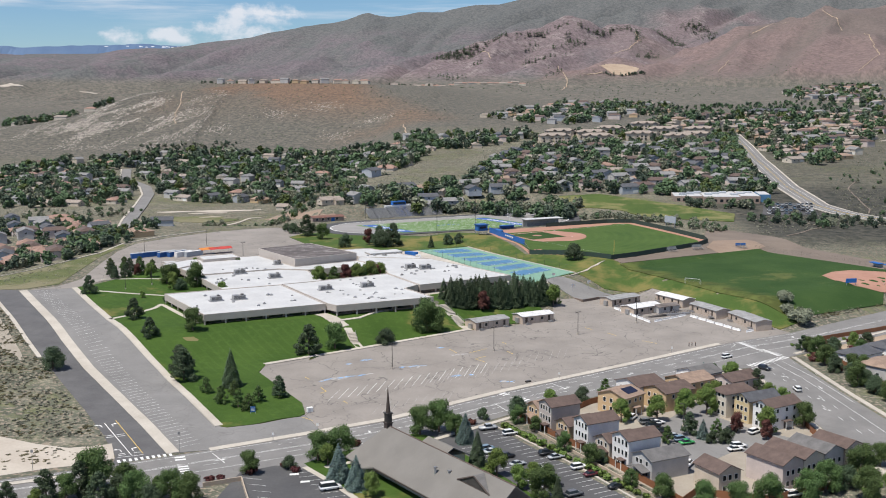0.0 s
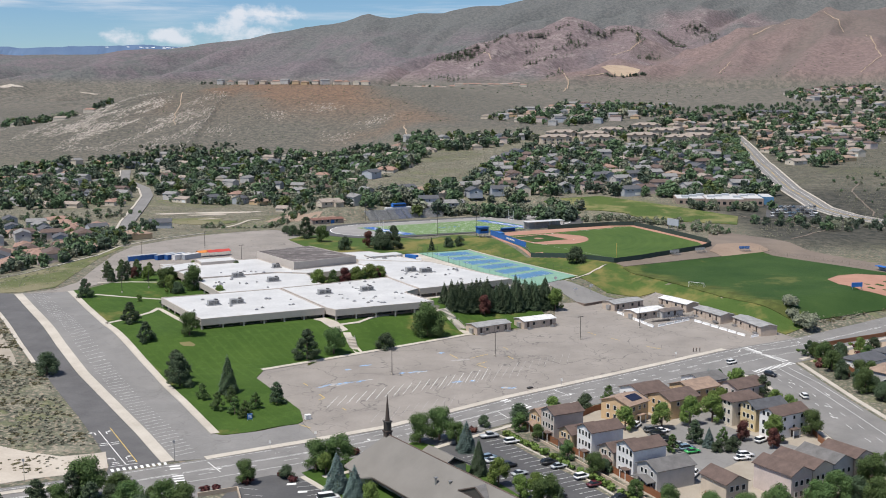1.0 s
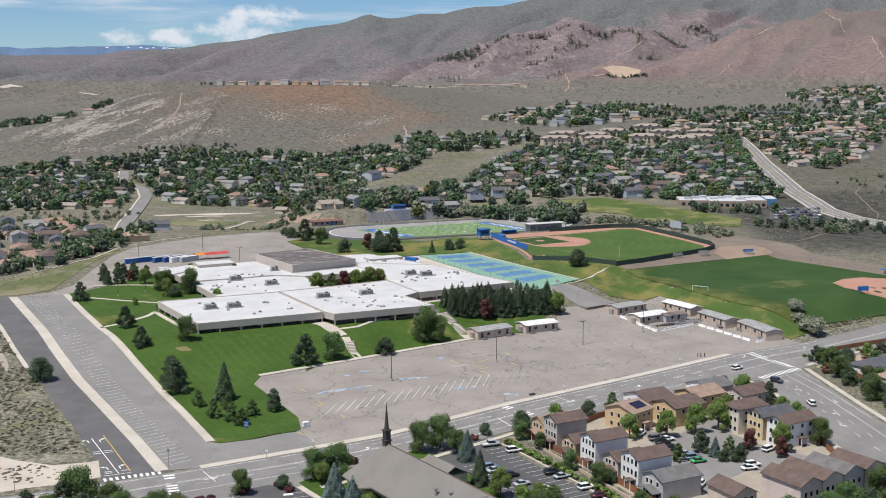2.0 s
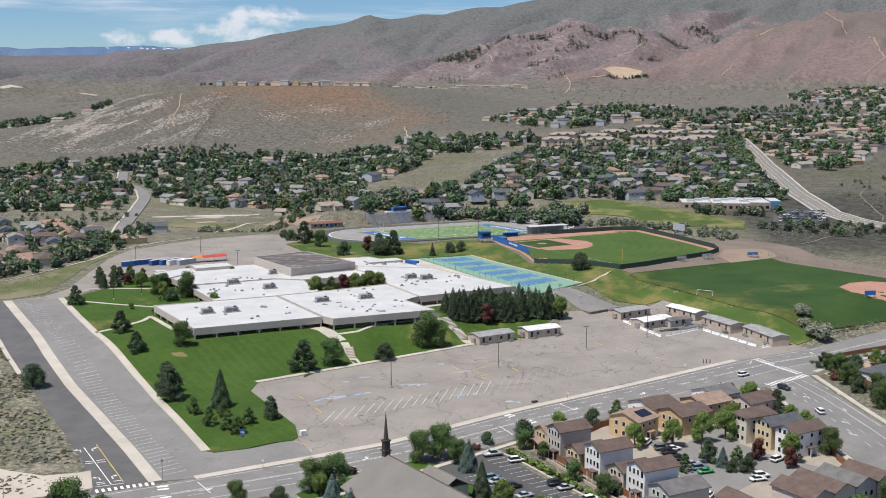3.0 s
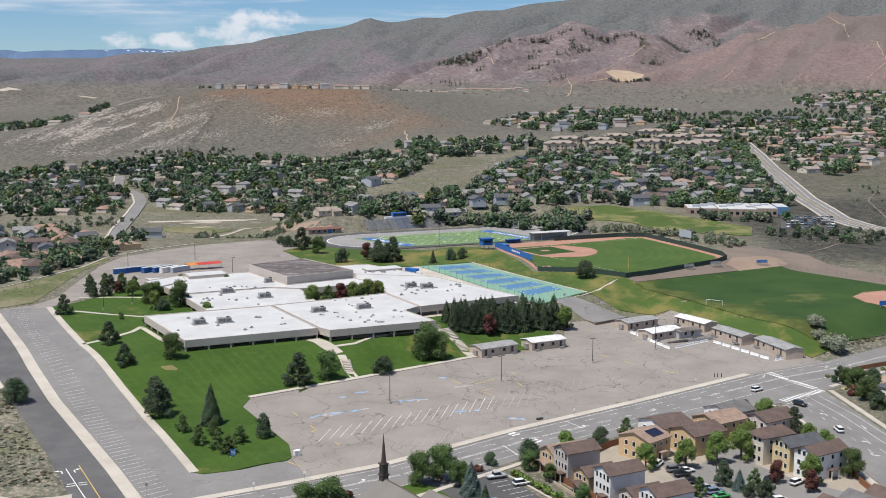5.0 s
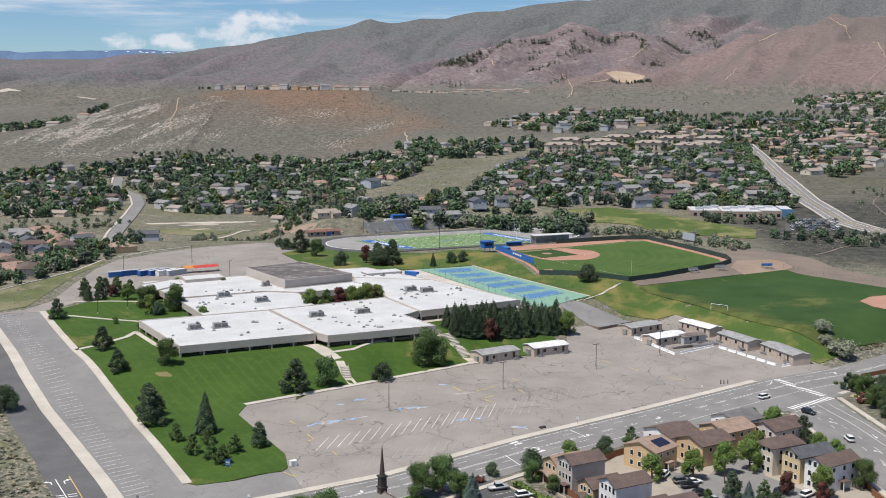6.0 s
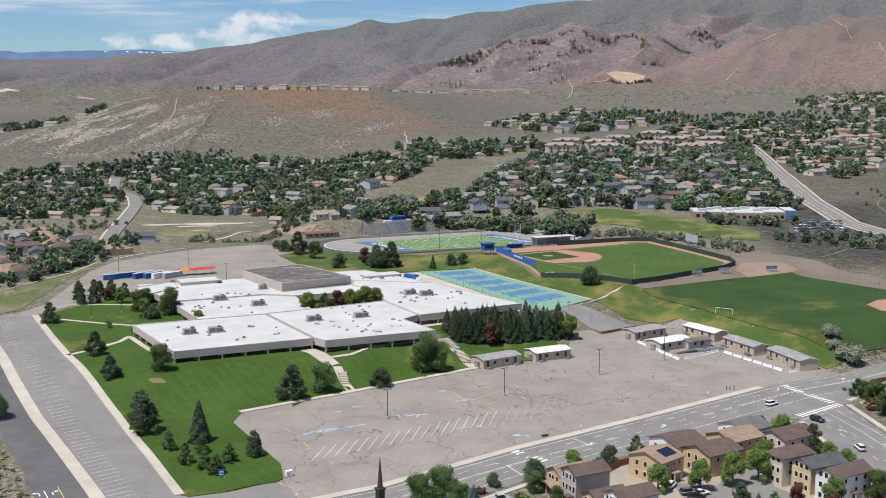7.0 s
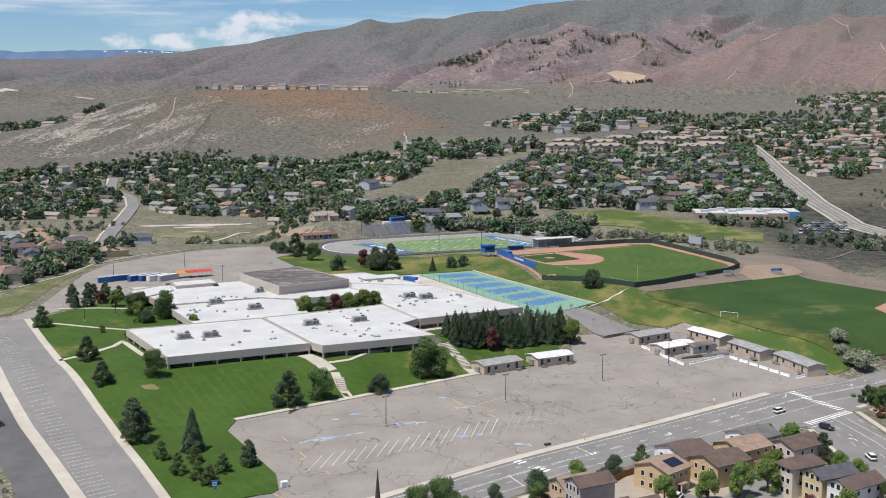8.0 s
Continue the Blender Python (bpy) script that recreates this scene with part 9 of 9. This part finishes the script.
scatter(1500, [(-30, 1000), (5, 1125), (90, 1150), (36, 975), (16, 868), (-30, 830), (-60, 840), (-62, 880)], 0.6, 1.6, (0,), spots, 45)
scatter(900, [(-384, 970), (-267, 990), (-225, 1010), (-155, 985), (-100, 800), (-190, 770), (-240, 900), (-345, 885)], 0.6, 1.7, (0,), spots, 46)
scatter(500, [(300, 890), (345, 975), (520, 1300), (620, 1300), (520, 900)], 1.2, 3.0, (0,), spots, 47)
scatter(500, [(-225, 530), (-196, 575), (-185, 625), (-180, 560), (-178, 515), (-205, 502)], 0.5, 1.3, (0,), spots, 49)
scatter(400, [(-206, 505), (-190, 560), (-300, 600), (-300, 500)], 0.8, 2.0, (0,), spots, 48)
tufts("sagebrush", [(x, y, s) for x, y, s, _ in spots], "leaf_sage", 8)

# ---- hills: scrub, pines, trails, rock and the far range ----
spots = []
scatter(650, [(-560, 1500), (-100, 1440), (60, 1500), (-120, 1980), (-420, 1950)], 0.6, 1.7, (0,), spots, 51)
scatter(700, [(300, 1700), (1000, 2700), (300, 2800), (-100, 2300)], 0.8, 2.2, (0,), spots, 52)
out = []
base = [leaf_cloud(nrng, [(0.2, 0, 0.3, 0.4), (-0.2, 0.1, 0.3, 0.35)], 9, 0.3, 0.5) for _ in range(5)]
for x, y, s, _ in spots:
    out.append(base[int(nrng.integers(5))] * s + [x, y, ground_z(x, y)])
tagged(new("hill_scrub", quads_mesh("hill_scrub", np.concatenate(out), MATS["leaf_dark"])), "dark juniper scrub dotted over the hills", "scrub", kind="stuff")
# dense fringes along the rocky crests, then looser patches on the slopes below them
PINE_CREST = [(-20, 3125), (51, 3231), (129, 3318), (264, 3425), (347, 3500), (387, 3515), (425, 3490), (473, 3500), (532, 3590), (583, 3609), (606, 3533)]
PINE_PATCHES = [
    ((-14, 3180), (75, 3265), 15, 60), ((10, 3150), (120, 3270), 18, 75), ((683, 3687), (736, 3725), 12, 40), ((736, 3725), (728, 3481), 14, 70), ((805, 3820), (881, 3885), 16, 70), ((881, 3885), (850, 3560), 18, 55),
    ((237, 3279), (277, 3334), 9, 16), ((319, 3205), (431, 3409), 12, 42), ((531, 3152), (619, 3289), 9, 36), ((224, 3140), (334, 3129), 8, 34), ((-12, 2923), (42, 2703), 14, 24),
    ((84, 2984), (100, 3044), 8, 10), ((247, 2652), (294, 2847), 10, 16), ((365, 3421), (378, 3358), 8, 16), ((606, 3533), (562, 3309), 10, 30),
]
pines = []
rh = random.Random(61)
for a, b in zip(PINE_CREST, PINE_CREST[1:]):
    for k in range(int(math.hypot(b[0] - a[0], b[1] - a[1]) / 3.4)):
        x, y = along(a, b, rh.random())
        x, y = x + rh.gauss(0, 5), y + rh.gauss(-4, 9)
        if noise.noise(Vector((x / 45, y / 60, 4.0))) > -0.3:
            pines.append((x, y, rh.uniform(6, 12)))
for a, b, wide, n in PINE_PATCHES:
    for k in range(n):
        x, y = along(a, b, rh.random())
        pines.append((x + rh.gauss(0, wide), y + rh.gauss(0, wide), rh.uniform(5.5, 12)))
for k in range(120):
    x, y = rh.uniform(0, 900), rh.uniform(2850, 3700)
    if noise.noise(Vector((x / 60, y / 90, 8.0))) > 0.2:
        pines.append((x, y, rh.uniform(3, 7)))
cone = [conifer_quads(nrng, 1.0, 0.5, 16, 0.16, 0.04, 0.2, 0.8) for _ in range(5)]
tagged(new("hill_pines", quads_mesh("hill_pines", np.concatenate([cone[int(nrng.integers(5))] * h + [x, y, ground_z(x, y) - 0.5] for x, y, h in pines]), MATS["leaf_dark"])), "dark pines along the mountain spurs", "pines", kind="stuff")


def trail(line, half, label="pale dirt trail on the hillside", mat="dirt"):
    pts = []
    for a, b in zip(line, line[1:]):
        n = max(1, int(math.hypot(b[0] - a[0], b[1] - a[1]) / 14))
        pts += [(along(a, b, k / n)[0] + rh.uniform(-2, 2), along(a, b, k / n)[1]) for k in range(n)]
    pts.append(line[-1])
    bm = B()
    prev = None
    for i, p in enumerate(pts):
        a, b = pts[max(0, i - 1)], pts[min(len(pts) - 1, i + 1)]
        l = math.hypot(b[0] - a[0], b[1] - a[1]) or 1
        nx, ny = -(b[1] - a[1]) / l * half, (b[0] - a[0]) / l * half
        cur = [bm.verts.new((p[0] + s * nx, p[1] + s * ny, ground_z(p[0] + s * nx, p[1] + s * ny) + (0.25 if p[1] < 1300 else 1.0))) for s in (-1, 1)]
        if prev:
            bm.faces.new((prev[0], cur[0], cur[1], prev[1]))
        prev = cur
    return tagged(mesh_object("trail", bm, MATS[mat]), label, "trail", kind="structure")


for line, half in (([(-404, 1770), (-389, 1685), (-377, 1595), (-369, 1573)], 1.1), ([(-52, 1471), (-42, 1369), (-26, 1243)], 1.2), ([(309, 3052), (291, 2744), (265, 2436), (215, 2050)], 1.7), ([(272, 2538), (324, 2550), (365, 2610)], 2.2), ([(847, 3150), (922, 3254), (985, 3275)], 2.4),
                   ([(1020, 3285), (1077, 3271), (1086, 3185), (1069, 3076)], 2.6), ([(1114, 3033), (1042, 2777), (998, 2620), (890, 2445)], 1.8), ([(106, 3231), (130, 3096)], 2.0), ([(599, 3565), (573, 3340), (523, 3228), (477, 3258)], 2.0), ([(599, 2492), (669, 2677)], 1.5), ([(-110, 870), (-62, 940), (-40, 985)], 0.9), ([(290, 760), (310, 860), (330, 900)], 0.9), ([(200, 760), (230, 720), (235, 690), (200, 650)], 1.1)):
    trail(line, half * 0.62, mat="dirt_brown" if line[0][1] < 1000 and line[0][0] > 150 else "dirt")
quarry = [(413 + 44 * math.cos(a) * (1 + 0.12 * math.sin(3 * a)), 2662 + 58 * math.sin(a)) for a in [k * math.tau / 20 for k in range(20)]]
sheet("quarry", quarry, 1.2, MATS["dirt"], "pale tan quarry cut in the hillside", "quarry", cell=20, deep=3)
for line, half, seed in (([(-1290, 3290), (-1236, 3362)], 11, 1.3), ([(-1060, 3330), (-1010, 3340)], 4, 2.1), ([(-225, 3700), (-180, 3720)], 10, 6.2), ([(470, 1215), (520, 1240)], 4, 7.7)):
    sheet("bare_patch", ragged(line, half, seed), 0.9, MATS["dirt_pale"], "pale bare rock and soil on the hillside", "bare earth", cell=12, deep=1.5)
# weathered pale rock streaks on the hill face
rv_, rf = [], []
while len(rf) < 6400:
    x, y = rh.uniform(-640, -330), rh.uniform(1440, 1800)
    if len(rf) >= 5700:
        # loose outcrops farther along the hill
        cx, cy = rh.choice(((-176, 1683), (-90, 1575), (-312, 1557), (-240, 1640), (-140, 1520), (495, 1228)))
        x, y = cx + rh.gauss(0, 14), cy + rh.gauss(0, 14)
    # strongest on the shoulder, thinning out along broken diagonal bands
    a = rh.gauss(1.2, 0.18)
    core = math.exp(-((x + 455) / 85) ** 2 - ((y - 1610) / 110) ** 2)
    bandy = noise.fractal(Vector(((x * 0.93 - (y - 1600) * 0.36) / 26, (x * 0.36 + y * 0.93) / 120, 9.0)), 0.9, 2.0, 3)
    if len(rf) < 5700 and rh.random() > (0.10 + 1.1 * core) * ease(-0.25, 0.55, bandy):
        continue
    l, w = rh.uniform(0.7, 3.2), rh.uniform(0.18, 0.5)
    i = len(rv_)
    for u, v in ((-l, -w), (l, -w * 0.5), (l * 0.8, w), (-l * 0.9, w * 0.7)):
        px_, py_ = x + u * math.cos(a) - v * math.sin(a), y + u * math.sin(a) + v * math.cos(a)
        rv_.append((px_, py_, ground_z(px_, py_) + 0.4))
    rf.append((i, i + 1, i + 2, i + 3))
me = bpy.data.meshes.new("rock_streaks")
me.from_pydata(rv_, [], rf)
me.materials.append(MATS["rock_pale"])
tagged(new("rock_streaks", me), "pale weathered rock streaks on the hillside", "rock", kind="stuff")
# far range, its distance haze painted in as a blue base colour
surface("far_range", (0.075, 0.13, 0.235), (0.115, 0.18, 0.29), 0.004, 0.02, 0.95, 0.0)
surface("snow", (0.6, 0.62, 0.66), (0.75, 0.76, 0.78), 0.01, 0.05, 0.9, 0.0)
v, f = [], []
for k in range(161):
    x = -3200 + 20 * k
    h = 262 + 12 * noise.noise(Vector((x / 420, 0.3, 0))) + 9 * noise.noise(Vector((x / 110, 1.3, 0))) + 3 * noise.noise(Vector((x / 40, 2.3, 0))) - max(0, x + 1100) * 0.05
    v += [(x, 4965, 60), (x, 4925 + 20 * noise.noise(Vector((x / 60, 2, 0))), h - 45), (x, 4965, h)]
for k in range(160):
    for j in (0, 1):
        i = 3 * k + j
        f.append((i, i + 3, i + 4, i + 1))
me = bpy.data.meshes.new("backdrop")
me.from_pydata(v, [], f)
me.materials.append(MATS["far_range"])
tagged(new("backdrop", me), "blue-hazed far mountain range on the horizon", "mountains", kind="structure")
v, f = [], []
for k in range(22):
    x = rh.choice((-1400, -1120, -1230, -1090)) + rh.uniform(-70, 70)
    h = 251 + 12 * noise.noise(Vector((x / 420, 0.3, 0))) + rh.uniform(-3, 5)
    i = len(v)
    v += [(x - 7, 4918, h), (x + rh.uniform(3, 13), 4918, h - 1), (x + 4, 4920, h + rh.uniform(1, 3)), (x - 5, 4920, h + 2)]
    f.append((i, i + 1, i + 2, i + 3))
me = bpy.data.meshes.new("snow_patches")
me.from_pydata(v, [], f)
me.materials.append(MATS["snow"])
tagged(new("snow_patches", me), "snow patches along the far range", "snow", kind="stuff")
